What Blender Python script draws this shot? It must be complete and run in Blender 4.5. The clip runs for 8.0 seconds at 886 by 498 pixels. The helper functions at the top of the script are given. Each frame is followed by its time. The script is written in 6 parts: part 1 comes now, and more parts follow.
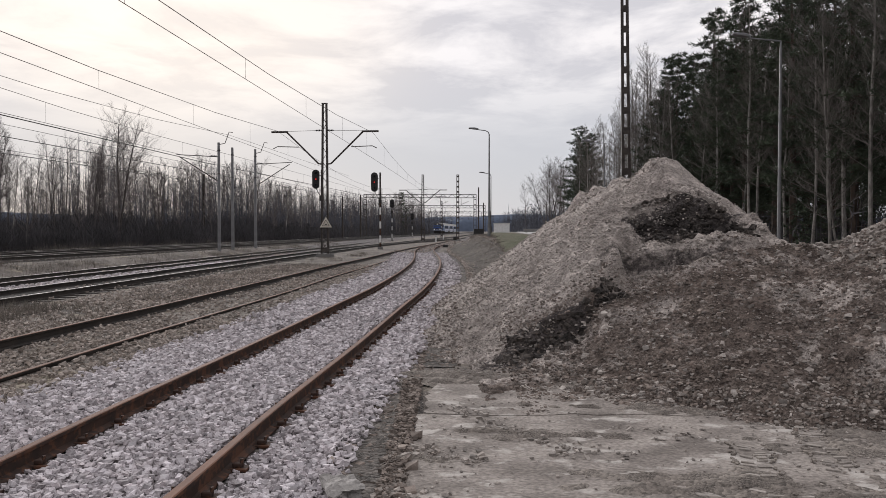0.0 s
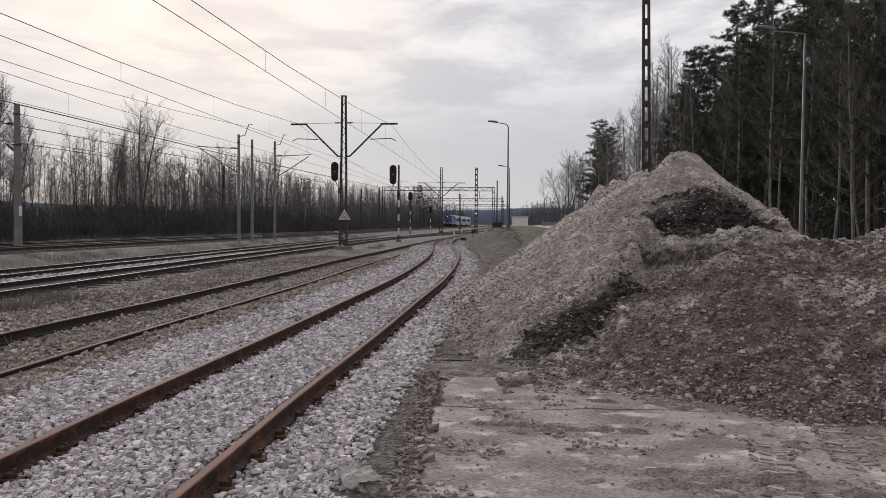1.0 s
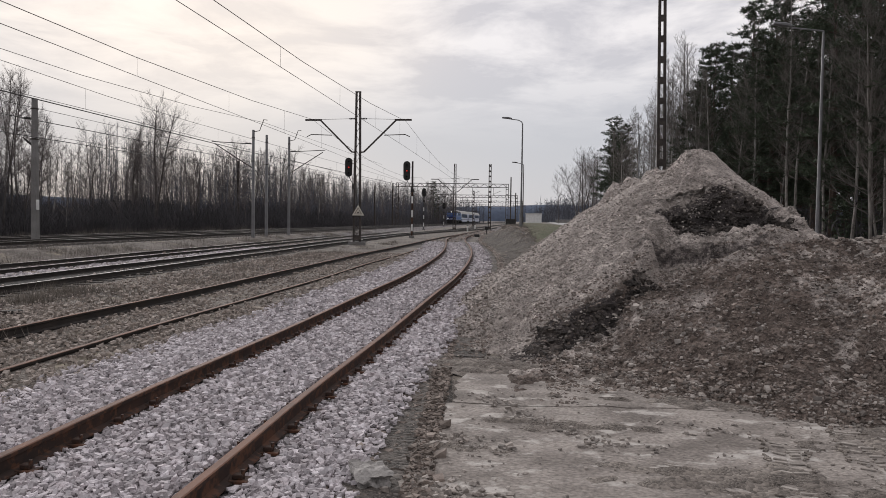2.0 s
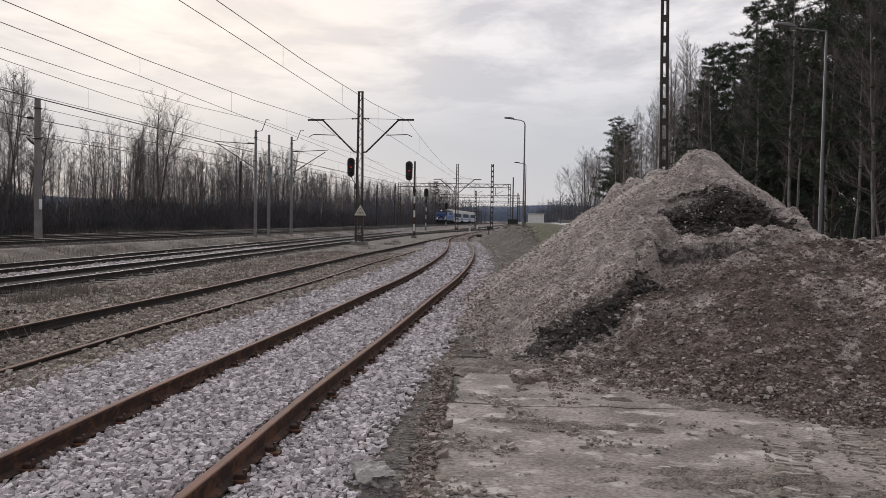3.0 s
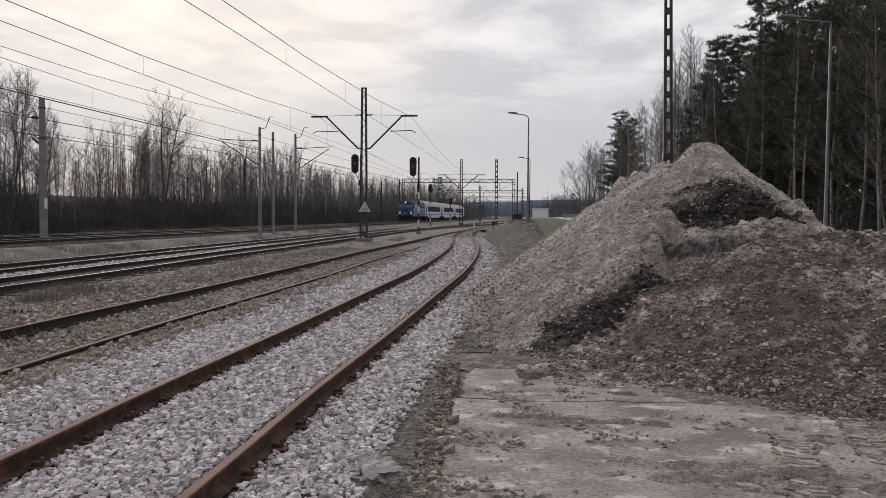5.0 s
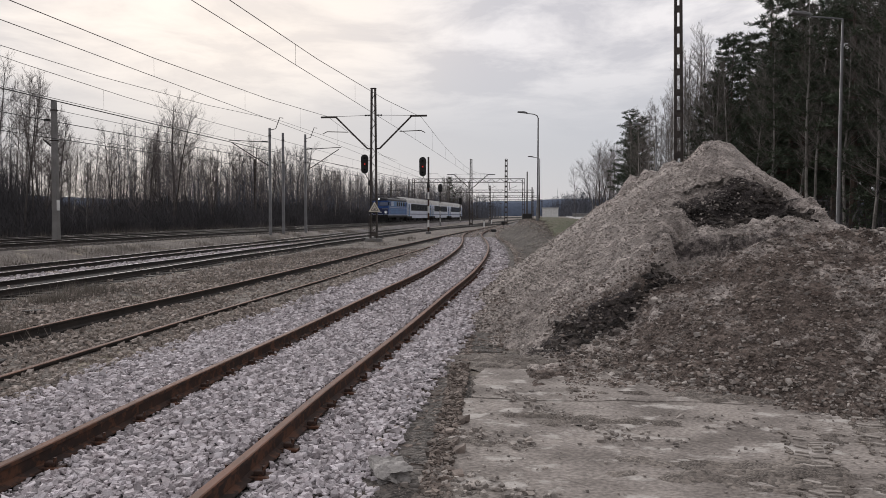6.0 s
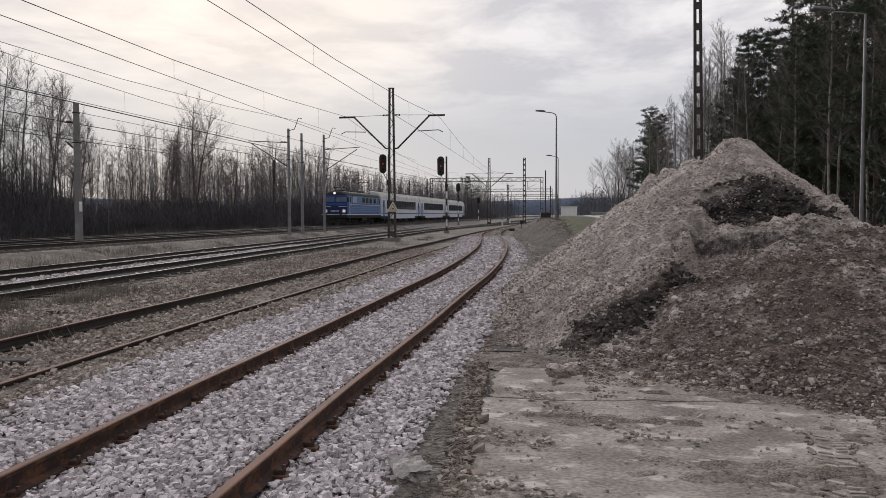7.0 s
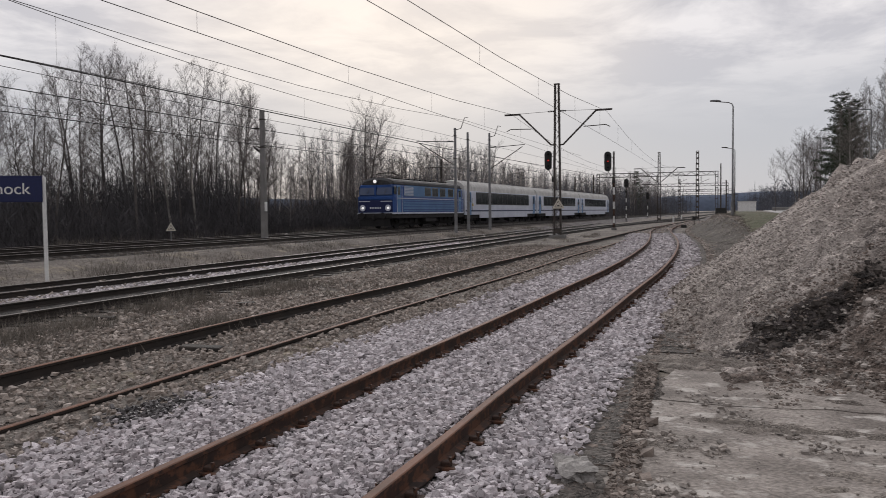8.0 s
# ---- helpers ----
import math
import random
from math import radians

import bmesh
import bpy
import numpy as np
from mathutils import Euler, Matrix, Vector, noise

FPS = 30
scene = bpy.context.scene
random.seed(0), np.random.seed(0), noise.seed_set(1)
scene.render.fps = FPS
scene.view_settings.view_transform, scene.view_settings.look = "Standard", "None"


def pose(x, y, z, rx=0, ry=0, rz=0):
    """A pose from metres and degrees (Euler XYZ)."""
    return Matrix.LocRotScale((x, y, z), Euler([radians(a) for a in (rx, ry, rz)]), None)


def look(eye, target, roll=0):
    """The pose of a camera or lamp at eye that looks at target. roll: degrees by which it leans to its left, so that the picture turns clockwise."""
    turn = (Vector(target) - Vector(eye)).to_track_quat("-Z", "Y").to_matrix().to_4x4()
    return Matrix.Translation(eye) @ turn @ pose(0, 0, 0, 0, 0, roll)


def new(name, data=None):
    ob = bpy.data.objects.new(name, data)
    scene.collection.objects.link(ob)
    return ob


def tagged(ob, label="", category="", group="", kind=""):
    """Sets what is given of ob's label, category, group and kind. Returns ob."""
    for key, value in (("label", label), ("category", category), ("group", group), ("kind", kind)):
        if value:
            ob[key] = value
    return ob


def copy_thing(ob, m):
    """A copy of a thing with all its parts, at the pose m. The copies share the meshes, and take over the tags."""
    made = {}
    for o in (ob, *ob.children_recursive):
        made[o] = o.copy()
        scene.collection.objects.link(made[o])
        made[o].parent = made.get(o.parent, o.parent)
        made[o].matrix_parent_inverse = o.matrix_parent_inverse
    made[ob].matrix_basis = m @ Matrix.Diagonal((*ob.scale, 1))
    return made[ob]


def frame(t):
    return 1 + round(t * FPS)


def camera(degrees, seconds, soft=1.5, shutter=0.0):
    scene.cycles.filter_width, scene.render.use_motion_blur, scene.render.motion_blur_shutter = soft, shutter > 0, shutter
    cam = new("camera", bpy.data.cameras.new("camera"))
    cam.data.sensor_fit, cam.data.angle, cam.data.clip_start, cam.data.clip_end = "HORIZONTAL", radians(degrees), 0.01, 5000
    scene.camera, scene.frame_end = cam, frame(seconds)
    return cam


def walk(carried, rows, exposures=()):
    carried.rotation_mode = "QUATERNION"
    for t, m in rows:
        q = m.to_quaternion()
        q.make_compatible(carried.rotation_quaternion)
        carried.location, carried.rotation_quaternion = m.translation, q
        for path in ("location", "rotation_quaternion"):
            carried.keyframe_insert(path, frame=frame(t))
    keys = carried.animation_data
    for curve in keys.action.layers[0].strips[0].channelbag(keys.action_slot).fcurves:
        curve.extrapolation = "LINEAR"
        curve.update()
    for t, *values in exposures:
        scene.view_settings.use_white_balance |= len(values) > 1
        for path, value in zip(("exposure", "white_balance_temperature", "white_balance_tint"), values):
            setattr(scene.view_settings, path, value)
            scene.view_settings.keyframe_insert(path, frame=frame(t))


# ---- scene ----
# the eye stands 1.62 m over the rail heads; only the hand turns
cam = camera(60.0, 8.0, soft=0.5, shutter=0.12)
EYE = 1.80
PATH = [
    (0.0, pose(0, 0, EYE, 88.629, -0.027, -0.045)),
    (0.5, pose(0, 0, EYE, 88.251, -0.167, 0.729)),
    (1.0, pose(0, 0, EYE, 88.101, -0.423, 1.315)),
    (1.5, pose(0, 0, EYE, 87.824, -0.651, 1.943)),
    (3.0, pose(0, 0, EYE, 87.823, -0.869, 2.479)),
    (3.5, pose(0, 0, EYE, 87.757, -0.824, 2.467)),
    (4.0, pose(0, 0, EYE, 87.560, -0.678, 2.520)),
    (4.5, pose(0, 0, EYE, 87.499, -0.510, 2.636)),
    (6.0, pose(0, 0, EYE, 87.477, -0.071, 3.541)),
    (6.5, pose(0, 0, EYE, 87.455, 0.005, 4.105)),
    (7.0, pose(0, 0, EYE, 87.430, 0.200, 4.900)),
    (7.5, pose(0, 0, EYE, 87.394, 0.280, 9.469)),
    (8.0, pose(0, 0, EYE, 87.316, 0.681, 17.172)),
]
walk(cam, PATH, [(0.0, 0.07, 6360, 10), (0.6, 0.0, 6360, 10), (1.3, -0.02, 6360, 10), (6.5, -0.03, 6360, 10), (7.5, -0.06, 6360, 10), (8.0, -0.10, 6360, 10)])

# ---- light: an evening overcast, the sun low behind cloud ----
SUN_AZ, SUN_EL = radians(-21), radians(15)      # from +y towards +x
world = bpy.data.worlds.new("world")
scene.world = world
world.use_nodes = True


def sky_nodes():
    nt = world.node_tree
    nd, lk = nt.nodes, nt.links
    nd.clear()
    out = nd.new("ShaderNodeOutputWorld")
    bg = nd.new("ShaderNodeBackground")
    co = nd.new("ShaderNodeTexCoord")
    sep = nd.new("ShaderNodeSeparateXYZ")
    lk.new(co.outputs["Generated"], sep.inputs[0])
    sky = nd.new("ShaderNodeTexSky")
    sky.sky_type = "NISHITA"
    sky.sun_disc = False
    sky.sun_elevation, sky.sun_rotation = SUN_EL, SUN_AZ
    skym = nd.new("ShaderNodeVectorMath")
    skym.operation = "SCALE"
    skym.inputs["Scale"].default_value = 0.10
    lk.new(sky.outputs[0], skym.inputs[0])

    def math_node(op, a, b=None):
        m = nd.new("ShaderNodeMath")
        m.operation = op
        for i, v in enumerate((a, b)):
            if v is None:
                continue
            if isinstance(v, (int, float)):
                m.inputs[i].default_value = v
            else:
                lk.new(v, m.inputs[i])
        return m.outputs[0]
    # the cloud sheet lies flat overhead: directions are projected on it
    zc = math_node("ADD", math_node("MAXIMUM", sep.outputs["Z"], 0.0), 0.09)
    comb = nd.new("ShaderNodeCombineXYZ")
    lk.new(math_node("DIVIDE", sep.outputs["X"], zc), comb.inputs[0])
    lk.new(math_node("DIVIDE", sep.outputs["Y"], zc), comb.inputs[1])
    big = nd.new("ShaderNodeTexNoise")
    big.inputs["Scale"].default_value = 1.5
    big.inputs["Detail"].default_value = 7
    big.inputs["Roughness"].default_value = 0.6
    big.inputs["Distortion"].default_value = 0.35
    lk.new(comb.outputs[0], big.inputs["Vector"])
    ramp = nd.new("ShaderNodeValToRGB")
    ramp.color_ramp.elements[0].position, ramp.color_ramp.elements[0].color = 0.41, (0.655, 0.63, 0.655, 1)
    ramp.color_ramp.elements[1].position, ramp.color_ramp.elements[1].color = 0.58, (0.955, 0.905, 0.895, 1)
    lk.new(big.outputs[0], ramp.inputs[0])
    # grey-blue low down
    low = nd.new("ShaderNodeMapRange")
    low.interpolation_type = "SMOOTHSTEP"
    low.inputs["From Min"].default_value, low.inputs["From Max"].default_value = 0.08, 0.24
    lk.new(sep.outputs["Z"], low.inputs["Value"])
    mix = nd.new("ShaderNodeMixRGB")
    mix.inputs["Color1"].default_value = (0.575, 0.578, 0.615, 1)
    lk.new(low.outputs[0], mix.inputs["Fac"])
    lk.new(ramp.outputs[0], mix.inputs["Color2"])
    # the glow of the hidden sun in the cloud
    dot = nd.new("ShaderNodeVectorMath")
    dot.operation = "DOT_PRODUCT"
    lk.new(co.outputs["Generated"], dot.inputs[0])
    dot.inputs[1].default_value = (math.sin(SUN_AZ) * math.cos(SUN_EL), math.cos(SUN_AZ) * math.cos(SUN_EL), math.sin(SUN_EL))
    glow = nd.new("ShaderNodeMapRange")
    glow.interpolation_type = "SMOOTHSTEP"
    glow.inputs["From Min"].default_value, glow.inputs["From Max"].default_value = 0.93, 0.995
    lk.new(dot.outputs["Value"], glow.inputs["Value"])
    gl = nd.new("ShaderNodeMixRGB")
    lk.new(math_node("MULTIPLY", math_node("MULTIPLY", glow.outputs[0], big.outputs[0]), low.outputs[0]), gl.inputs["Fac"])
    lk.new(mix.outputs[0], gl.inputs["Color1"])
    gl.inputs["Color2"].default_value = (1.08, 0.945, 0.81, 1)
    # a little clear sky shows through
    fin = nd.new("ShaderNodeMixRGB")
    fin.inputs["Fac"].default_value = 0.05
    lk.new(gl.outputs[0], fin.inputs["Color1"])
    lk.new(skym.outputs[0], fin.inputs["Color2"])
    # the evening sky is dimmer away from the sunset
    side = nd.new("ShaderNodeVectorMath")
    side.operation = "DOT_PRODUCT"
    side.inputs[1].default_value = (math.sin(SUN_AZ), math.cos(SUN_AZ), 0)
    lk.new(co.outputs["Generated"], side.inputs[0])
    dim = nd.new("ShaderNodeMapRange")
    dim.interpolation_type = "SMOOTHSTEP"
    for k, v in zip(("From Min", "From Max", "To Min", "To Max"), (-0.8, 0.6, 0.80, 1.0)):
        dim.inputs[k].default_value = v
    lk.new(side.outputs["Value"], dim.inputs["Value"])
    dimmed = nd.new("ShaderNodeVectorMath")
    dimmed.operation = "SCALE"
    lk.new(fin.outputs[0], dimmed.inputs[0])
    lk.new(dim.outputs[0], dimmed.inputs["Scale"])
    lk.new(dimmed.outputs[0], bg.inputs["Color"])
    bg.inputs["Strength"].default_value = 1.0
    lk.new(bg.outputs[0], out.inputs[0])


sky_nodes()
sun = new("sun", bpy.data.lights.new("sun", "SUN"))
sun.data.energy, sun.data.angle, sun.data.color = 1.5, radians(25), (1.0, 0.955, 0.915)
sun.matrix_world = look((0, 0, 0), (-math.sin(SUN_AZ) * math.cos(SUN_EL), -math.cos(SUN_AZ) * math.cos(SUN_EL), -math.sin(SUN_EL)))

# ---- materials ----
MATS = {}


def mat(name, col, col2=None, scale=4.0, rough=0.85, bump=0.3, fine=60.0, metal=0.0, spots=None, spot_scale=1.0, spot_at=0.6,
        island=0.0, per_object=0.0, stretch=(1, 1, 1), emit=0.0, bump_dist=0.01, fine_amount=0.35):
    """A rough surface: two colours mixed by broad noise, fine grain on top, stains of a third colour, bump from both."""
    m = bpy.data.materials.new(name)
    m.use_nodes = True
    nt = m.node_tree
    nd, lk = nt.nodes, nt.links
    bs = nd["Principled BSDF"]
    bs.inputs["Roughness"].default_value, bs.inputs["Metallic"].default_value = rough, metal
    col2 = col2 or tuple(c * 0.75 for c in col)
    co = nd.new("ShaderNodeTexCoord")
    mp = nd.new("ShaderNodeMapping")
    mp.inputs["Scale"].default_value = stretch
    lk.new(co.outputs["Object"], mp.inputs[0])
    n1 = nd.new("ShaderNodeTexNoise")
    n1.inputs["Scale"].default_value, n1.inputs["Detail"].default_value = scale, 6
    n2 = nd.new("ShaderNodeTexNoise")
    n2.inputs["Scale"].default_value, n2.inputs["Detail"].default_value = fine, 4
    lk.new(mp.outputs[0], n1.inputs["Vector"])
    lk.new(mp.outputs[0], n2.inputs["Vector"])
    r1 = nd.new("ShaderNodeMapRange")
    r1.inputs["From Min"].default_value, r1.inputs["From Max"].default_value = 0.35, 0.65
    lk.new(n1.outputs[0], r1.inputs["Value"])
    mx = nd.new("ShaderNodeMixRGB")
    mx.inputs["Color1"].default_value, mx.inputs["Color2"].default_value = (*col, 1), (*col2, 1)
    lk.new(r1.outputs[0], mx.inputs["Fac"])
    last = mx.outputs[0]
    ov = nd.new("ShaderNodeMixRGB")
    ov.blend_type = "OVERLAY"
    ov.inputs["Fac"].default_value = fine_amount
    lk.new(last, ov.inputs["Color1"])
    lk.new(n2.outputs[0], ov.inputs["Color2"])
    last = ov.outputs[0]
    if spots:
        n3 = nd.new("ShaderNodeTexNoise")
        n3.inputs["Scale"].default_value, n3.inputs["Detail"].default_value, n3.inputs["Roughness"].default_value = spot_scale, 8, 0.65
        lk.new(mp.outputs[0], n3.inputs["Vector"])
        r3 = nd.new("ShaderNodeMapRange")
        r3.inputs["From Min"].default_value, r3.inputs["From Max"].default_value = spot_at, spot_at + 0.08
        lk.new(n3.outputs[0], r3.inputs["Value"])
        sm = nd.new("ShaderNodeMixRGB")
        sm.inputs["Color2"].default_value = (*spots, 1)
        lk.new(r3.outputs[0], sm.inputs["Fac"])
        lk.new(last, sm.inputs["Color1"])
        last = sm.outputs[0]
    if island or per_object:
        if island:
            src = nd.new("ShaderNodeNewGeometry").outputs["Random Per Island"]
        else:
            src = nd.new("ShaderNodeObjectInfo").outputs["Random"]
        amt = island or per_object
        mr = nd.new("ShaderNodeMapRange")
        mr.inputs["To Min"].default_value, mr.inputs["To Max"].default_value = 1 - amt, 1 + amt
        lk.new(src, mr.inputs["Value"])
        hs = nd.new("ShaderNodeHueSaturation")
        lk.new(mr.outputs[0], hs.inputs["Value"])
        lk.new(last, hs.inputs["Color"])
        last = hs.outputs[0]
    lk.new(last, bs.inputs["Base Color"])
    if bump:
        add = nd.new("ShaderNodeMath")
        add.operation = "MULTIPLY_ADD"
        add.inputs[1].default_value = 0.5
        lk.new(n2.outputs[0], add.inputs[0])
        lk.new(n1.outputs[0], add.inputs[2])
        bp = nd.new("ShaderNodeBump")
        bp.inputs["Strength"].default_value, bp.inputs["Distance"].default_value = bump, bump_dist
        lk.new(add.outputs[0], bp.inputs["Height"])
        lk.new(bp.outputs[0], bs.inputs["Normal"])
    if emit:
        bs.inputs["Emission Color"].default_value, bs.inputs["Emission Strength"].default_value = (*col, 1), emit
    MATS[name] = m
    return m


def glass(name, tint=(0.02, 0.025, 0.03), rough=0.06, gloss=0.5):
    m = bpy.data.materials.new(name)
    m.use_nodes = True
    bs = m.node_tree.nodes["Principled BSDF"]
    bs.inputs["Base Color"].default_value = (*tint, 1)
    bs.inputs["Roughness"].default_value = rough
    bs.inputs["Specular IOR Level"].default_value = gloss
    return m


def leafy(name, col, col2):
    m = mat(name, col, col2, scale=0.6, rough=0.8, bump=0.0, fine=8.0, island=0.35)
    return m


def pebbly(name, col, col2, cells=(22, 58), spread=0.55, bump_dist=0.03, scale=1.2, patch=None, patch_scale=0.8, patch_at=0.56, distort=0.25):
    """Loose gravel or clods: two sizes of grains with their own shade and relief over broad changes of colour."""
    m = bpy.data.materials.new(name)
    m.use_nodes = True
    nd, lk = m.node_tree.nodes, m.node_tree.links
    bs = nd["Principled BSDF"]
    bs.inputs["Roughness"].default_value = 0.95
    co = nd.new("ShaderNodeTexCoord")
    warp = nd.new("ShaderNodeTexNoise")
    warp.inputs["Scale"].default_value, warp.inputs["Detail"].default_value = cells[0] * 0.7, 2
    lk.new(co.outputs["Object"], warp.inputs["Vector"])
    wm = nd.new("ShaderNodeVectorMath")
    wm.operation = "MULTIPLY_ADD"
    wm.inputs[1].default_value = (distort / cells[0],) * 3
    lk.new(warp.outputs["Color"], wm.inputs[0])
    lk.new(co.outputs["Object"], wm.inputs[2])
    shades, heights = [], []
    for c in cells:
        v = nd.new("ShaderNodeTexVoronoi")
        v.inputs["Scale"].default_value = c
        lk.new(wm.outputs[0], v.inputs["Vector"])
        sep = nd.new("ShaderNodeSeparateColor")
        lk.new(v.outputs["Color"], sep.inputs[0])
        shades.append(sep.outputs[0])
        heights.append(v.outputs["Distance"])
    pick = nd.new("ShaderNodeTexNoise")
    pick.inputs["Scale"].default_value, pick.inputs["Detail"].default_value = cells[0] * 0.16, 5
    lk.new(co.outputs["Object"], pick.inputs["Vector"])
    pr = nd.new("ShaderNodeMapRange")
    pr.inputs["From Min"].default_value, pr.inputs["From Max"].default_value = 0.44, 0.56
    lk.new(pick.outputs[0], pr.inputs["Value"])

    def blend(a, b):
        x = nd.new("ShaderNodeMix")
        lk.new(pr.outputs[0], x.inputs["Factor"])
        lk.new(a, x.inputs["A"])
        lk.new(b, x.inputs["B"])
        return x.outputs["Result"]
    shade, height = blend(*shades), blend(*heights)
    n1 = nd.new("ShaderNodeTexNoise")
    n1.inputs["Scale"].default_value, n1.inputs["Detail"].default_value = scale, 7
    lk.new(co.outputs["Object"], n1.inputs["Vector"])
    r1 = nd.new("ShaderNodeMapRange")
    r1.inputs["From Min"].default_value, r1.inputs["From Max"].default_value = 0.38, 0.62
    lk.new(n1.outputs[0], r1.inputs["Value"])
    mx = nd.new("ShaderNodeMixRGB")
    mx.inputs["Color1"].default_value, mx.inputs["Color2"].default_value = (*col, 1), (*col2, 1)
    lk.new(r1.outputs[0], mx.inputs["Fac"])
    last = mx.outputs[0]
    if patch:
        n3 = nd.new("ShaderNodeTexNoise")
        n3.inputs["Scale"].default_value, n3.inputs["Detail"].default_value, n3.inputs["Roughness"].default_value = patch_scale, 8, 0.62
        lk.new(co.outputs["Object"], n3.inputs["Vector"])
        r3 = nd.new("ShaderNodeMapRange")
        r3.inputs["From Min"].default_value, r3.inputs["From Max"].default_value = patch_at, patch_at + 0.1
        lk.new(n3.outputs[0], r3.inputs["Value"])
        pm = nd.new("ShaderNodeMixRGB")
        pm.inputs["Color2"].default_value = (*patch, 1)
        lk.new(r3.outputs[0], pm.inputs["Fac"])
        lk.new(last, pm.inputs["Color1"])
        last = pm.outputs[0]
    vr = nd.new("ShaderNodeMapRange")
    vr.inputs["To Min"].default_value, vr.inputs["To Max"].default_value = 1 - spread, 1 + spread
    lk.new(shade, vr.inputs["Value"])
    hs = nd.new("ShaderNodeHueSaturation")
    lk.new(vr.outputs[0], hs.inputs["Value"])
    lk.new(last, hs.inputs["Color"])
    lk.new(hs.outputs[0], bs.inputs["Base Color"])
    bp = nd.new("ShaderNodeBump")
    bp.invert = True
    bp.inputs["Strength"].default_value, bp.inputs["Distance"].default_value = 1.0, bump_dist
    lk.new(height, bp.inputs["Height"])
    lk.new(bp.outputs[0], bs.inputs["Normal"])
    MATS[name] = m
    return m


EARTH = pebbly("dry_earth", (0.205, 0.18, 0.158), (0.122, 0.105, 0.092), (16, 40), 0.45, 0.03, 0.5, (0.25, 0.215, 0.165), 0.9, 0.55)
# darker than the stones on it: shade of the gaps put into the colour
BED = pebbly("ballast_bed", (0.19, 0.174, 0.17), (0.115, 0.103, 0.10), (15, 30), 0.6, 0.05, 0.8)
STONE = mat("crushed_stone", (0.575, 0.54, 0.56), (0.43, 0.39, 0.40), scale=9, fine=90, rough=0.9, bump=0.3, island=0.42, spots=(0.24, 0.18, 0.15), spot_scale=0.9, spot_at=0.66)
OLDSTONE = mat("old_ballast", (0.41, 0.36, 0.325), (0.235, 0.196, 0.168), scale=5, fine=60, rough=0.95, bump=0.3, island=0.4)
OILSTONE = mat("oily_stones", (0.06, 0.056, 0.058), (0.11, 0.10, 0.10), scale=9, fine=90, rough=0.6, bump=0.3, island=0.5)
CONC = mat("worn_concrete", (0.35, 0.312, 0.282), (0.175, 0.152, 0.135), scale=1.7, fine=30, rough=0.9, bump=1.0, spots=(0.52, 0.485, 0.45), spot_scale=2.6, spot_at=0.545, stretch=(0.95, 1.2, 1), bump_dist=0.035, fine_amount=0.9)
DUST = pebbly("dusty_soil", (0.25, 0.22, 0.193), (0.165, 0.142, 0.124), (30, 75), 0.45, 0.02, 1.5)
BANKSOIL = pebbly("bank_soil", (0.12, 0.103, 0.087), (0.06, 0.051, 0.043), (5, 14), 0.5, 0.12, 0.6, (0.085, 0.082, 0.05), 0.5, 0.56)
RUBBLE = pebbly("dark_rubble", (0.15, 0.133, 0.12), (0.08, 0.07, 0.062), (18, 44), 0.6, 0.04, 1.5)
# rust, its base darkened for the shade below the rail head
RUSTSHADE = mat("shaded_rusted_rail", (0.050, 0.024, 0.016), (0.024, 0.014, 0.011), scale=7, fine=120, rough=0.8, bump=0.3, spots=(0.105, 0.045, 0.024), spot_scale=9.0, spot_at=0.5, bump_dist=0.003)
RAILTOP = mat("rail_head", (0.19, 0.09, 0.056), (0.125, 0.066, 0.045), scale=4, fine=90, rough=0.8, bump=0.15, bump_dist=0.002)
# old rail sides, the shadow on them painted in as near-black
RAILSHADE = mat("shaded_old_rail", (0.03, 0.022, 0.018), (0.018, 0.014, 0.012), scale=4, fine=90, rough=0.7, bump=0.2, bump_dist=0.003)
SHINY = mat("worn_rail_head", (0.22, 0.20, 0.185), (0.14, 0.125, 0.115), scale=3, fine=50, rough=0.55, metal=0.4, bump=0.05)
SLEEPER = mat("sleeper_concrete", (0.20, 0.18, 0.165), (0.12, 0.105, 0.095), scale=6, fine=60, bump=0.4)
SLEEPERW = mat("sleeper_wood", (0.06, 0.05, 0.042), (0.035, 0.03, 0.027), scale=6, fine=60, bump=0.4)
CLAY = pebbly("damp_dark_soil", (0.098, 0.083, 0.074), (0.046, 0.039, 0.035), (8, 24), 0.6, 0.10, 2.6, (0.15, 0.128, 0.112), 3.0, 0.56)
ROCK = mat("spoil_stones", (0.40, 0.365, 0.335), (0.23, 0.20, 0.178), scale=7, fine=80, rough=0.95, bump=0.3, island=0.45)
BROWNROCK = mat("earthy_stones", (0.26, 0.218, 0.19), (0.125, 0.10, 0.085), scale=7, fine=80, rough=0.95, bump=0.3, island=0.5)
STEEL = mat("mast_steel", (0.075, 0.062, 0.055), (0.04, 0.033, 0.03), scale=3, fine=50, rough=0.7, metal=0.2, bump=0.2, bump_dist=0.003)
GALV = mat("galvanised_steel", (0.24, 0.24, 0.245), (0.17, 0.17, 0.178), scale=2, fine=30, rough=0.5, metal=0.4, bump=0.1, bump_dist=0.002)
PALEPOST = mat("grey_concrete_post", (0.22, 0.215, 0.21), (0.16, 0.155, 0.15), scale=1.5, fine=30, rough=0.85, bump=0.2)
WIRE = mat("wire", (0.045, 0.042, 0.042), (0.03, 0.028, 0.028), rough=0.6, bump=0)
BARK = mat("bark", (0.11, 0.098, 0.092), (0.066, 0.059, 0.057), scale=3, fine=25, rough=0.95, bump=0.4, per_object=0.25)
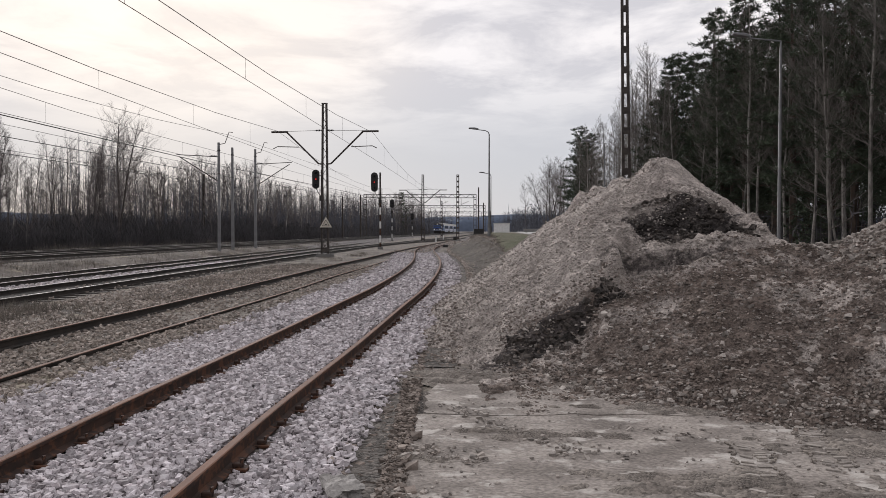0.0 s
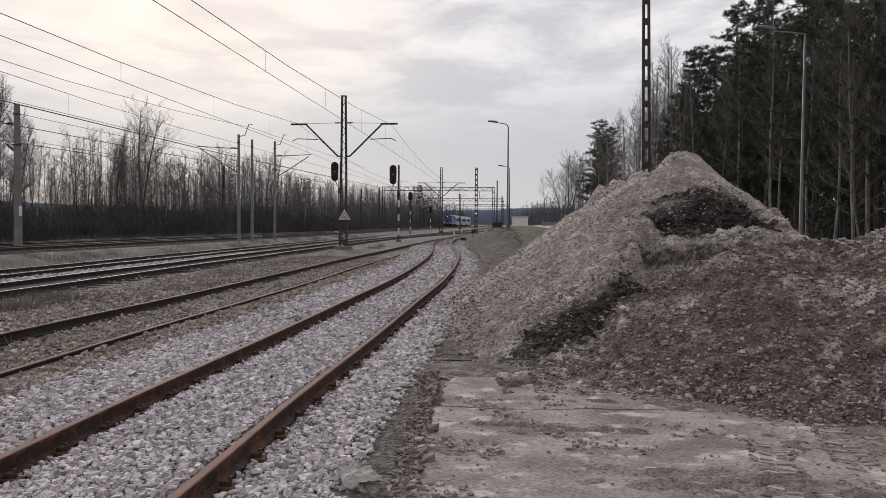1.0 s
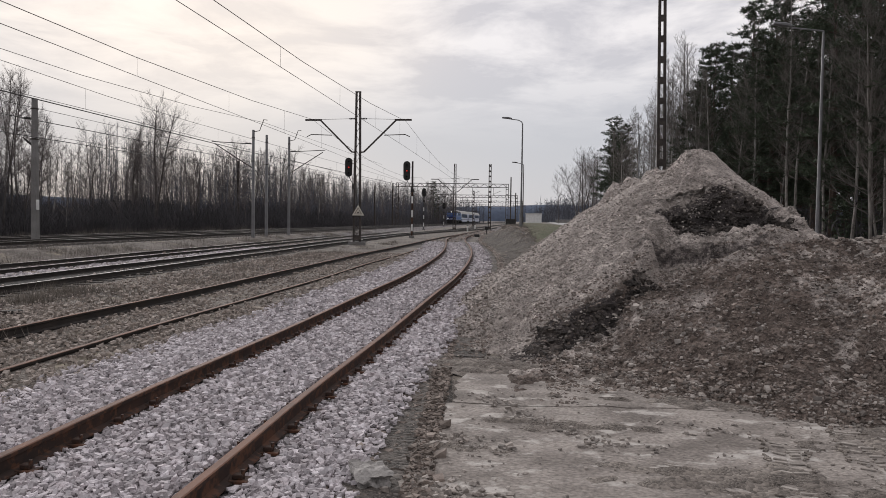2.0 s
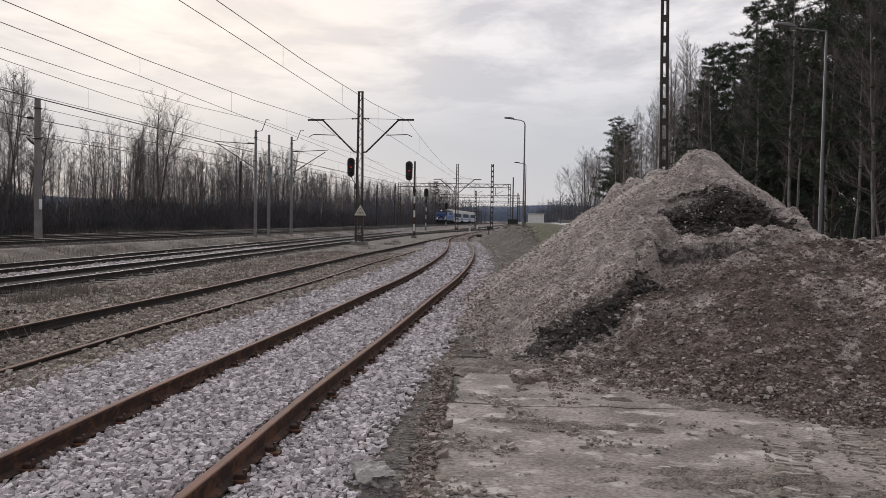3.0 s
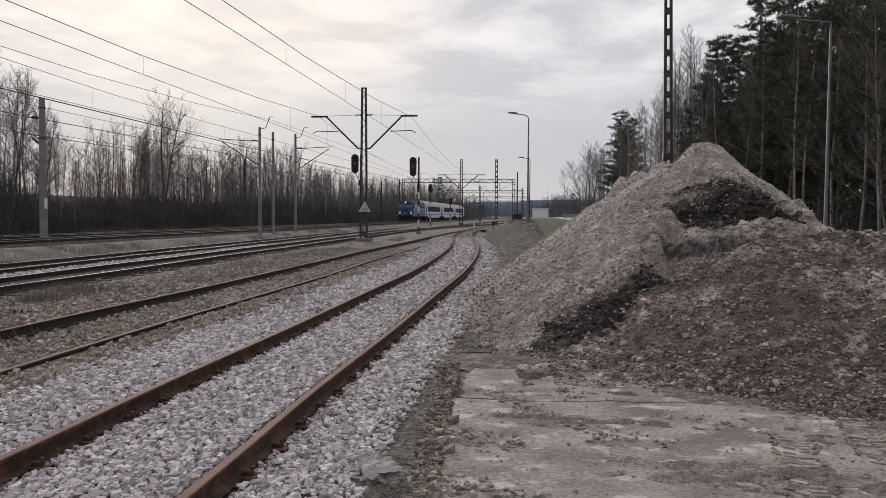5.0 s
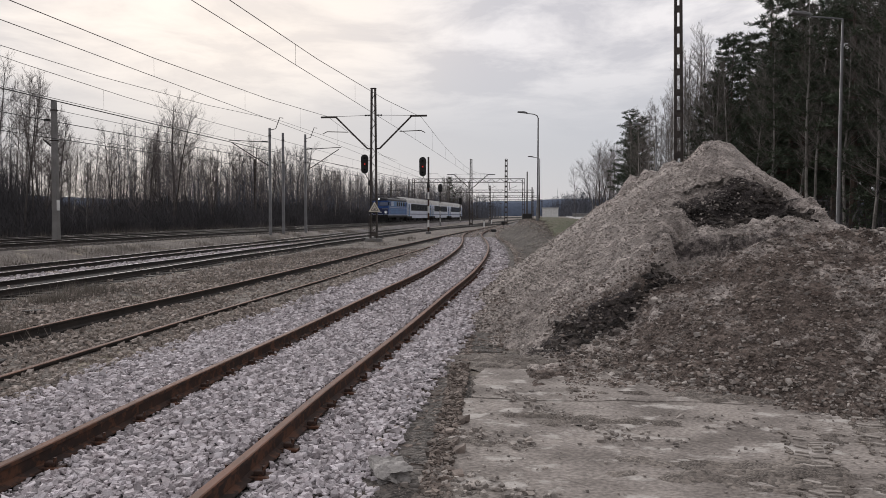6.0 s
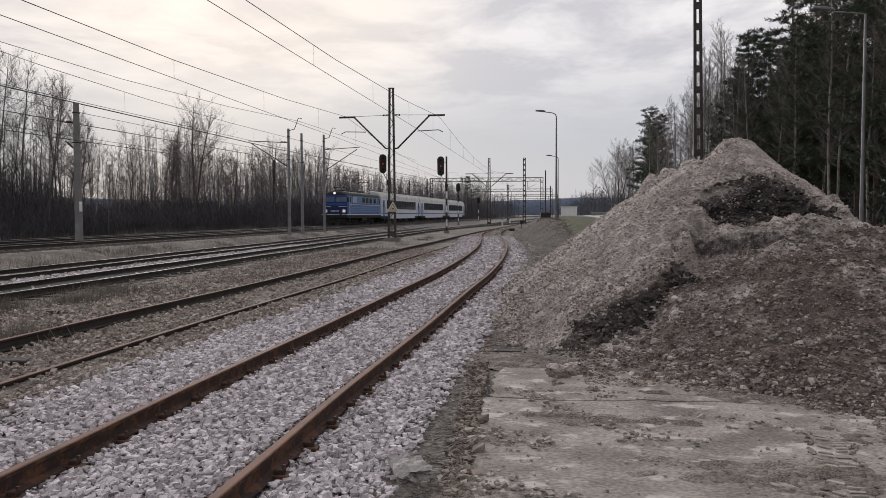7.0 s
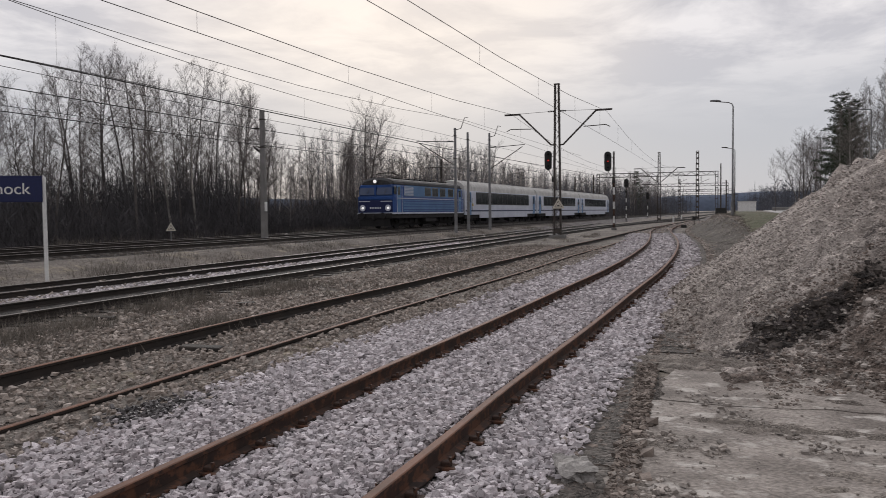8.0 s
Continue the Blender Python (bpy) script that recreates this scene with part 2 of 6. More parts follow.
TWIG = mat("twigs", (0.17, 0.148, 0.142), (0.115, 0.10, 0.098), scale=1, fine=10, rough=0.95, bump=0, per_object=0.25)
BIRCH = mat("birch_bark", (0.33, 0.31, 0.285), (0.10, 0.09, 0.082), scale=3.5, fine=20, rough=0.9, bump=0.2, stretch=(1, 1, 0.5))
PINEBARK = mat("pine_bark", (0.085, 0.06, 0.046), (0.045, 0.035, 0.03), scale=4, fine=25, rough=0.95, bump=0.4)
NEEDLE = leafy("pine_needles", (0.060, 0.080, 0.047), (0.042, 0.056, 0.036))
PALETWIG = mat("pale_twigs", (0.20, 0.178, 0.165), (0.14, 0.124, 0.115), scale=1, fine=10, rough=0.95, bump=0, per_object=0.2)
BRUSH = mat("undergrowth", (0.075, 0.071, 0.076), (0.044, 0.042, 0.046), scale=0.3, fine=6, rough=0.95, bump=0, island=0.4)
GRASS = mat("pale_dead_grass", (0.215, 0.192, 0.165), (0.14, 0.124, 0.106), scale=1, fine=12, rough=0.95, bump=0, island=0.35)
GREEN = pebbly("short_grass", (0.085, 0.095, 0.045), (0.125, 0.11, 0.07), (9, 25), 0.4, 0.06, 0.6)
ROADM = mat("pale_road", (0.42, 0.41, 0.40), (0.34, 0.33, 0.32), scale=0.4, fine=10, rough=0.9, bump=0.2)
WHITE = mat("white_paint", (0.75, 0.75, 0.74), (0.64, 0.64, 0.63), scale=2, fine=20, rough=0.6, bump=0.05)
BLACK = mat("black_paint", (0.018, 0.018, 0.019), (0.028, 0.027, 0.026), scale=3, fine=40, rough=0.6, bump=0.1, bump_dist=0.002)
REDLAMP = mat("red_signal_lamp", (1.0, 0.04, 0.03), (1.0, 0.04, 0.03), rough=0.3, bump=0, emit=0.55, fine_amount=0)
HEADLAMP = mat("lit_headlamp", (1.0, 0.97, 0.92), (1.0, 0.97, 0.92), rough=0.3, bump=0, emit=0.7, fine_amount=0)
BLUE = mat("blue_body_paint", (0.012, 0.068, 0.27), (0.009, 0.05, 0.20), scale=0.8, fine=20, rough=0.45, bump=0.03)
DARKBLUE = mat("dark_blue_paint", (0.004, 0.012, 0.075), (0.003, 0.009, 0.058), scale=0.8, fine=20, rough=0.45, bump=0.03)
PALEBLUE = mat("pale_blue_paint", (0.10, 0.225, 0.43), (0.075, 0.175, 0.35), scale=0.8, fine=20, rough=0.5, bump=0.03)
COACHW = mat("coach_silver_white", (0.60, 0.63, 0.72), (0.50, 0.53, 0.62), scale=0.7, fine=15, rough=0.5, bump=0.05)
ROOFG = mat("coach_roof_grey", (0.60, 0.595, 0.58), (0.46, 0.455, 0.44), scale=1.2, fine=15, rough=0.7, bump=0.1)
ROOFDARK = mat("loco_roof_dark", (0.05, 0.05, 0.054), (0.028, 0.028, 0.03), scale=1.5, fine=25, rough=0.75, bump=0.1)
UNDER = mat("dusty_underframe", (0.02, 0.019, 0.02), (0.012, 0.011, 0.012), scale=2, fine=25, rough=0.85, bump=0.3)
PANE = glass("dark_window_glass", (0.010, 0.014, 0.013), 0.12, 0.25)
# part of the sky's reflection is painted in as a blue base tint
SCREEN = glass("sky_tinted_windscreen", (0.05, 0.075, 0.15), 0.1, 0.6)
SIGNBLUE = mat("sign_dark_blue", (0.004, 0.010, 0.070), (0.003, 0.008, 0.058), scale=1, fine=20, rough=0.6, bump=0.02)
# the blue-grey of the hills is aerial haze put into the base colour
HILL = mat("hazed_hill_wood", (0.13, 0.16, 0.22), (0.10, 0.125, 0.18), scale=0.012, fine=0.15, rough=1.0, bump=0)
# bare wood with a blue-grey haze tint mixed into its colour
FARWOOD = mat("hazed_bare_wood", (0.10, 0.105, 0.125), (0.07, 0.075, 0.092), scale=0.05, fine=0.8, rough=1.0, bump=0, island=0.3)
YELLOW = mat("yellow_board", (0.55, 0.42, 0.12), (0.48, 0.36, 0.10), rough=0.6, bump=0.02)
CREAM = mat("cream_border", (0.62, 0.58, 0.50), (0.54, 0.50, 0.43), rough=0.6, bump=0.02)


# ---- mesh helpers ----
def mesh_from(name, verts, faces, material, smooth=False):
    me = bpy.data.meshes.new(name)
    me.from_pydata([tuple(v) for v in verts], [], [tuple(f) for f in faces])
    for m in (material if isinstance(material, (list, tuple)) else [material]):
        me.materials.append(m)
    if smooth:
        me.shade_smooth()
    return me


def part(name, bm, material, parent, label="", smooth=False):
    """Links a bmesh or a mesh as one mesh object under a thing or a part."""
    if isinstance(bm, bmesh.types.BMesh):
        bmesh.ops.recalc_face_normals(bm, faces=bm.faces)
        me = bpy.data.meshes.new(name)
        bm.to_mesh(me)
        bm.free()
        for m in (material if isinstance(material, (list, tuple)) else [material]):
            me.materials.append(m)
        if smooth:
            me.shade_smooth()
    else:
        me = bm
    ob = new(name, me)
    ob.parent = parent
    if label:
        ob["label"] = label
    return ob


def thing(name, label, category, m=None, group="", kind=""):
    ob = new(name)
    ob.empty_display_size = 0.2
    if m is not None:
        ob.matrix_basis = m
    return tagged(ob, label, category, group, kind)


def add_box(bm, c, s, bevel=0.0, m=None, mat_index=0):
    r = bmesh.ops.create_cube(bm, size=1.0)
    vs = r["verts"]
    bmesh.ops.scale(bm, vec=s, verts=vs)
    bmesh.ops.translate(bm, vec=c, verts=vs)
    if m is not None:
        bmesh.ops.transform(bm, matrix=m, verts=vs)
    fs = list({f for v in vs for f in v.link_faces})
    for f in fs:
        f.material_index = mat_index
    if bevel:
        es = list({e for v in vs for e in v.link_edges})
        bmesh.ops.bevel(bm, geom=es, offset=bevel, segments=1, affect="EDGES")
    return bm


def box(c, s, bevel=0.0, m=None):
    return add_box(bmesh.new(), c, s, bevel, m)


def add_tube(bm, pts, r0, r1=None, sides=8, caps=True):
    """A tapered tube along points."""
    r1 = r0 if r1 is None else r1
    pts = [Vector(p) for p in pts]
    n = len(pts)
    rings = []
    for i, p in enumerate(pts):
        d = (pts[min(i + 1, n - 1)] - pts[max(i - 1, 0)]).normalized()
        u = d.cross(Vector((0, 0, 1)) if abs(d.z) < 0.9 else Vector((1, 0, 0))).normalized()
        w = d.cross(u)
        r = r0 + (r1 - r0) * i / max(1, n - 1)
        rings.append([bm.verts.new(p + (u * math.cos(a) + w * math.sin(a)) * r) for a in (2 * math.pi * k / sides for k in range(sides))])
    for a, b in zip(rings, rings[1:]):
        for k in range(sides):
            bm.faces.new((a[k], a[(k + 1) % sides], b[(k + 1) % sides], b[k]))
    if caps:
        bm.faces.new(rings[0][::-1])
        bm.faces.new(rings[-1])
    return bm


def tube(pts, r0, r1=None, sides=8):
    return add_tube(bmesh.new(), pts, r0, r1, sides)


def add_prism(bm, outline, axis_from, axis_to, plane="xz"):
    """An outline (pairs) in a plane, drawn out along the third axis."""
    def p(a, b, c):
        return {"xz": (a, c, b), "yz": (c, a, b), "xy": (a, b, c)}[plane]
    lo = [bm.verts.new(p(a, b, axis_from)) for a, b in outline]
    hi = [bm.verts.new(p(a, b, axis_to)) for a, b in outline]
    k = len(outline)
    for i in range(k):
        bm.faces.new((lo[i], lo[(i + 1) % k], hi[(i + 1) % k], hi[i]))
    bm.faces.new(lo[::-1])
    bm.faces.new(hi)
    return bm


def prism(outline, a, b, plane="xz"):
    return add_prism(bmesh.new(), outline, a, b, plane)


# ---- the lie of the land ----
def fbm(x, y, s, octaves=4):
    v, a = 0.0, 1.0
    for _ in range(octaves):
        v += a * noise.noise((x * s, y * s, 3.7))
        a *= 0.5
        s *= 2.1
    return v


def step(a, b, x):
    t = min(1.0, max(0.0, (x - a) / (b - a)))
    return t * t * (3 - 2 * t)


HEAD = 0.18          # rail heads of the yard
MAIN = 0.627         # rail heads of the main line
LEAN = 0.0837        # the tracks' drift to the right per metre


def polyline_x(pts, y):
    for (y0, x0), (y1, x1) in zip(pts, pts[1:]):
        if y <= y1 or (y1, x1) == pts[-1]:
            return x0 + (x1 - x0) * (y - y0) / (y1 - y0)


def smooth_path(pts, lo, hi, gap):
    """Points each gap metres on a smooth curve x(y) through knots (y, x)."""
    ys = [p[0] for p in pts]
    out, y = [], lo
    n = max(2, int(round((hi - lo) / gap)))
    for k in range(n + 1):
        y = lo + (hi - lo) * k / n
        i = max(0, min(len(pts) - 2, next((j for j in range(len(pts) - 1) if y <= ys[j + 1]), len(pts) - 2)))
        def slope(j):
            a, b = max(0, j - 1), min(len(pts) - 1, j + 1)
            return (pts[b][1] - pts[a][1]) / (pts[b][0] - pts[a][0])
        h = ys[i + 1] - ys[i]
        t = (y - ys[i]) / h
        x = ((2 * t ** 3 - 3 * t ** 2 + 1) * pts[i][1] + (t ** 3 - 2 * t ** 2 + t) * h * slope(i)
             + (-2 * t ** 3 + 3 * t ** 2) * pts[i + 1][1] + (t ** 3 - t ** 2) * h * slope(i + 1))
        out.append((x, y))
    return out


KNOTS_A = [(-12, -3.45), (0, -2.72), (5, -2.4), (7, -2.29), (11, -1.98), (16.5, -1.62), (22, -1.25), (30, -0.95), (40, -0.85), (50, -1.05), (62, -1.45), (72, -1.45), (80, -1.2), (95, -0.4)]
KNOTS_B = [(-12, -6.9), (0, -6.4), (10, -5.92), (22, -5.2), (32, -4.75), (46, -3.9), (67, -2.6), (80, -1.7), (95, -0.4), (120, 1.6), (233, 9.2), (420, 24.0)]
KNOTS_C = [(-12, -12.4), (0, -11.95), (10, -11.5), (25, -10.95), (52, -9.9), (80, -8.4), (110, -5.6), (150, -1.9), (230, 5.0), (420, 19.5)]
KNOTS_D = [(-12, -15.6), (0, -15.2), (20, -14.5), (60, -13.0), (100, -11.4), (140, -9.4), (230, -3.0), (420, 12.0)]
E2_AT, E1_AT = -26.8, -22.75


def main_x(at, y):
    return at + LEAN * y


def ground_z(x, y):
    z = 0.0
    s = x - main_x(E1_AT, y)          # the main line's bank
    z += 0.38 * step(4.2, 1.8, s) * step(-9.0, -6.0, s)
    z -= 0.25 * step(-7, -13, s)
    b = polyline_x(KNOTS_B, y) if y > -12 else -6.9
    r = x - max(b, polyline_x(KNOTS_A, max(y, -12)) if y < 95 else b)
    z += 1.25 * step(2.6, 4.6, r) * step(30, 62, y)      # the old loading bank beyond the spoil
    z += 0.015 * fbm(x, y, 0.5, 3)
    return z

# ---- ground ----
# near-black stone bed for one siding and the main line
DARKBED = pebbly("dark_ballast", (0.05, 0.044, 0.04), (0.032, 0.028, 0.026), (14, 30), 0.5, 0.05)
def build_ground():
    def axis(dense_lo, dense_hi, gap, lo, hi, grow=1.12):
        v = list(np.arange(dense_lo, dense_hi + 1e-6, gap))
        g = gap
        while v[-1] < hi:
            g *= grow
            v.append(v[-1] + g)
        g = gap
        while v[0] > lo:
            g *= grow
            v.insert(0, v[0] - g)
        return v
    xs = axis(-34, 12, 0.33, -2500, 2500)
    ys = axis(-4, 60, 0.4, -2500, 3500)
    verts = [(x, y, ground_z(x, y) if abs(x) < 120 and -20 < y < 420 else 0.0) for y in ys for x in xs]
    nx = len(xs)
    faces = [(j * nx + i, j * nx + i + 1, (j + 1) * nx + i + 1, (j + 1) * nx + i) for j in range(len(ys) - 1) for i in range(nx - 1)]
    ob = new("ground", mesh_from("ground", verts, faces, EARTH, True))
    tagged(ob, "grey-brown bare earth with dead grass between the tracks", "ground", kind="structure")


build_ground()


def strip(name, pts, left, right, lift, material, label, category="ground", kind="structure", wob=0.0, follow=True, base=0.0):
    """A ribbon of ground beside or under a path, with a ragged edge."""
    verts, faces = [], []
    cols = 7
    for k, (x, y) in enumerate(pts):
        w0 = left + wob * noise.noise((y * 0.9, left, 1.0))
        w1 = right + wob * noise.noise((y * 0.9, right, 5.0))
        for c in range(cols):
            f = c / (cols - 1)
            px = x + w0 + (w1 - w0) * f
            edge = 1 - abs(2 * f - 1) ** 6
            z = (ground_z(px, y) if follow else base) + lift * edge - 0.03 * (1 - edge)
            verts.append((px, y, z))
    for k in range(len(pts) - 1):
        for c in range(cols - 1):
            a = k * cols + c
            faces.append((a, a + 1, a + cols + 1, a + cols))
    ob = new(name, mesh_from(name, verts, faces, material, True))
    return tagged(ob, label, category, kind=kind)


PA = smooth_path(KNOTS_A, -8, 95, 0.5)
PB = smooth_path(KNOTS_B, -8, 400, 0.8)
PC = smooth_path(KNOTS_C, -8, 400, 0.8)
PD = smooth_path(KNOTS_D, -8, 400, 0.8)
PE1 = [(main_x(E1_AT, y), y) for y in range(-20, 601, 5)]
PE2 = [(main_x(E2_AT, y), y) for y in range(-20, 601, 5)]
strip("ballast_bed", PA, -2.3, 1.75, 0.006, BED, "pale grey crushed stone bed of the siding", wob=0.25)
strip("rubble_verge", [(-0.42 - 0.012 * (y - 5), y) for y in np.arange(-3, 11, 0.25)], -0.68, 0.35, 0.02, RUBBLE, "dark rubble and soil between ballast and concrete", wob=0.12)
strip("rubble_verge", [p for p in PA if 9.5 < p[1] < 70], 1.6, 2.35, 0.012, RUBBLE, "dark rubble at the foot of the heap", wob=0.2)
strip("bank", [(p[0] + 2.6, p[1]) for p in PA if p[1] > 26] + [(p[0] + 2.6, p[1]) for p in PB if 95.5 < p[1] < 130], -0.9, 2.4, 0.09, BANKSOIL, "dark earth bank below the station road", wob=0.3)
strip("ballast_bed", PC, -1.15, 1.0, 0.05, DARKBED, "dark stone bed of a siding", wob=0.2)
strip("ballast_bed", PD, -1.6, 1.9, 0.05, BED, "pale grey crushed stone bed of a siding", wob=0.3)
strip("ballast_bed", [p for p in PB if p[1] > 60], -1.6, 1.7, 0.05, BED, "pale grey crushed stone bed past the turnout", wob=0.3)
strip("ballast_bed", PE1, -1.5, 1.5, 0.07, DARKBED, "dark stone bed of the main line", wob=0.1)
strip("ballast_bed", PE2, -1.5, 1.5, 0.07, DARKBED, "dark stone bed of the main line", wob=0.1)
strip("road", [(2.4 + 0.085 * y, y) for y in range(66, 400, 3)], 0.4, 11.0, 0.14, ROADM, "pale worn station road on the loading bank", "road")
strip("grass_verge", [(2.0 + 0.05 * y, y) for y in range(27, 150, 1)], -1.0, 3.6, 0.2, GREEN, "short green and brown grass on the loading bank", "grass", wob=0.6)


# ---- rails ----
RAIL = [(-0.075, -0.149), (0.075, -0.149), (0.072, -0.138), (0.012, -0.122), (0.010, -0.045), (0.034, -0.032), (0.036, -0.006),
        (0.028, 0.0), (-0.028, 0.0), (-0.036, -0.006), (-0.034, -0.032), (-0.010, -0.045), (-0.012, -0.122), (-0.072, -0.138)]


def rail_mesh(pts, off, z, body, top, dip=0.0):
    verts, faces, ids = [], [], []
    n, k = len(pts), len(RAIL)
    for i, (x, y) in enumerate(pts):
        a, b = pts[max(0, i - 1)], pts[min(n - 1, i + 1)]
        d = Vector((b[0] - a[0], b[1] - a[1], 0)).normalized()
        r = Vector((d.y, -d.x, 0))
        zz = z + dip * noise.noise((y * 0.12, off, 9.0))
        for u, w in RAIL:
            verts.append((x + r.x * (off + u), y + r.y * (off + u), zz + w))
    for i in range(n - 1):
        for j in range(k):
            faces.append((i * k + j, i * k + (j + 1) % k, (i + 1) * k + (j + 1) % k, (i + 1) * k + j))
            ids.append(1 if j in (6, 7, 8) else 0)
    faces.append(tuple(range(k))[::-1])
    ids.append(0)
    me = mesh_from("rail", verts, faces, [body, top])
    me.polygons.foreach_set("material_index", ids)
    return me


def clip_mesh():
    bm = bmesh.new()
    add_box(bm, (0, 0, 0.012), (0.17, 0.12, 0.024), 0.004)
    add_box(bm, (0.0, 0, 0.04), (0.07, 0.06, 0.035), 0.006)
    add_tube(bm, [(0.03, 0, 0.03), (0.03, 0, 0.085)], 0.013, sides=6)
    me = bpy.data.meshes.new("rail_clip")
    bm.to_mesh(me)
    bm.free()
    me.materials.append(RUSTSHADE)
    return me


def sleeper_mesh(material):
    bm = bmesh.new()
    add_prism(bm, [(-0.13, -0.16), (0.13, -0.16), (0.11, 0.0), (-0.11, 0.0)], -1.25, 1.25, "yz")
    me = bpy.data.meshes.new("sleeper")
    bmesh.ops.recalc_face_normals(bm, faces=bm.faces)
    bm.to_mesh(me)
    bm.free()
    me.materials.append(material)
    return me


CLIP = clip_mesh()


def track(label, pts, z, body, top, sleepers, sleeper_mat, sleeper_lift=0.0, clips=None, dip=0.0, gap=0.62, sunk=0.0):
    t = thing("railway_track", label, "railway track", pose(0, 0, 0), "tracks", "structure")
    for off, low in ((-0.7525, 0.0), (0.7525, sunk)):
        part("rail", rail_mesh(pts, off, z - low, body, top, dip), None, t)
    sm = sleeper_mesh(sleeper_mat)
    lo, hi = sleepers
    y = lo
    while y < hi:
        i = max(0, min(len(pts) - 2, next((j for j in range(len(pts) - 1) if pts[j + 1][1] >= y), 0)))
        (x0, y0), (x1, y1) = pts[i], pts[i + 1]
        f = (y - y0) / (y1 - y0)
        x = x0 + (x1 - x0) * f
        turn = -math.degrees(math.atan2(x1 - x0, y1 - y0))
        s = part("sleeper", sm, None, t)
        s.matrix_basis = pose(x, y, z - 0.16 + sleeper_lift, 0, 0, turn)
        if clips and clips[0] < y < clips[1]:
            for off in (-0.7525, 0.7525):
                for side in (-1, 1):
                    c = part("rail_clip", CLIP, None, t)
                    c.matrix_basis = pose(x, y, z - 0.152, 0, 0, turn) @ pose(off + side * 0.10, 0, 0, 0, 0, 0 if side > 0 else 180)
        y += gap
    return t


track("rust-brown siding track in fresh pale ballast", PA, HEAD, RUSTSHADE, RAILTOP, (-3, 60), SLEEPER, 0.0, (2, 26))
track("old sunken siding track with dull brown rails", PB, HEAD - 0.02, RAILSHADE, RAILTOP, (50, 140), SLEEPERW, 0.0, None, 0.02, 0.62, 0.10)
PX = smooth_path([(60, -9.5), (85, -8.0), (110, -4.6), (135, -0.2), (160, 3.2), (180, 4.9)], 84, 176, 2.0)
track("dark connecting track between two sidings", PX, HEAD, RAILSHADE, SHINY, (84, 84), SLEEPERW)
track("dark siding track on half-buried sleepers", PC, HEAD, RAILSHADE, SHINY, (-6, 60), SLEEPERW, 0.0, None, 0.02)
track("dark siding track on old ballast", PD, HEAD, RAILSHADE, SHINY, (-6, 60), SLEEPERW, 0.0, None, 0.02)
track("main line track with worn bright rail heads", PE1, MAIN, RAILSHADE, SHINY, (0, 120), SLEEPER)
track("main line track with worn bright rail heads", PE2, MAIN, RAILSHADE, SHINY, (0, 120), SLEEPER)


# ---- loose stones ----
def stone_kinds(rng, n):
    kinds = []
    for _ in range(n):
        bm = bmesh.new()
        bmesh.ops.create_cube(bm, size=1.35)
        bmesh.ops.triangulate(bm, faces=bm.faces)
        v = np.array([tuple(p.co) for p in bm.verts])
        f = np.array([[q.index for q in p.verts] for p in bm.faces])
        bm.free()
        v *= rng.uniform(0.7, 1.25, (len(v), 1))
        v += rng.uniform(-0.28, 0.28, v.shape)
        v *= rng.uniform(0.65, 1.3, (1, 3)) * np.array([1.08, 0.95, 0.66])
        # the underside is never seen
        f = f[v[f].mean(1)[:, 2] > -0.42]
        kinds.append((v, f))
    return kinds


def scatter(name, places, sizes, material, label, category, seed, smooth=False):
    """Many stones in one mesh: places (n, 3), sizes (n,)."""
    rng = np.random.RandomState(seed)
    kinds = stone_kinds(rng, 14)
    V, F, base = [], [], 0
    which = rng.randint(0, len(kinds), len(places))
    for k, (v, f) in enumerate(kinds):
        sel = np.where(which == k)[0]
        if not len(sel):
            continue
        a, b = rng.uniform(0, 2 * np.pi, len(sel)), rng.uniform(-0.6, 0.6, len(sel))
        ca, sa, cb, sb = np.cos(a), np.sin(a), np.cos(b), np.sin(b)
        x = v[None, :, 0] * cb[:, None] + v[None, :, 2] * sb[:, None]
        z = -v[None, :, 0] * sb[:, None] + v[None, :, 2] * cb[:, None]
        y = np.repeat(v[None, :, 1], len(sel), 0)
        X = x * ca[:, None] - y * sa[:, None]
        Y = x * sa[:, None] + y * ca[:, None]
        P = np.stack([X, Y, z], 2) * sizes[sel][:, None, None] + places[sel][:, None, :]
        V.append(P.reshape(-1, 3))
        F.append((f[None] + (np.arange(len(sel)) * len(v))[:, None, None] + base).reshape(-1, 3))
        base += len(sel) * len(v)
    V, F = np.concatenate(V), np.concatenate(F)
    me = bpy.data.meshes.new(name)
    me.vertices.add(len(V))
    me.vertices.foreach_set("co", V.astype(np.float32).ravel())
    me.loops.add(F.size)
    me.loops.foreach_set("vertex_index", F.astype(np.int32).ravel())
    me.polygons.add(len(F))
    me.polygons.foreach_set("loop_start", np.arange(0, F.size, 3, dtype=np.int32))
    me.update(calc_edges=True)
    me.validate()
    me.materials.append(material)
    if not smooth:
        me.shade_flat()
    return tagged(new(name, me), label, category, kind="stuff")


def path_x(pts, ys):
    a = np.array(pts)
    return np.interp(ys, a[:, 1], a[:, 0])


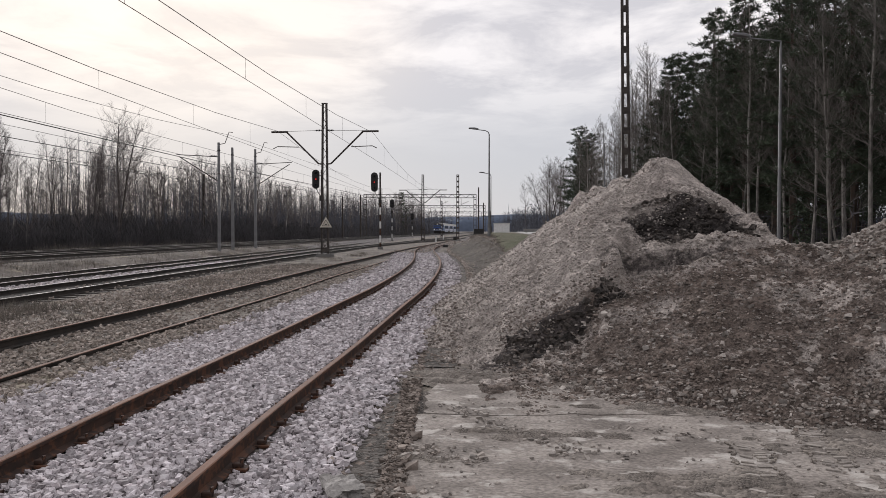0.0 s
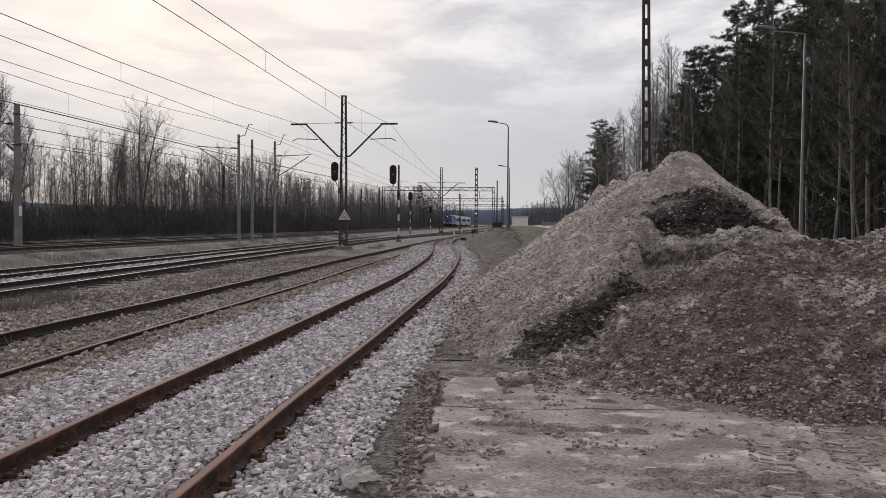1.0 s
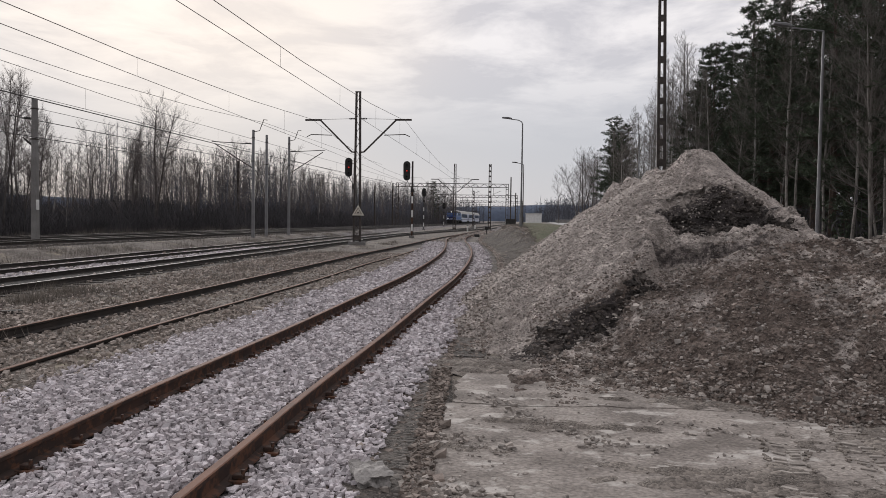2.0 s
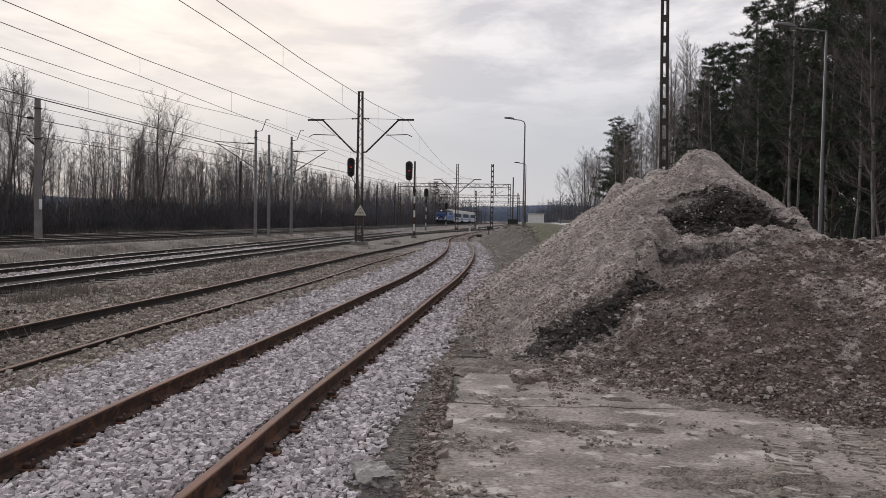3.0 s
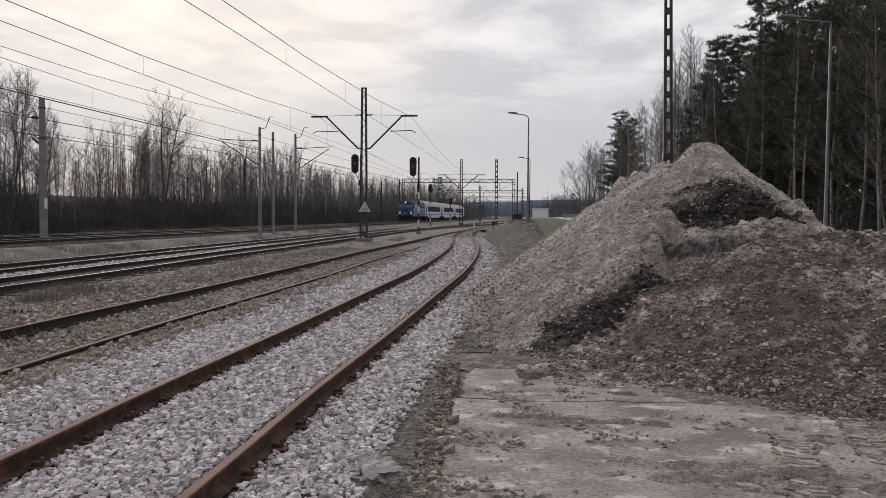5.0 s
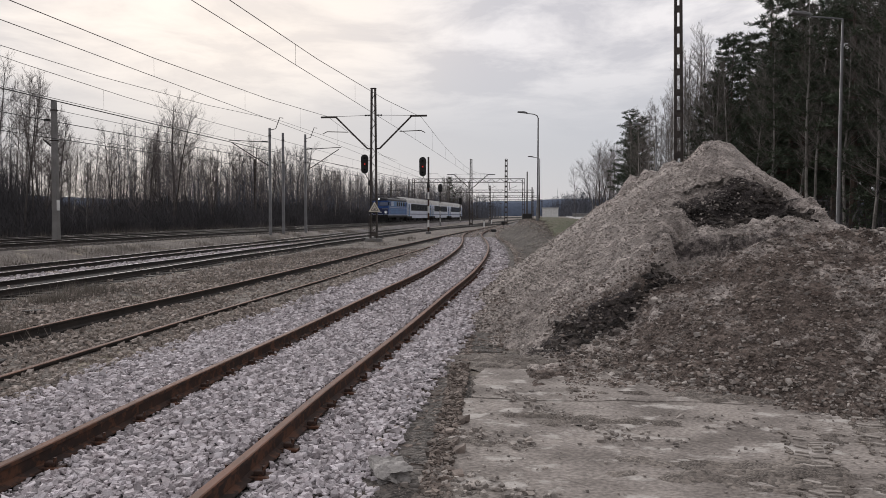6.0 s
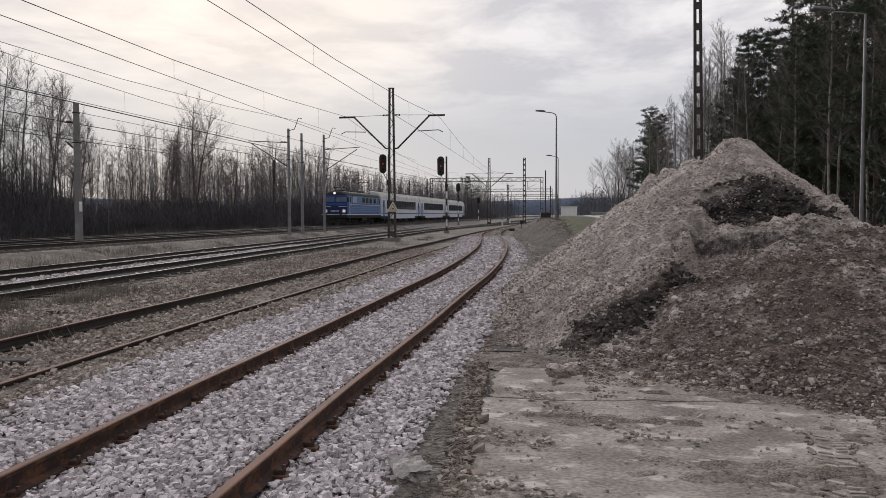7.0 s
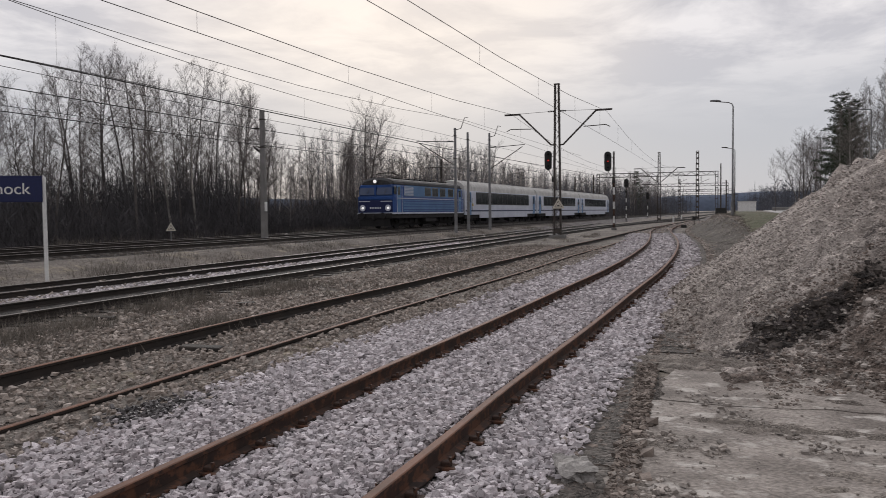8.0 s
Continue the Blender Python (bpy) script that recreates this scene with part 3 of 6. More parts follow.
def ballast(seed=3):
    rng = np.random.RandomState(seed)
    P, S = [], []
    for lo, hi, n, size in ((-4.0, 2.6, 8000, 0.036), (2.6, 7.5, 30000, 0.027), (7.5, 13, 24000, 0.031), (13, 24, 13000, 0.040), (24, 60, 10000, 0.062)):
        y = rng.uniform(lo, hi, n)
        off = rng.uniform(-2.45, 1.68, n)
        # thinner towards the ragged edges
        keep = rng.rand(n) < np.clip(np.minimum((off + 2.45) / 0.6, (1.74 - off) / 0.35), 0.08, 1)
        keep &= np.abs(np.abs(off) - 0.7525) > 0.085
        y, off = y[keep], off[keep]
        x = path_x(PA, y) + off
        by_rail = np.abs(np.abs(off) - 0.7525) < 0.2
        s = size * rng.uniform(0.6, 1.35, len(y)) * np.where(by_rail, 0.8, 1.0)
        z = -0.028 * by_rail + 0.034 + rng.uniform(-0.034, 0.034, len(y)) - 0.03 * np.clip((np.abs(off + 0.3) - 1.5), 0, 1)
        P.append(np.stack([x, y, z], 1))
        S.append(s)
    scatter("ballast_stones", np.concatenate(P), np.concatenate(S), STONE, "loose pale grey and pinkish crushed stones between the rails", "ballast", 11)
    P, S = [], []
    for pts, lo, hi, w0, w1, n, size in ((PC, 2, 45, -1.4, 1.0, 1500, 0.05), (PD, 2, 60, -1.5, 1.9, 5000, 0.065), (PB, 1, 40, -1.9, 1.6, 7000, 0.036), (PB, 60, 130, -1.4, 1.5, 1500, 0.1), (PB, 2, 40, -4.3, -0.9, 7000, 0.04), (PB, 3, 15, -3.0, 1.9, 8000, 0.026)):
        y = rng.uniform(lo, hi, n)
        off = rng.uniform(w0, w1, n)
        keep = np.abs(np.abs(off) - 0.7525) > 0.12
        y, off = y[keep], off[keep]
        P.append(np.stack([path_x(pts, y) + off, y, 0.02 + rng.uniform(-0.02, 0.03, len(y))], 1))
        S.append(size * rng.uniform(0.4, 1.3, len(y)))
    y = rng.uniform(26, 90, 5000)
    x = path_x(PA, y) + 1.9 + 3.5 * rng.rand(5000) ** 1.4
    P.append(np.stack([x, y, np.array([ground_z(float(a), float(b)) for a, b in zip(x, y)]) + 0.06], 1))
    S.append(0.05 * rng.uniform(0.3, 1.3, 5000))
    y = rng.uniform(4, 45, 6500)
    fresh = np.stack([path_x(PD, y) + rng.uniform(0.9, 2.3, 6500), y, 0.03 + rng.uniform(-0.02, 0.03, 6500)], 1)
    scatter("ballast_stones", fresh, 0.055 * rng.uniform(0.4, 1.2, 6500), STONE, "loose pale crushed stones between two sidings", "ballast", 17)
    scatter("yard_stones", np.concatenate(P), np.concatenate(S), OLDSTONE, "scattered weathered grey stones in the sidings", "ballast", 12)


    y = 5.8 + rng.normal(0, 0.28, 420)
    oily = np.stack([-4.5 + rng.normal(0, 0.2, 420), y, 0.045 + rng.uniform(-0.02, 0.03, 420)], 1)
    scatter("ballast_stones", oily, 0.026 * rng.uniform(0.5, 1.3, 420), OILSTONE, "patch of oil-blackened stones beside the siding", "ballast", 19)


ballast()


# ---- spoil heap ----
def seg_dist(x, y, a, b):
    ax, ay, az = a
    bx, by, bz = b
    t = ((x - ax) * (bx - ax) + (y - ay) * (by - ay)) / ((bx - ax) ** 2 + (by - ay) ** 2)
    t = min(1.0, max(0.0, t))
    return math.hypot(x - ax - t * (bx - ax), y - ay - t * (by - ay)), az + t * (bz - az)


def profile(knots, r):
    for (r0, z0), (r1, z1) in zip(knots, knots[1:]):
        if r <= r1:
            break
    return z0 + (z1 - z0) * (r - r0) / (r1 - r0)


DUG = [(0, 3.2), (1.0, 2.86), (1.50, 2.50), (1.60, 2.10), (1.80, 1.72), (2.1, 1.58), (2.95, 1.46), (3.4, 1.25), (6, -0.3), (30, -12)]
# the edge at which the gravel slope has been dug away, from the toe up to the hollow
CUT = [(0.2, 9.7), (0.8, 10.3), (1.3, 10.45), (1.85, 10.62), (2.2, 10.8), (2.42, 11.15), (2.5, 11.6), (2.85, 12.2), (3.15, 12.75)]
TOE = [(-1, 9.4), (0.0, 9.1), (0.5, 9.0), (1.45, 8.55), (1.95, 8.0), (2.4, 7.55), (3.2, 6.95), (4.5, 6.7), (12, 6.3)]
RISE = [(-1, 0.0), (0.1, 0.0), (1.0, 0.08), (1.8, 0.18), (2.2, 0.29), (2.9, 0.33), (3.9, 0.40), (6, 0.42), (12, 0.42)]


def hollow_at(x, y):
    """1 inside the dug-out hollow, 0 outside."""
    w = 0.22 * fbm(x, y, 1.1, 4)
    return step(3.05, 3.25, x + w) * step(4.98, 4.62, x + 0.35 * (y - 12.3) + w)


def cut_side(x, y):
    """Metres from the dug edge: positive on the gravel slope, negative where the soil was taken."""
    best, sign = 99.0, 1.0
    for (ax, ay), (bx, by) in zip(CUT, CUT[1:]):
        t = min(1.0, max(0.0, ((x - ax) * (bx - ax) + (y - ay) * (by - ay)) / ((bx - ax) ** 2 + (by - ay) ** 2)))
        d = math.hypot(x - ax - t * (bx - ax), y - ay - t * (by - ay))
        if d < best:
            best, sign = d, 1.0 if (bx - ax) * (y - ay) - (by - ay) * (x - ax) > 0 else -1.0
    return best * sign + 0.22 * fbm(x, y, 1.5, 4) + 0.06 * fbm(x, y, 5.0, 3)


def lip_at(x, y):
    return (y - 11.32) + 0.05 * (x - 3.0) - 0.22 * math.sin((x - 2.2) * 2.4) * step(2.0, 2.6, x) + 0.16 * fbm(x, y, 1.3, 4)


def heap_z(x, y):
    wob = 0.25 * fbm(x, y, 0.55, 4)
    rough = fbm(x, y, 1.7, 4)
    # main ridge at the slope of repose
    d, top = seg_dist(x, y, (4.06, 14.2, 3.3), (4.5, 23.2, 3.0))
    front = step(14.4, 12.0, y)
    z = top - (0.25 + 0.27 * step(4.0, 3.8, x) * step(15.8, 15.2, y)) * min(d, 0.7) - (0.695 - 0.08 * front) * d + wob * 0.5 * min(1, d)
    # its track-side slope runs on towards the yard as a spur
    if y < 15.5 and x < 3.7:
        low = 0.45 + 0.4 * step(11.0, 12.8, y)
        spur = 3.125 - 0.62 * (4.06 - max(x, 1.85)) - low * max(0.0, 1.85 - x) - 0.5 * max(0.0, 0.95 - x) - 0.27 * max(0.0, 14.2 - y) + 0.35 * wob
        z += (max(z, spur) - z) * step(3.45, 2.5, x) * step(15.5, 13.4, y)
    z = min(z, 3.08 - 0.38 * step(14.6, 15.4, y) + 0.10 * rough + 0.02 * fbm(x, y, 5, 2))
    z -= 0.17 * max(0.0, x - 4.25) * step(17.0, 15.0, y)
    # the dug-out hollow below the top: a steep dark face over a bench
    if y < 14.0:
        h = hollow_at(x, y)
        if h > 0:
            r = d + 0.17 * rough + 0.06 * fbm(x, y, 4, 3)
            z += (min(z, profile(DUG, r) + 0.07 * rough) - z) * h
    # clods along the crest
    for bx, by, bz, br in ((4.05, 22.6, 0.26, 0.09), (3.8, 21.9, 0.16, 0.05), (4.12, 20.3, 0.27, 0.07), (4.0, 19.4, 0.14, 0.05), (4.18, 18.3, 0.28, 0.06), (4.2, 17.2, 0.2, 0.05)):
        z += bz * math.exp(-(((x - bx) ** 2 + (y - by) ** 2) / br) ** 2)
    # flat stony skirt towards the track
    if x < 2.2:
        z = max(z, 0.40 - 0.27 * (1.6 - x) - 0.3 * step(23, 28, y) - 0.4 * step(10.6, 9.6, y) + 0.1 * wob)
    # a clod left standing beside the hollow
    z += 0.48 * math.exp(-((x - 4.86) / 0.26) ** 4 - ((y - 12.1) / 0.3) ** 2) + 0.12 * math.exp(-((x - 5.2) / 0.25) ** 2 - ((y - 11.6) / 0.25) ** 2)
    # where soil was taken: an apron of loose stones, a ragged lip, a bench up to the hollow
    apron = profile(RISE, x) * (y - profile(TOE, x)) + 0.16 * wob + 0.03 * rough - 0.6 * step(0.5, -0.1, x)
    if y < 13.2:
        level = 0.98 + 0.25 * (min(x, 4.9) - 2.63) - 0.15 * (11.25 - y) + 0.07 * rough
        soil = min(apron, level)
        lip = lip_at(x, y)
        soil += (0.30 * step(-0.05, 0.05, lip) * step(1.9, 2.4, x + 0.2 * rough) * step(4.9, 4.2, x + 0.3 * rough)
                 + 0.12 * max(0.0, lip) + 1.1 * max(0.0, y - 12.15) + 0.16 * rough * step(0.0, 0.25, lip))
        s = cut_side(x, y)
        taken = step(0.0, 0.3, -s + 0.08 * rough)
        if taken > 0:
            room = z + 0.35 * step(12.2, 11.2, y) + 3.0 * step(11.4, 10.4, y)
            z += (min(soil, room) - z) * taken
    z = max(z, apron if y < 10.5 and x < 9 else -9)
    # second heap of coarse stone
    d4, top4 = seg_dist(x, y, (7.2, 9.6, 2.75), (9.5, 11.5, 2.9))
    z = max(z, top4 - 0.62 * d4 + 0.4 * wob) + 0.03
    # clods and rills
    return z + 0.05 * fbm(x, y, 3.5, 4) + 0.03 * (0.5 - abs(noise.noise((x * 9, y * 9, 1.3)))) + 0.018 * noise.noise((x * 21, y * 21, 4.0))


def heap_soil(x, y):
    """How much damp dark soil with painted shade, and how much brown soil, shows at a place, 0 to 1 each."""
    n = fbm(x, y, 1.8, 4)
    # damp soil of the hollow, its dark tone also standing for overhang shade
    clay_shade = step(1.25, 0.75, ((x - 3.95 - 0.1 * n) / 0.98) ** 2 + ((y - 12.5) / 0.42) ** 2 + 0.7 * n)
    clay_shade *= 1 - 0.6 * step(12.42, 12.12, y + 0.25 * n - 0.10 * (x - 3.9))
    s = cut_side(x, y)
    bank = step(0.06, -0.04, s) * step(12.1, 11.2, y) * step(0.3, 0.7, x)
    clay_shade = max(clay_shade, bank * step(-1.0, -0.3, s + 0.4 * n) * (1 - 0.75 * step(1.75, 2.1, x + 0.3 * n)) * (1 - step(2.3, 2.7, x + 0.3 * n)) * step(11.1, 10.75, y + 0.3 * n))
    # the shadow of the ragged lip, painted as a dark band
    lip = lip_at(x, y)
    clay_shade = max(clay_shade, 0.55 * step(-0.13, -0.03, lip) * step(0.14, 0.02, lip) * step(2.1, 2.5, x + 0.3 * n) * step(4.6, 4.0, x))
    brown = bank * 0.30
    brown = max(brown, step(11.25, 10.6, y + 0.4 * n) * step(0.1, 1.1, x + 0.5 * n - 0.5 * (y - 9.8)) * step(7.4, 6.2, x + 0.5 * n))
    brown *= 0.62 + 0.75 * n + 0.2 * step(9.8, 8.6, y)
    return clay_shade, max(0.0, min(1.0, brown))


def spoil_material():
    """Three soils over one bed of pebbles, blended where the soils of the heap meet."""
    m = bpy.data.materials.new("spoil")
    m.use_nodes = True
    nd, lk = m.node_tree.nodes, m.node_tree.links
    bs = nd["Principled BSDF"]
    bs.inputs["Roughness"].default_value = 0.95
    co = nd.new("ShaderNodeTexCoord")

    def tex_noise(scale, detail=5, rough=0.55):
        n = nd.new("ShaderNodeTexNoise")
        n.inputs["Scale"].default_value, n.inputs["Detail"].default_value, n.inputs["Roughness"].default_value = scale, detail, rough
        lk.new(co.outputs["Object"], n.inputs["Vector"])
        return n

    def ranged(src, a, b, lo=0.0, hi=1.0, smooth=False):
        r = nd.new("ShaderNodeMapRange")
        if smooth:
            r.interpolation_type = "SMOOTHSTEP"
        for k, v in zip(("From Min", "From Max", "To Min", "To Max"), (a, b, lo, hi)):
            r.inputs[k].default_value = v
        lk.new(src, r.inputs["Value"])
        return r.outputs[0]

    def mixed(fac, a, b):
        x = nd.new("ShaderNodeMixRGB")
        lk.new(fac, x.inputs["Fac"])
        for k, v in (("Color1", a), ("Color2", b)):
            if isinstance(v, tuple):
                x.inputs[k].default_value = (*v, 1)
            else:
                lk.new(v, x.inputs[k])
        return x.outputs[0]
    broad = ranged(tex_noise(1.2, 7).outputs[0], 0.38, 0.62)
    mid = ranged(tex_noise(5.0, 6, 0.65).outputs[0], 0.42, 0.6)
    streak = tex_noise(2.6, 8, 0.7)
    warp = tex_noise(16, 2)
    wm = nd.new("ShaderNodeVectorMath")
    wm.operation = "MULTIPLY_ADD"
    wm.inputs[1].default_value = (0.014, 0.014, 0.014)
    lk.new(warp.outputs["Color"], wm.inputs[0])
    lk.new(co.outputs["Object"], wm.inputs[2])
    shades, heights = [], []
    for c in (24, 62):
        v = nd.new("ShaderNodeTexVoronoi")
        v.inputs["Scale"].default_value = c
        lk.new(wm.outputs[0], v.inputs["Vector"])
        sep = nd.new("ShaderNodeSeparateColor")
        lk.new(v.outputs["Color"], sep.inputs[0])
        shades.append(sep.outputs[0])
        heights.append(v.outputs["Distance"])
    pick = ranged(tex_noise(3.6).outputs[0], 0.47, 0.6)

    def blend(a, b):
        x = nd.new("ShaderNodeMix")
        lk.new(pick, x.inputs["Factor"])
        lk.new(b, x.inputs["A"])
        lk.new(a, x.inputs["B"])
        return x.outputs["Result"]
    shade, height = blend(*shades), blend(*heights)
    gravel = mixed(ranged(streak.outputs[0], 0.6, 0.78), mixed(broad, (0.51, 0.452, 0.415), (0.435, 0.382, 0.348)), (0.34, 0.293, 0.262))
    brown = mixed(mid, mixed(broad, (0.25, 0.203, 0.175), (0.165, 0.128, 0.108)), (0.105, 0.079, 0.066))
    # dark damp soil, the same tone laid on for shade at lip and hollow
    clay_shade = mixed(mid, (0.124, 0.106, 0.101), (0.058, 0.049, 0.047))
    at = nd.new("ShaderNodeAttribute")
    at.attribute_name = "soil"
    sp = nd.new("ShaderNodeSeparateColor")
    lk.new(at.outputs["Color"], sp.inputs[0])
    grain = tex_noise(11, 6, 0.7)

    def ragged(src):
        a = nd.new("ShaderNodeMath")
        a.operation = "MULTIPLY_ADD"
        a.inputs[1].default_value = 1.1
        lk.new(grain.outputs[0], a.inputs[0])
        lk.new(src, a.inputs[2])
        return ranged(a.outputs[0], 0.80, 1.22, 0, 1, True)
    col = mixed(ragged(sp.outputs[1]), gravel, brown)
    col = mixed(ragged(sp.outputs[0]), col, clay_shade)
    hs = nd.new("ShaderNodeHueSaturation")
    lk.new(ranged(shade, 0, 1, 0.6, 1.42), hs.inputs["Value"])
    lk.new(col, hs.inputs["Color"])
    lk.new(hs.outputs[0], bs.inputs["Base Color"])
    bp = nd.new("ShaderNodeBump")
    bp.invert = True
    bp.inputs["Strength"].default_value, bp.inputs["Distance"].default_value = 1.0, 0.045
    lk.new(height, bp.inputs["Height"])
    lk.new(bp.outputs[0], bs.inputs["Normal"])
    return m


def heap_patch(xs, ys, inside):
    """Grid faces of the heap over the lines xs and ys where inside(x, y) holds, with the soil at each corner."""
    nx = len(xs)
    Z = np.array([[heap_z(float(x), float(y)) for x in xs] for y in ys])
    verts, soil = [], []
    for j, y in enumerate(ys):
        for i, x in enumerate(xs):
            x, y, z = float(x), float(y), float(max(Z[j, i], -0.25))
            c, b = heap_soil(x, y) if 6 < y < 13.5 else (0.0, 0.0)
            # the hollow's face is undercut below the gravel
            under = hollow_at(x, y) * step(1.75, 1.95, z) * step(2.5, 2.3, z) if 11.8 < y < 13.2 else 0.0
            verts.append((x + 0.05 * under, y + 0.26 * under, z))
            soil.append((c, b, 0, 1))
    faces = []
    for j in range(len(ys) - 1):
        for i in range(nx - 1):
            if Z[j:j + 2, i:i + 2].max() > -0.1 and inside(float(xs[i]), float(ys[j])):
                faces.append((j * nx + i, j * nx + i + 1, (j + 1) * nx + i + 1, (j + 1) * nx + i))
    return verts, faces, soil, Z


def build_heap():
    near = lambda x, y: -1.0 <= x < 6.6 and 6.6 <= y < 14.6
    V, F, S, Zn = heap_patch(np.arange(-1.0, 6.601, 0.032), np.arange(6.6, 14.601, 0.032), near)
    v2, f2, s2, Zf = heap_patch(np.arange(-1.0, 12.5, 0.08), np.arange(5.4, 30, 0.08), lambda x, y: not (-1.0 <= x < 6.5 and 6.62 <= y < 14.48))
    k = len(V)
    V, F, S = V + v2, F + [tuple(a + k for a in f) for f in f2], S + s2
    me = mesh_from("spoil_heap", V, F, spoil_material(), True)
    me.color_attributes.new("soil", "FLOAT_COLOR", "POINT").data.foreach_set("color", np.array(S, dtype=np.float32).ravel())
    bm = bmesh.new()
    bm.from_mesh(me)
    bmesh.ops.delete(bm, geom=[v for v in bm.verts if not v.link_faces], context="VERTS")
    bm.to_mesh(me)
    bm.free()
    tagged(new("gravel_mound", me), "tall mound of grey-brown gravel and soil with a dug-out dark hollow", "spoil heap")

    def height_at(x, y):
        i, j = np.clip(np.round((x + 1.0) / 0.032).astype(int), 0, Zn.shape[1] - 1), np.clip(np.round((y - 6.6) / 0.032).astype(int), 0, Zn.shape[0] - 1)
        i2, j2 = np.clip(np.round((x + 1.0) / 0.08).astype(int), 0, Zf.shape[1] - 1), np.clip(np.round((y - 5.4) / 0.08).astype(int), 0, Zf.shape[0] - 1)
        z = np.where((x < 6.6) & (y > 6.6) & (y < 14.6), Zn[j, i], Zf[j2, i2])
        return np.where(y < 5.4, -0.25, z)
    rng = np.random.RandomState(5)
    P, Q = [], []

    def strew(n, x0, x1, y0, y1, size, on_heap=True, keep=None):
        x, y = rng.uniform(x0, x1, n), rng.uniform(y0, y1, n)
        z = height_at(x, y)
        ok = z > -0.02 if on_heap else np.ones(n, bool)
        if keep is not None:
            ok &= keep(x, y)
        x, y, z = x[ok], y[ok], z[ok]
        z = np.maximum(z, np.where((x > -0.45) & (y < 9.3), 0.028, 0.0)) + 0.006
        P.append(np.stack([x, y, z], 1))
        Q.append(size * rng.choice([0.4, 0.55, 0.7, 0.85, 1.0, 1.35], len(x)))
    toe_y = lambda x: np.interp(x, [p[0] for p in TOE], [p[1] for p in TOE])
    # the gravel slope and its skirt
    strew(17000, -0.3, 4.0, 9.5, 15.5, 0.012, True, lambda x, y: (y > 11.2) | (x < 1.2))
    strew(5000, -0.3, 3.6, 15, 26, 0.020)
    strew(2600, -0.4, 1.6, 9.4, 24, 0.024)
    strew(1300, 2.2, 5.6, 11.2, 13.4, 0.020)
    strew(900, 3.6, 4.8, 14.0, 23.4, 0.03)
    # pale stones on the apron, coarser ones rolled down to its foot
    strew(2600, 0.9, 7.0, 6.6, 11.2, 0.020)
    strew(700, 1.0, 7.0, 6.7, 10.6, 0.031)
    strew(50, 1.2, 7.0, 6.7, 10.4, 0.042)
    strew(7000, 0.7, 7.0, 6.5, 9.6, 0.021, True, lambda x, y: np.abs(y - toe_y(x) - 0.25) < 0.5 * rng.rand(len(x)) ** 1.5)
    strew(600, 0.8, 6.0, 6.0, 9.0, 0.016, False, lambda x, y: (y < toe_y(x) + 0.1) & (y > toe_y(x) - 0.5 * rng.rand(len(x)) ** 2))
    # the coarse heap
    strew(6500, 5.0, 9.5, 6.6, 11.5, 0.034)
    strew(250, 5.0, 9.0, 6.6, 10.5, 0.055)
    strew(900, 2.6, 6.0, 4.0, 6.9, 0.013, False)
    strew(420, -0.2, 3.4, 3.6, 8.3, 0.011, False)
    # earth and stones gathered along the broken slab joints
    for (ax, ay), (bx, by), n in (((0.05, 7.75), (0.98, 6.2), 130), ((0.98, 6.2), (1.5, 6.0), 50), ((-0.3, 6.1), (0.3, 5.9), 70), ((-0.4, 5.2), (0.5, 4.6), 120), ((1.6, 6.9), (2.3, 6.4), 40)):
        t = rng.rand(n)
        x, y = ax + (bx - ax) * t + rng.normal(0, 0.07, n), ay + (by - ay) * t + rng.normal(0, 0.10, n)
        P.append(np.stack([x, y, np.full(n, 0.038)], 1))
        Q.append(0.018 * rng.choice([0.4, 0.6, 0.8, 1.0, 1.6], n))
    # dark clods fallen in the hollow and under the cut bank
    C, D = [], []
    while len(C) < 900:
        x, y = rng.uniform(3.0, 4.9), rng.uniform(11.75, 12.7)
        if len(C) > 600:
            x, y = rng.uniform(0.7, 2.5), rng.uniform(9.7, 11.2)
            if not 0.08 < -cut_side(x, y) < 0.55:
                continue
        elif hollow_at(x, y) < 0.6:
            continue
        C.append((x, y, heap_z(x, y)))
        D.append(0.03 * rng.choice([0.5, 0.7, 0.9, 1.2, 1.8, 2.6]))
    scatter("soil_clods", np.array(C), np.array(D), CLAY, "dark clods of damp soil fallen in the dug-out hollow", "soil", 15)
    for bx, by, bz, br in ((3.9, 14.1, 3.04, 0.1), (4.1, 14.4, 3.04, 0.09)):
        P.append(np.array([bx, by, bz]) + rng.uniform(-0.6, 0.5, (9, 3)) * br)
        Q.append(br * rng.uniform(0.5, 0.85, 9))
    scatter("heap_stones", np.concatenate(P), np.concatenate(Q), ROCK, "loose grey-brown stones lying on the spoil heap", "stones", 13)
    P.clear(), Q.clear()
    # rubble between ballast and concrete
    strew(12500, -1.25, -0.25, 2.6, 11, 0.021, False)
    strew(1500, -1.5, -0.9, 11, 24, 0.03, False)
    strew(300, -1.2, -0.2, 3.0, 11, 0.04, False)
    strew(1800, -0.6, 0.3, 9.2, 26, 0.026, False)
    strew(15000, 0.8, 7.0, 6.6, 11.3, 0.017)
    strew(1500, 1.0, 7.0, 6.7, 10.6, 0.028)
    strew(7000, 0.6, 7.0, 6.5, 9.6, 0.022, True, lambda x, y: np.abs(y - toe_y(x) - 0.4) < 0.5 * rng.rand(len(x)))
    scatter("heap_stones", np.concatenate(P), np.concatenate(Q), BROWNROCK, "brown earthy stones on the apron of the heap and along the ballast", "stones", 14)


build_heap()


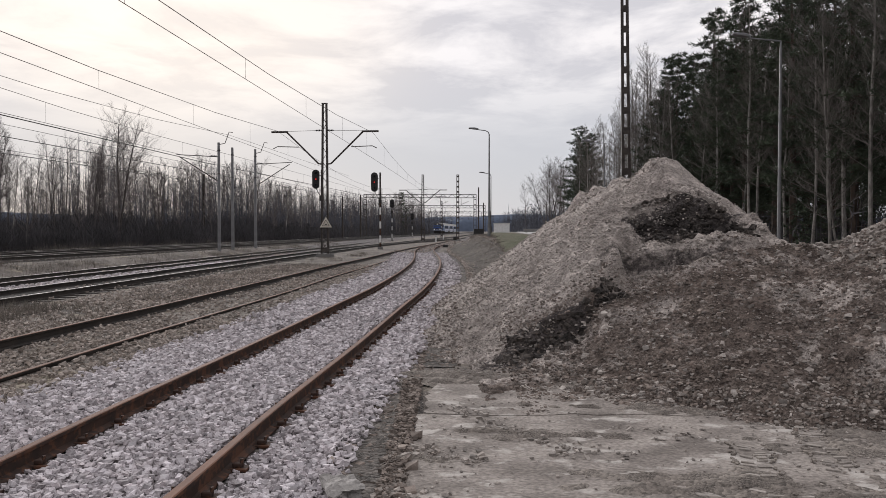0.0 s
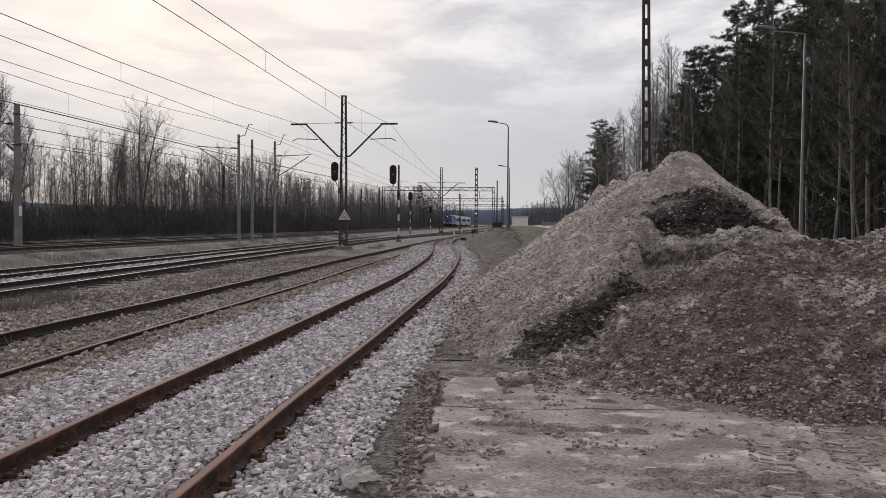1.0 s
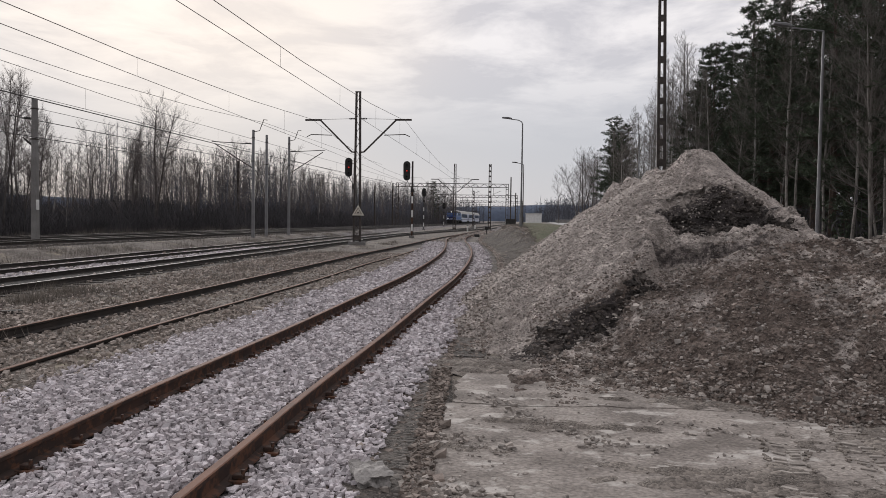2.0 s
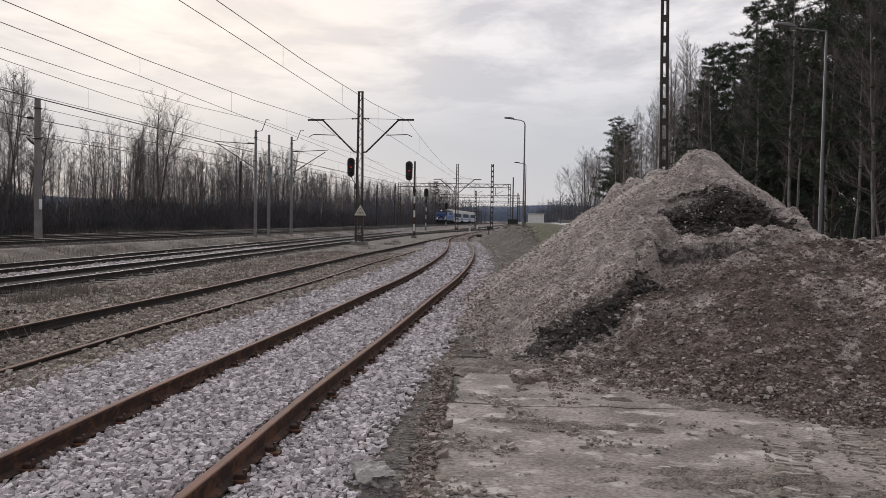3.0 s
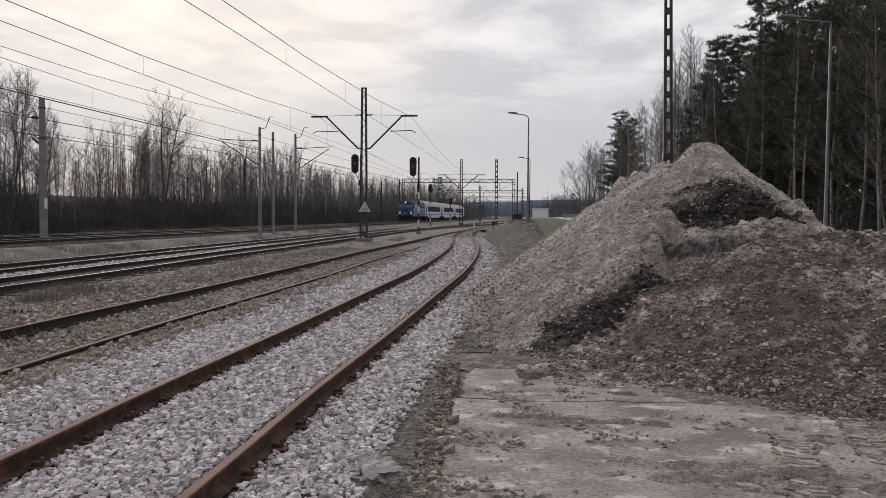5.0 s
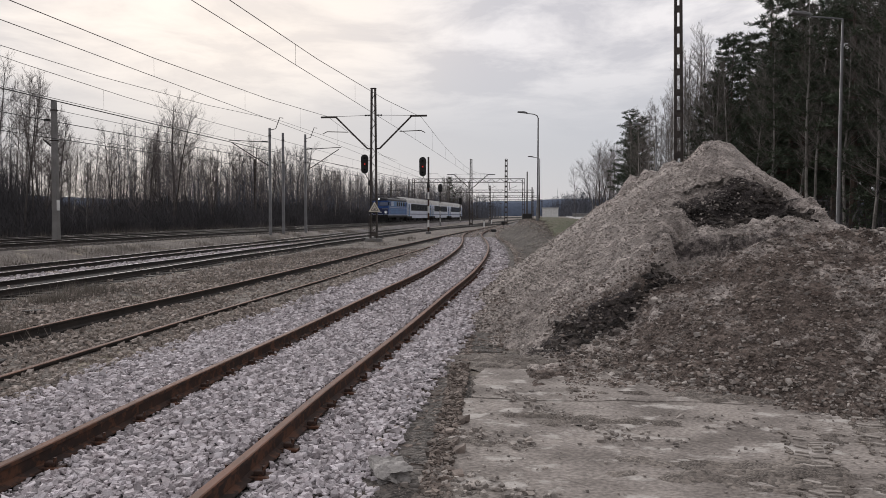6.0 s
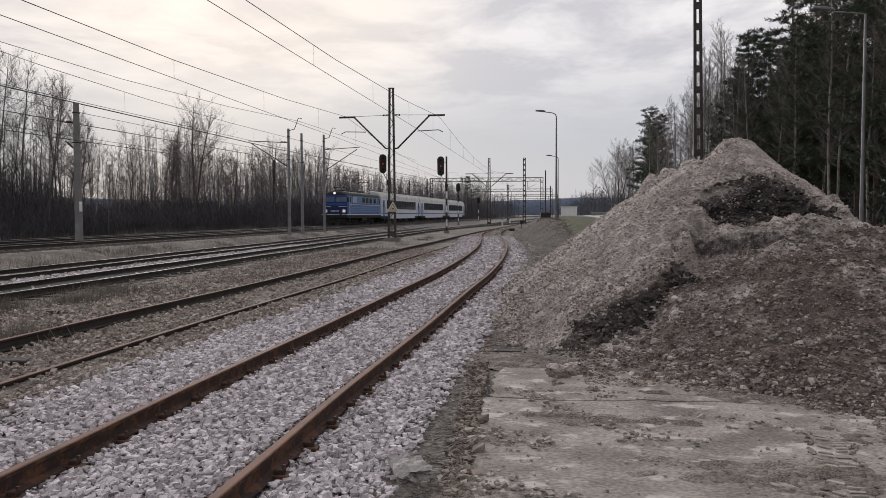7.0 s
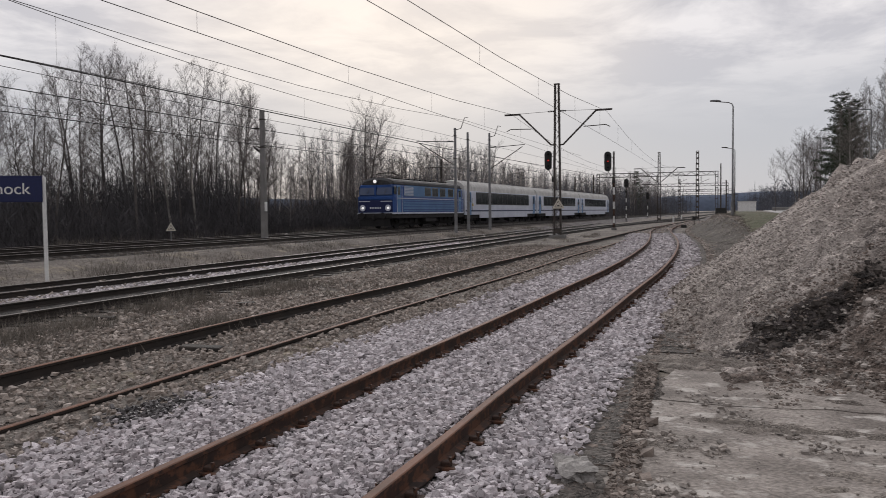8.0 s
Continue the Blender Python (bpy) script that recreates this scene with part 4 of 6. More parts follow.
# ---- concrete hardstanding ----
def build_slabs():
    rng = random.Random(4)
    yard = thing("hardstanding", "worn dusty concrete hardstanding with cracked slabs beside the track", "pavement", pose(0, 0, 0), kind="structure")
    rows = [(-6.0, -1.4), (-1.4, 3.3), (3.3, 7.35), (7.35, 9.2)]
    for ri, (y0, y1) in enumerate(rows):
        x = (-0.34, -0.34, -0.36, -0.12)[ri]
        while x < 9:
            w = rng.uniform(2.6, 5.4)
            lift = rng.uniform(-0.006, 0.006)
            pts = []
            ring = [(x, y0), (x + w, y0), (x + w, y1), (x, y1)]
            for (ax, ay), (bx, by) in zip(ring, ring[1:] + ring[:1]):
                n = 18
                for k in range(n):
                    f = k / n
                    px, py = ax + (bx - ax) * f, ay + (by - ay) * f
                    j = 0.10
                    qx, qy = px, py
                    px += j * fbm(qx, qy, 2.2, 3)
                    py += j * fbm(qx + 9, qy, 2.2, 3)
                    if qx < 0.2:
                        px += 0.20 * fbm(3.0, qy, 1.9, 4)
                    cx, cy = x + w / 2, (y0 + y1) / 2
                    px += 0.004 * (1 if px < cx else -1)
                    py += 0.004 * (1 if py < cy else -1)
                    pts.append((px, py))
            part("slab", prism(pts, -0.08, 0.03 + lift, "xy"), CONC, yard)
            x += w
    # soil that has crept over the slabs
    for cx, cy, rx, ry, h, name in ((0.75, 6.65, 1.15, 0.22, 0.03, "a"), (-0.3, 4.7, 0.3, 0.35, 0.03, "b"), (1.9, 5.3, 1.2, 0.45, 0.03, "c"), (3.4, 6.2, 1.0, 0.45, 0.02, "d"), (0.3, 3.95, 1.1, 0.4, 0.035, "e"), (2.6, 4.2, 1.2, 0.6, 0.028, "f"), (0.4, 9.2, 1.3, 0.55, 0.06, "g"), (3.6, 5.0, 0.8, 0.9, 0.02, "i"), (1.3, 7.7, 0.9, 0.12, 0.02, "j"), (1.6, 8.8, 1.4, 0.35, 0.05, "k"), (3.0, 7.5, 1.6, 0.3, 0.04, "l"), (4.4, 6.6, 1.0, 0.6, 0.03, "m"), (-0.1, 5.9, 0.5, 0.1, 0.02, "n")):
        verts, faces = [(cx, cy, 0.03 + h)], []
        R, C = 14, 64
        for r in range(1, R + 1):
            for c in range(C):
                a = 2 * math.pi * c / C
                q = r / R * (1 + 0.35 * noise.noise((math.cos(a) * 2 + cx, math.sin(a) * 2, cy)))
                x, y = cx + rx * q * math.cos(a), cy + ry * q * math.sin(a) - 0.12 * rx * q * math.cos(a)
                verts.append((x, y, 0.014 + h * (1 - (r / R) ** 2) + 0.035 * fbm(x, y, 6.0, 3)))
        for c in range(C):
            faces.append((0, 1 + c, 1 + (c + 1) % C))
        for r in range(R - 1):
            for c in range(C):
                a, b = 1 + r * C + c, 1 + r * C + (c + 1) % C
                faces.append((a, a + C, b + C, b))
        part("soil_patch", mesh_from("soil_patch", verts, faces, DUST, True), None, yard, "thin patch of grey-brown dust and soil")


build_slabs()


def tyre_track(a, b, width):
    """The print of a tyre in dried mud: two rows of slanting lugs and the mud pressed out beside them."""
    random.seed(17)
    t = thing("tyre_track", "pale tyre print of dried mud on the concrete", "tyre track", pose(0, 0, 0), "tyre tracks", "structure")
    bm = bmesh.new()
    a, b = Vector((*a, 0.034)), Vector((*b, 0.034))
    d = (b - a).normalized()
    side = Vector((d.y, -d.x, 0))
    turn = math.degrees(math.atan2(d.y, d.x))
    n = int((b - a).length / 0.075)
    for k in range(n):
        for s in (-1, 1):
            if random.random() < 0.45:
                continue
            p = a + d * (0.075 * k + random.uniform(-0.012, 0.012)) + side * s * width * random.uniform(0.2, 0.28)
            add_box(bm, (0, 0, 0), (random.uniform(0.022, 0.042), width * random.uniform(0.3, 0.46), random.uniform(0.005, 0.014)), 0.002, pose(p.x, p.y, p.z, 0, 0, random.uniform(-12, 12) + turn + 18 * s))
    part("lugs", bm, PALEMUD, t)
    bm = bmesh.new()
    for _ in range(n * 3):
        p = a + d * random.uniform(0, (b - a).length) + side * random.choice((-1, 1)) * width * random.gauss(0.58, 0.06)
        add_box(bm, (0, 0, 0), (random.uniform(0.02, 0.07), random.uniform(0.015, 0.04), random.uniform(0.01, 0.02)), 0.004, pose(p.x, p.y, p.z, 0, random.uniform(-8, 8), turn + random.uniform(-30, 30)))
    part("pressed_mud", bm, DUST, t)


PALEMUD = mat("pale_dried_mud", (0.37, 0.335, 0.305), (0.26, 0.232, 0.208), scale=9, fine=70, rough=0.95, bump=0.5, island=0.2)
tyre_track((2.0, 4.5), (2.55, 6.35), 0.24)
tyre_track((2.95, 5.6), (3.3, 7.0), 0.24)


def lump():
    random.seed(8)
    bm = bmesh.new()
    bmesh.ops.create_cube(bm, size=1.0)
    bmesh.ops.subdivide_edges(bm, edges=list(bm.edges), cuts=7, use_grid_fill=True)
    for v in bm.verts:
        v.co = Vector((v.co.x * 0.22, v.co.y * 0.34, v.co.z * 0.10)) * (1 + 0.35 * noise.noise(v.co * 2.3)) + noise.noise_vector(v.co * 6) * 0.022
    me = bpy.data.meshes.new("concrete_lump")
    bm.to_mesh(me)
    bm.free()
    me.materials.append(PALECONC)
    ob = tagged(new("concrete_lump", me), "broken lump of pale concrete beside the ballast", "concrete lump")
    ob.matrix_basis = pose(-0.68, 5.15, 0.05, 0, 4, 20)


PALECONC = mat("pale_concrete", (0.36, 0.34, 0.325), (0.2, 0.188, 0.178), scale=5, fine=50, bump=0.6, bump_dist=0.02, fine_amount=0.6)
lump()

# ---- masts and posts ----
def lattice_mast(label, m, height, w0=0.62, w1=0.30, depth=0.22, category="catenary mast", material=None, gap=0.8, laced=False, leg=0.10, batten=0.14):
    """Two channel legs that lean together, joined by flat battens."""
    material = material or STEEL
    t = thing("catenary_mast", label, category, m, "lattice masts")
    for s in (-1, 1):
        bm = bmesh.new()
        x0, x1 = s * w0 / 2, s * w1 / 2
        th = leg
        lo = [(x0 - th / 2, -depth / 2), (x0 + th / 2, -depth / 2), (x0 + th / 2, depth / 2), (x0 - th / 2, depth / 2)]
        hi = [(x1 - th / 2, -depth / 2), (x1 + th / 2, -depth / 2), (x1 + th / 2, depth / 2), (x1 - th / 2, depth / 2)]
        a = [bm.verts.new((*p, -0.15)) for p in lo]
        b = [bm.verts.new((*p, height)) for p in hi]
        for i in range(4):
            bm.faces.new((a[i], a[(i + 1) % 4], b[(i + 1) % 4], b[i]))
        bm.faces.new(a[::-1]), bm.faces.new(b)
        part("leg", bm, material, t)
    z = 0.5
    k = 0
    while z < height + 0.01:
        w = w0 + (w1 - w0) * z / height
        if not laced or k in (0, 3):
            part("batten", box((0, -depth / 2 - 0.006, z), (w + leg * 0.8, 0.012, batten if z > 1 else 0.3)), material, t)
        if laced and z + gap < height:
            w2 = w0 + (w1 - w0) * (z + gap) / height
            s = 1 if k % 2 else -1
            part("lacing", tube([(s * w / 2, -depth / 2, z), (-s * w2 / 2, -depth / 2, z + gap)], 0.018, sides=4), material, t)
        z += gap
        k += 1
    part("cap", box((0, 0, height + 0.02), (w1 + 0.14, depth + 0.02, 0.05)), material, t)
    part("footing", prism([(-0.55, -0.2), (0.55, -0.2), (0.5, 0.22), (-0.5, 0.22)], -0.4, 0.4), PALEPOST, t)
    return t


def insulator(parent, a, b, n=4):
    a, b = Vector(a), Vector(b)
    bm = bmesh.new()
    add_tube(bm, [a, b], 0.02, sides=6)
    for k in range(n):
        p, q = a.lerp(b, (k + 0.2) / n), a.lerp(b, (k + 0.8) / n)
        add_tube(bm, [p, q], 0.07, 0.035, sides=8)
    return part("insulator", bm, BLACK, parent, "dark ribbed insulator")


def y_arms(t, height, reach, z_arm, z_root, thick=0.06):
    """The two raking brackets of a double-sided mast with their level ends."""
    for s in (-1, 1):
        part("bracket", tube([(s * 0.2, 0, z_root), (s * 0.42, 0, z_root + 0.02), (s * (reach - 0.75), 0, z_arm)], thick, sides=6), STEEL, t)
        part("arm_end", box((s * (reach - 0.25), 0, z_arm + 0.03), (1.15, 0.1, 0.12), 0.01), STEEL, t)
        part("top_tie", tube([(s * 0.15, 0, z_arm + 0.12), (s * (reach - 0.6), 0, z_arm + 0.06)], 0.014, sides=5), WIRE, t)
        insulator(t, (s * 0.22, 0, z_arm + 0.12), (s * 0.62, 0, z_arm + 0.11))
        part("stay_arm", tube([(s * (reach - 1.55), 0, z_arm - 1.0), (s * (reach - 0.1), 0, z_arm - 0.95), (s * (reach + 0.2), 0, z_arm - 1.1)], 0.03, sides=5), STEEL, t)


def square_post(label, m, height, w=0.26, material=None, name="catenary_post", arm=0, group="posts"):
    t = thing(name, label, "catenary post", m, group)
    material = material or PALEPOST
    bm = bmesh.new()
    a = [bm.verts.new((x * w / 2, y * w / 2, -0.2)) for x, y in ((-1, -1), (1, -1), (1, 1), (-1, 1))]
    b = [bm.verts.new((x * w * 0.36, y * w * 0.36, height)) for x, y in ((-1, -1), (1, -1), (1, 1), (-1, 1))]
    for i in range(4):
        bm.faces.new((a[i], a[(i + 1) % 4], b[(i + 1) % 4], b[i]))
    bm.faces.new(b)
    bmesh.ops.bevel(bm, geom=[e for e in bm.edges if abs(e.verts[0].co.z - e.verts[1].co.z) > 1], offset=0.02, segments=1, affect="EDGES")
    part("shaft", bm, material, t)
    part("band", box((0, 0, height * 0.72), (w, w, 0.06)), STEEL, t)
    part("band", box((0, 0, height * 0.93), (w * 0.9, w * 0.9, 0.06)), STEEL, t)
    return t


MAST = pose(-7.95, 52, 0, 0, 0, -4.5)
t = lattice_mast("tall narrow lattice steel mast with two raking arms", MAST, 10.35, 0.46, 0.24, gap=0.5, laced=True, leg=0.11)
y_arms(t, 10.35, 3.35, 8.45, 6.3)


# tall light mast behind the heap
lattice_mast("very tall dark lattice steel mast behind the spoil heap", pose(11.2, 46.5, 0, 0, -0.9, -8), 21.0, 0.40, 0.26, gap=1.22, leg=0.17, batten=0.42)
m2 = lattice_mast("distant lattice steel mast with two raking arms", pose(-3.0, 118, 0, 0, 0, -4.5), 10.35, 0.46, 0.24, gap=0.5, laced=True, leg=0.11)
y_arms(m2, 10.35, 3.35, 8.0, 6.1)


def street_lamp(label, m, height, arm, material=None, bend=True):
    t = thing("street_lamp", label, "street lamp", m, "street lamps")
    material = material or GALV
    part("pole", tube([(0, 0, -0.3), (0, 0, height * 0.35), (0, 0, height - 0.25)], 0.10, 0.055, 10), material, t)
    s = arm / abs(arm)
    part("arm", tube([(0, 0, height - 0.3), (s * 0.08, 0, height - 0.08), (s * 0.35, 0, height + 0.05), (arm, 0, height + 0.13)] if bend else [(0, 0, height - 0.25), (0, 0, height - 0.02), (s * 0.02, 0, height), (arm, 0, height + 0.1)], 0.045, 0.035, 8), material, t)
    bm = bmesh.new()
    add_prism(bm, [(arm - s * 0.1, height + 0.06 + 0.04), (arm + s * 0.75, height + 0.20), (arm + s * 0.72, height + 0.30), (arm + s * 0.2, height + 0.30), (arm - s * 0.1, height + 0.22)], -0.13, 0.13)
    bmesh.ops.bevel(bm, geom=list(bm.edges), offset=0.03, segments=1, affect="EDGES")
    part("lantern", bm, material, t, "grey street lamp head")
    part("base_sleeve", tube([(0, 0, -0.3), (0, 0, 1.2)], 0.14, 0.13, 10), material, t)
    return t


street_lamp("grey steel street lamp with a curved arm on the loading bank", pose(3.95, 65, 1.2), 9.0, -1.0, GALV)
street_lamp("distant street lamp with a curved arm", pose(7.2, 114, 1.2), 9.0, -1.0, STEEL)
for x, y, h in ((15.0, 34.2, 10.2), (15.6, 74, 10.2), (24.5, 150, 10.2), (29.5, 225, 10.2)):
    street_lamp("slim pale steel street lamp before the woods", pose(x, y, 0, 0, 0, 6), h, -1.55, GALV, False)

sp = square_post("weathered grey concrete mast of the main line", pose(-21.6, 37.0, 0.36), 7.1, 0.30)
for x, y, h in ((-15.9, 54.7, 7.95), (-15.7, 57.5, 7.9), (-15.3, 62.9, 8.35)):
    square_post("pale grey steel post beside the main line", pose(x, y, 0.1), h, 0.21, GALV)


# ---- wires ----
def wire(name, label, knots, at, lean, r=0.012, droppers=None, group="overhead wires"):
    """A wire in the upright plane x = at + lean * y through (y, z) knots; droppers reach down to a second line."""
    t = thing(name, label, "wire", pose(0, 0, 0), group)

    def z_at(ks, y):
        for (y0, z0), (y1, z1) in zip(ks, ks[1:]):
            if y <= y1:
                break
        return z0 + (z1 - z0) * (y - y0) / (y1 - y0)

    def fine(ks):
        out = []
        for (y0, z0), (y1, z1) in zip(ks, ks[1:]):
            n = 6
            for k in range(n):
                f = k / n
                out.append((at + lean * (y0 + (y1 - y0) * f), y0 + (y1 - y0) * f, z0 + (z1 - z0) * f))
        y, z = ks[-1]
        return out + [(at + lean * y, y, z)]
    part("strand", tube(fine(knots), r, sides=4), WIRE, t)
    if droppers:
        low, y0, y1, gap, r2 = droppers
        part("contact_wire", tube(fine(low), r2, sides=4), WIRE, t)
        y = y0
        while y < y1:
            x = at + lean * y
            part("dropper", tube([(x, y, z_at(low, y)), (x, y, z_at(knots, y))], 0.005, sides=3), WIRE, t)
            y += gap
    return t


def sag(supports, low, n=6):
    """Knots of a line hung between supports (y, z), each span drooping by low metres."""
    out = []
    for (y0, z0), (y1, z1) in zip(supports, supports[1:]):
        for k in range(n):
            f = k / n
            out.append((y0 + (y1 - y0) * f, z0 + (z1 - z0) * f - low * 4 * f * (1 - f)))
    return out + [supports[-1]]


wire("overhead_line", "black overhead line with droppers over the siding", sag([(-22, 8.42), (52, 8.42), (118, 8.2), (184, 8.2)], 1.2), -7.82, 0.06, 0.013, ([(-22, 6.65), (52, 6.68), (118, 6.4), (184, 6.3)], -8, 180, 8.2, 0.011))
wire("overhead_line", "black overhead line with droppers over the siding", sag([(-22, 8.5), (52, 8.5), (118, 8.2), (184, 8.2)], 1.15), -13.44, 0.045, 0.013, ([(-22, 6.75), (52, 6.85), (118, 6.5), (184, 6.3)], -9, 180, 9.1, 0.011))
wire("overhead_line", "black overhead line with droppers over the main line", [(-22, 10.4), (0, 9.75), (20, 8.96), (25.5, 8.58), (32, 8.28), (40, 8.06), (50, 7.97), (58, 8.0), (90, 8.1), (330, 8.2)], -22.75, LEAN, 0.013, ([(-22, 7.1), (58, 7.1), (120, 7.0), (330, 7.0)], -18, 320, 8.0, 0.012))
wire("overhead_line", "black overhead line with droppers over the main line", sag([(-22, 8.1), (15, 7.8), (38, 7.45), (100, 7.6), (190, 7.8), (330, 8.0)], 0.05), -26.8, LEAN, 0.013, ([(-22, 6.2), (38, 6.1), (100, 6.2), (330, 6.6)], -17, 320, 8.0, 0.012))
wire("feeder_cable", "single black feeder cable strung along the post tops", [(-22, 9.5), (0, 8.85), (18, 8.28), (26, 8.09), (34, 8.05), (45, 8.3), (57, 8.85), (100, 8.9)], -20.5, LEAN, 0.012)
wire("feeder_cable", "thick black feeder cable strung along the mast tops", [(-20, 7.75), (21, 7.53), (37, 7.45), (63, 7.35), (92, 7.6), (150, 8.0)], -24.7, LEAN, 0.028)
wire("feeder_cable", "thick black feeder cable on side insulators", sag([(-20, 6.7), (37, 6.5), (92, 6.8), (150, 7.2)], 0.03), -25.2, LEAN, 0.02)
wire("feeder_cable", "thick black feeder cable on side insulators", sag([(-20, 5.6), (37, 5.53), (92, 5.9), (150, 6.2)], 0.02), -24.4, LEAN, 0.018)


# ---- signals ----
def signal(label, m, height, head_h, head_w, stripe, red=True, offset=-0.4, scale=1.0):
    t = thing("railway_signal", label, "railway signal", m, "signals")
    bands = int(height / 0.62)
    for k in range(bands):
        part("post_band", tube([(0, 0, height * k / bands - (0.2 if k == 0 else 0)), (0, 0, height * (k + 1) / bands)], 0.065 * scale, sides=8), (stripe if k % 2 == 0 else WHITE) if k < bands * 0.55 else STEEL, t)
    zc = height - head_h * 0.5
    ring = [(head_w / 2 * math.cos(a), (head_h / 2 - head_w / 2) * (1 if math.sin(a) >= 0 else -1) + head_w / 2 * math.sin(a)) for a in (2 * math.pi * k / 20 for k in range(20))]
    bm = prism([(x + offset, z + zc) for x, z in ring], -0.20, -0.16)
    part("backboard", bm, BLACK, t, "oval black backboard")
    part("lamp_case", box((offset, 0.0, zc), (head_w * 0.5, 0.3, head_h * 0.8), 0.03), BLACK, t)
    n = 3
    for k in range(n):
        z = zc + head_h * 0.3 * (1 - k)
        hood = bmesh.new()
        add_tube(hood, [(offset, -0.2, z), (offset, -0.34, z)], head_w * 0.2, head_w * 0.2, 12, caps=False)
        part("hood", hood, BLACK, t)
        lens = tube([(offset, -0.205, z), (offset, -0.225, z)], head_w * 0.095, head_w * 0.08, 12)
        part("lens", lens, REDLAMP if (red and k == 1) else PANE, t, "lit red lamp" if (red and k == 1) else "")
    part("bracket", tube([(0, 0, zc - head_h * 0.95), (offset * 0.5, 0, zc - head_h * 0.75), (offset, 0, zc - head_h * 0.45)], 0.03, sides=6), STEEL, t)
    part("bracket", tube([(0, 0, zc + head_h * 0.2), (offset, 0, zc + head_h * 0.2)], 0.025, sides=6), STEEL, t)
    part("relay_box", box((-0.02, -0.05, zc - head_h * 1.0), (0.3, 0.25, 0.34), 0.02), BLACK, t)
    part("footing", box((0, 0, 0.08), (0.5, 0.5, 0.3), 0.02), PALEPOST, t)
    # ladder behind the post
    for s in (-0.14, 0.14):
        part("ladder_rail", tube([(s, 0.35, 0), (s, 0.2, height * 0.8)], 0.014, sides=4), STEEL, t)
    return t


signal("red-lit railway signal on a black and white banded post", pose(-8.35, 53.2, 0, 0, 0, 8), 6.0, 1.32, 0.52, BLACK)
signal("red-lit railway signal on a red and white banded post", pose(-5.95, 73.5, 0, 0, 0, 5), 7.35, 1.85, 0.68, RUSTSHADE, True, -0.55, 1.3)
signal("distant unlit railway signal on a banded post", pose(-8.4, 128, 0, 0, 0, 4), 7.0, 1.4, 0.7, BLACK, False, 0.0)
signal("distant unlit railway signal on a banded post", pose(-6.5, 165, 0, 0, 0, 4), 5.5, 1.4, 0.7, BLACK, False, 0.0)


def warning_board(label, m, size, z, post=True, cross=False):
    t = thing("warning_board", label, "warning sign", m)
    h = size * 0.87
    part("board", prism([(-size / 2, z - h / 3), (size / 2, z - h / 3), (0, z + h * 2 / 3)], -0.02, 0.0), CREAM, t)
    k = 0.62
    part("border", prism([(-size / 2 * k, z - h / 3 * k), (size / 2 * k, z - h / 3 * k), (0, z + h * 2 / 3 * k)], -0.024, -0.02), BLACK if cross else STEEL, t)
    part("face", prism([(-size / 2 * 0.5, z - h / 3 * 0.5), (size / 2 * 0.5, z - h / 3 * 0.5), (0, z + h * 2 / 3 * 0.5)], -0.030, -0.026), CREAM, t)
    part("pictogram", box((0, -0.034, z - h * 0.06), (size * 0.16, 0.006, size * 0.1)), BLACK, t)
    if post:
        part("post", tube([(0, 0.03, -z * 0.2 if z < 1 else -0.2), (0, 0.03, z)], 0.03, sides=6), GALV, t)
    return t


warning_board("white triangular warning board on the lattice mast", pose(-7.85, 51.72, 0, 0, 0, 6), 0.82, 2.25, False)
warning_board("small white triangular marker beyond the main line", pose(-24.6, 33.0, 0.2, 0, 0, 36), 0.5, 1.0, True, True)


# ---- portals and far poles ----
def portal(label, m, left, right, height):
    t = thing("catenary_portal", label, "catenary portal", m, "portals")
    for x in (left, right):
        for s in (-0.25, 0.25):
            part("leg", box((x + s, 0, height / 2 - 0.2), (0.12, 0.16, height + 0.4)), STEEL, t)
        z = 0.8
        while z < height:
            part("batten", box((x, 0, z), (0.5, 0.05, 0.12)), STEEL, t)
            z += 1.1
    for z in (height, height - 0.75):
        part("chord", box(((left + right) / 2, 0, z), (right - left + 0.6, 0.14, 0.13)), STEEL, t)
    n = int((right - left) / 0.95)
    for k in range(n):
        x0, x1 = left + (right - left) * k / n, left + (right - left) * (k + 1) / n
        part("lacing", tube([(x0, 0, height if k % 2 else height - 0.75), (x1, 0, height - 0.75 if k % 2 else height)], 0.045, sides=4), STEEL, t)
    k = left + 3
    while k < right - 1:
        part("drop_post", box((k, 0, height - 1.5), (0.1, 0.1, 1.6)), STEEL, t)
        part("cantilever", tube([(k, 0, height - 2.2), (k + 1.6, 0, height - 1.5)], 0.035, sides=4), STEEL, t)
        k += 4.4
    return t


for y, h in ((165, 9.6), (232, 9.4), (300, 9.4), (375, 9.4)):
    c = main_x(E2_AT, y)
    portal("long lattice steel portal spanning all the far tracks", pose(0, y, 0), c - 3.6, 7.0 + (y - 165) * 0.085, h)

for x, y, h, w in ((2.7, 135, 11.6, 0.42), (-0.2, 205, 9.5, 0.4)):
    lattice_mast("distant dark lattice steel mast by the far tracks", pose(x, y, 0), h, w, w * 0.8, gap=0.9, leg=0.14, batten=0.3)
for x, y, h in ((8.1, 172, 11.5), (9.9, 185, 8.5), (-19.5, 150, 8.5), (-16.5, 155, 9.0), (-29.5, 95, 8.8)):
    square_post("distant grey post beside the far tracks", pose(x, y, 0), h, 0.34, STEEL)


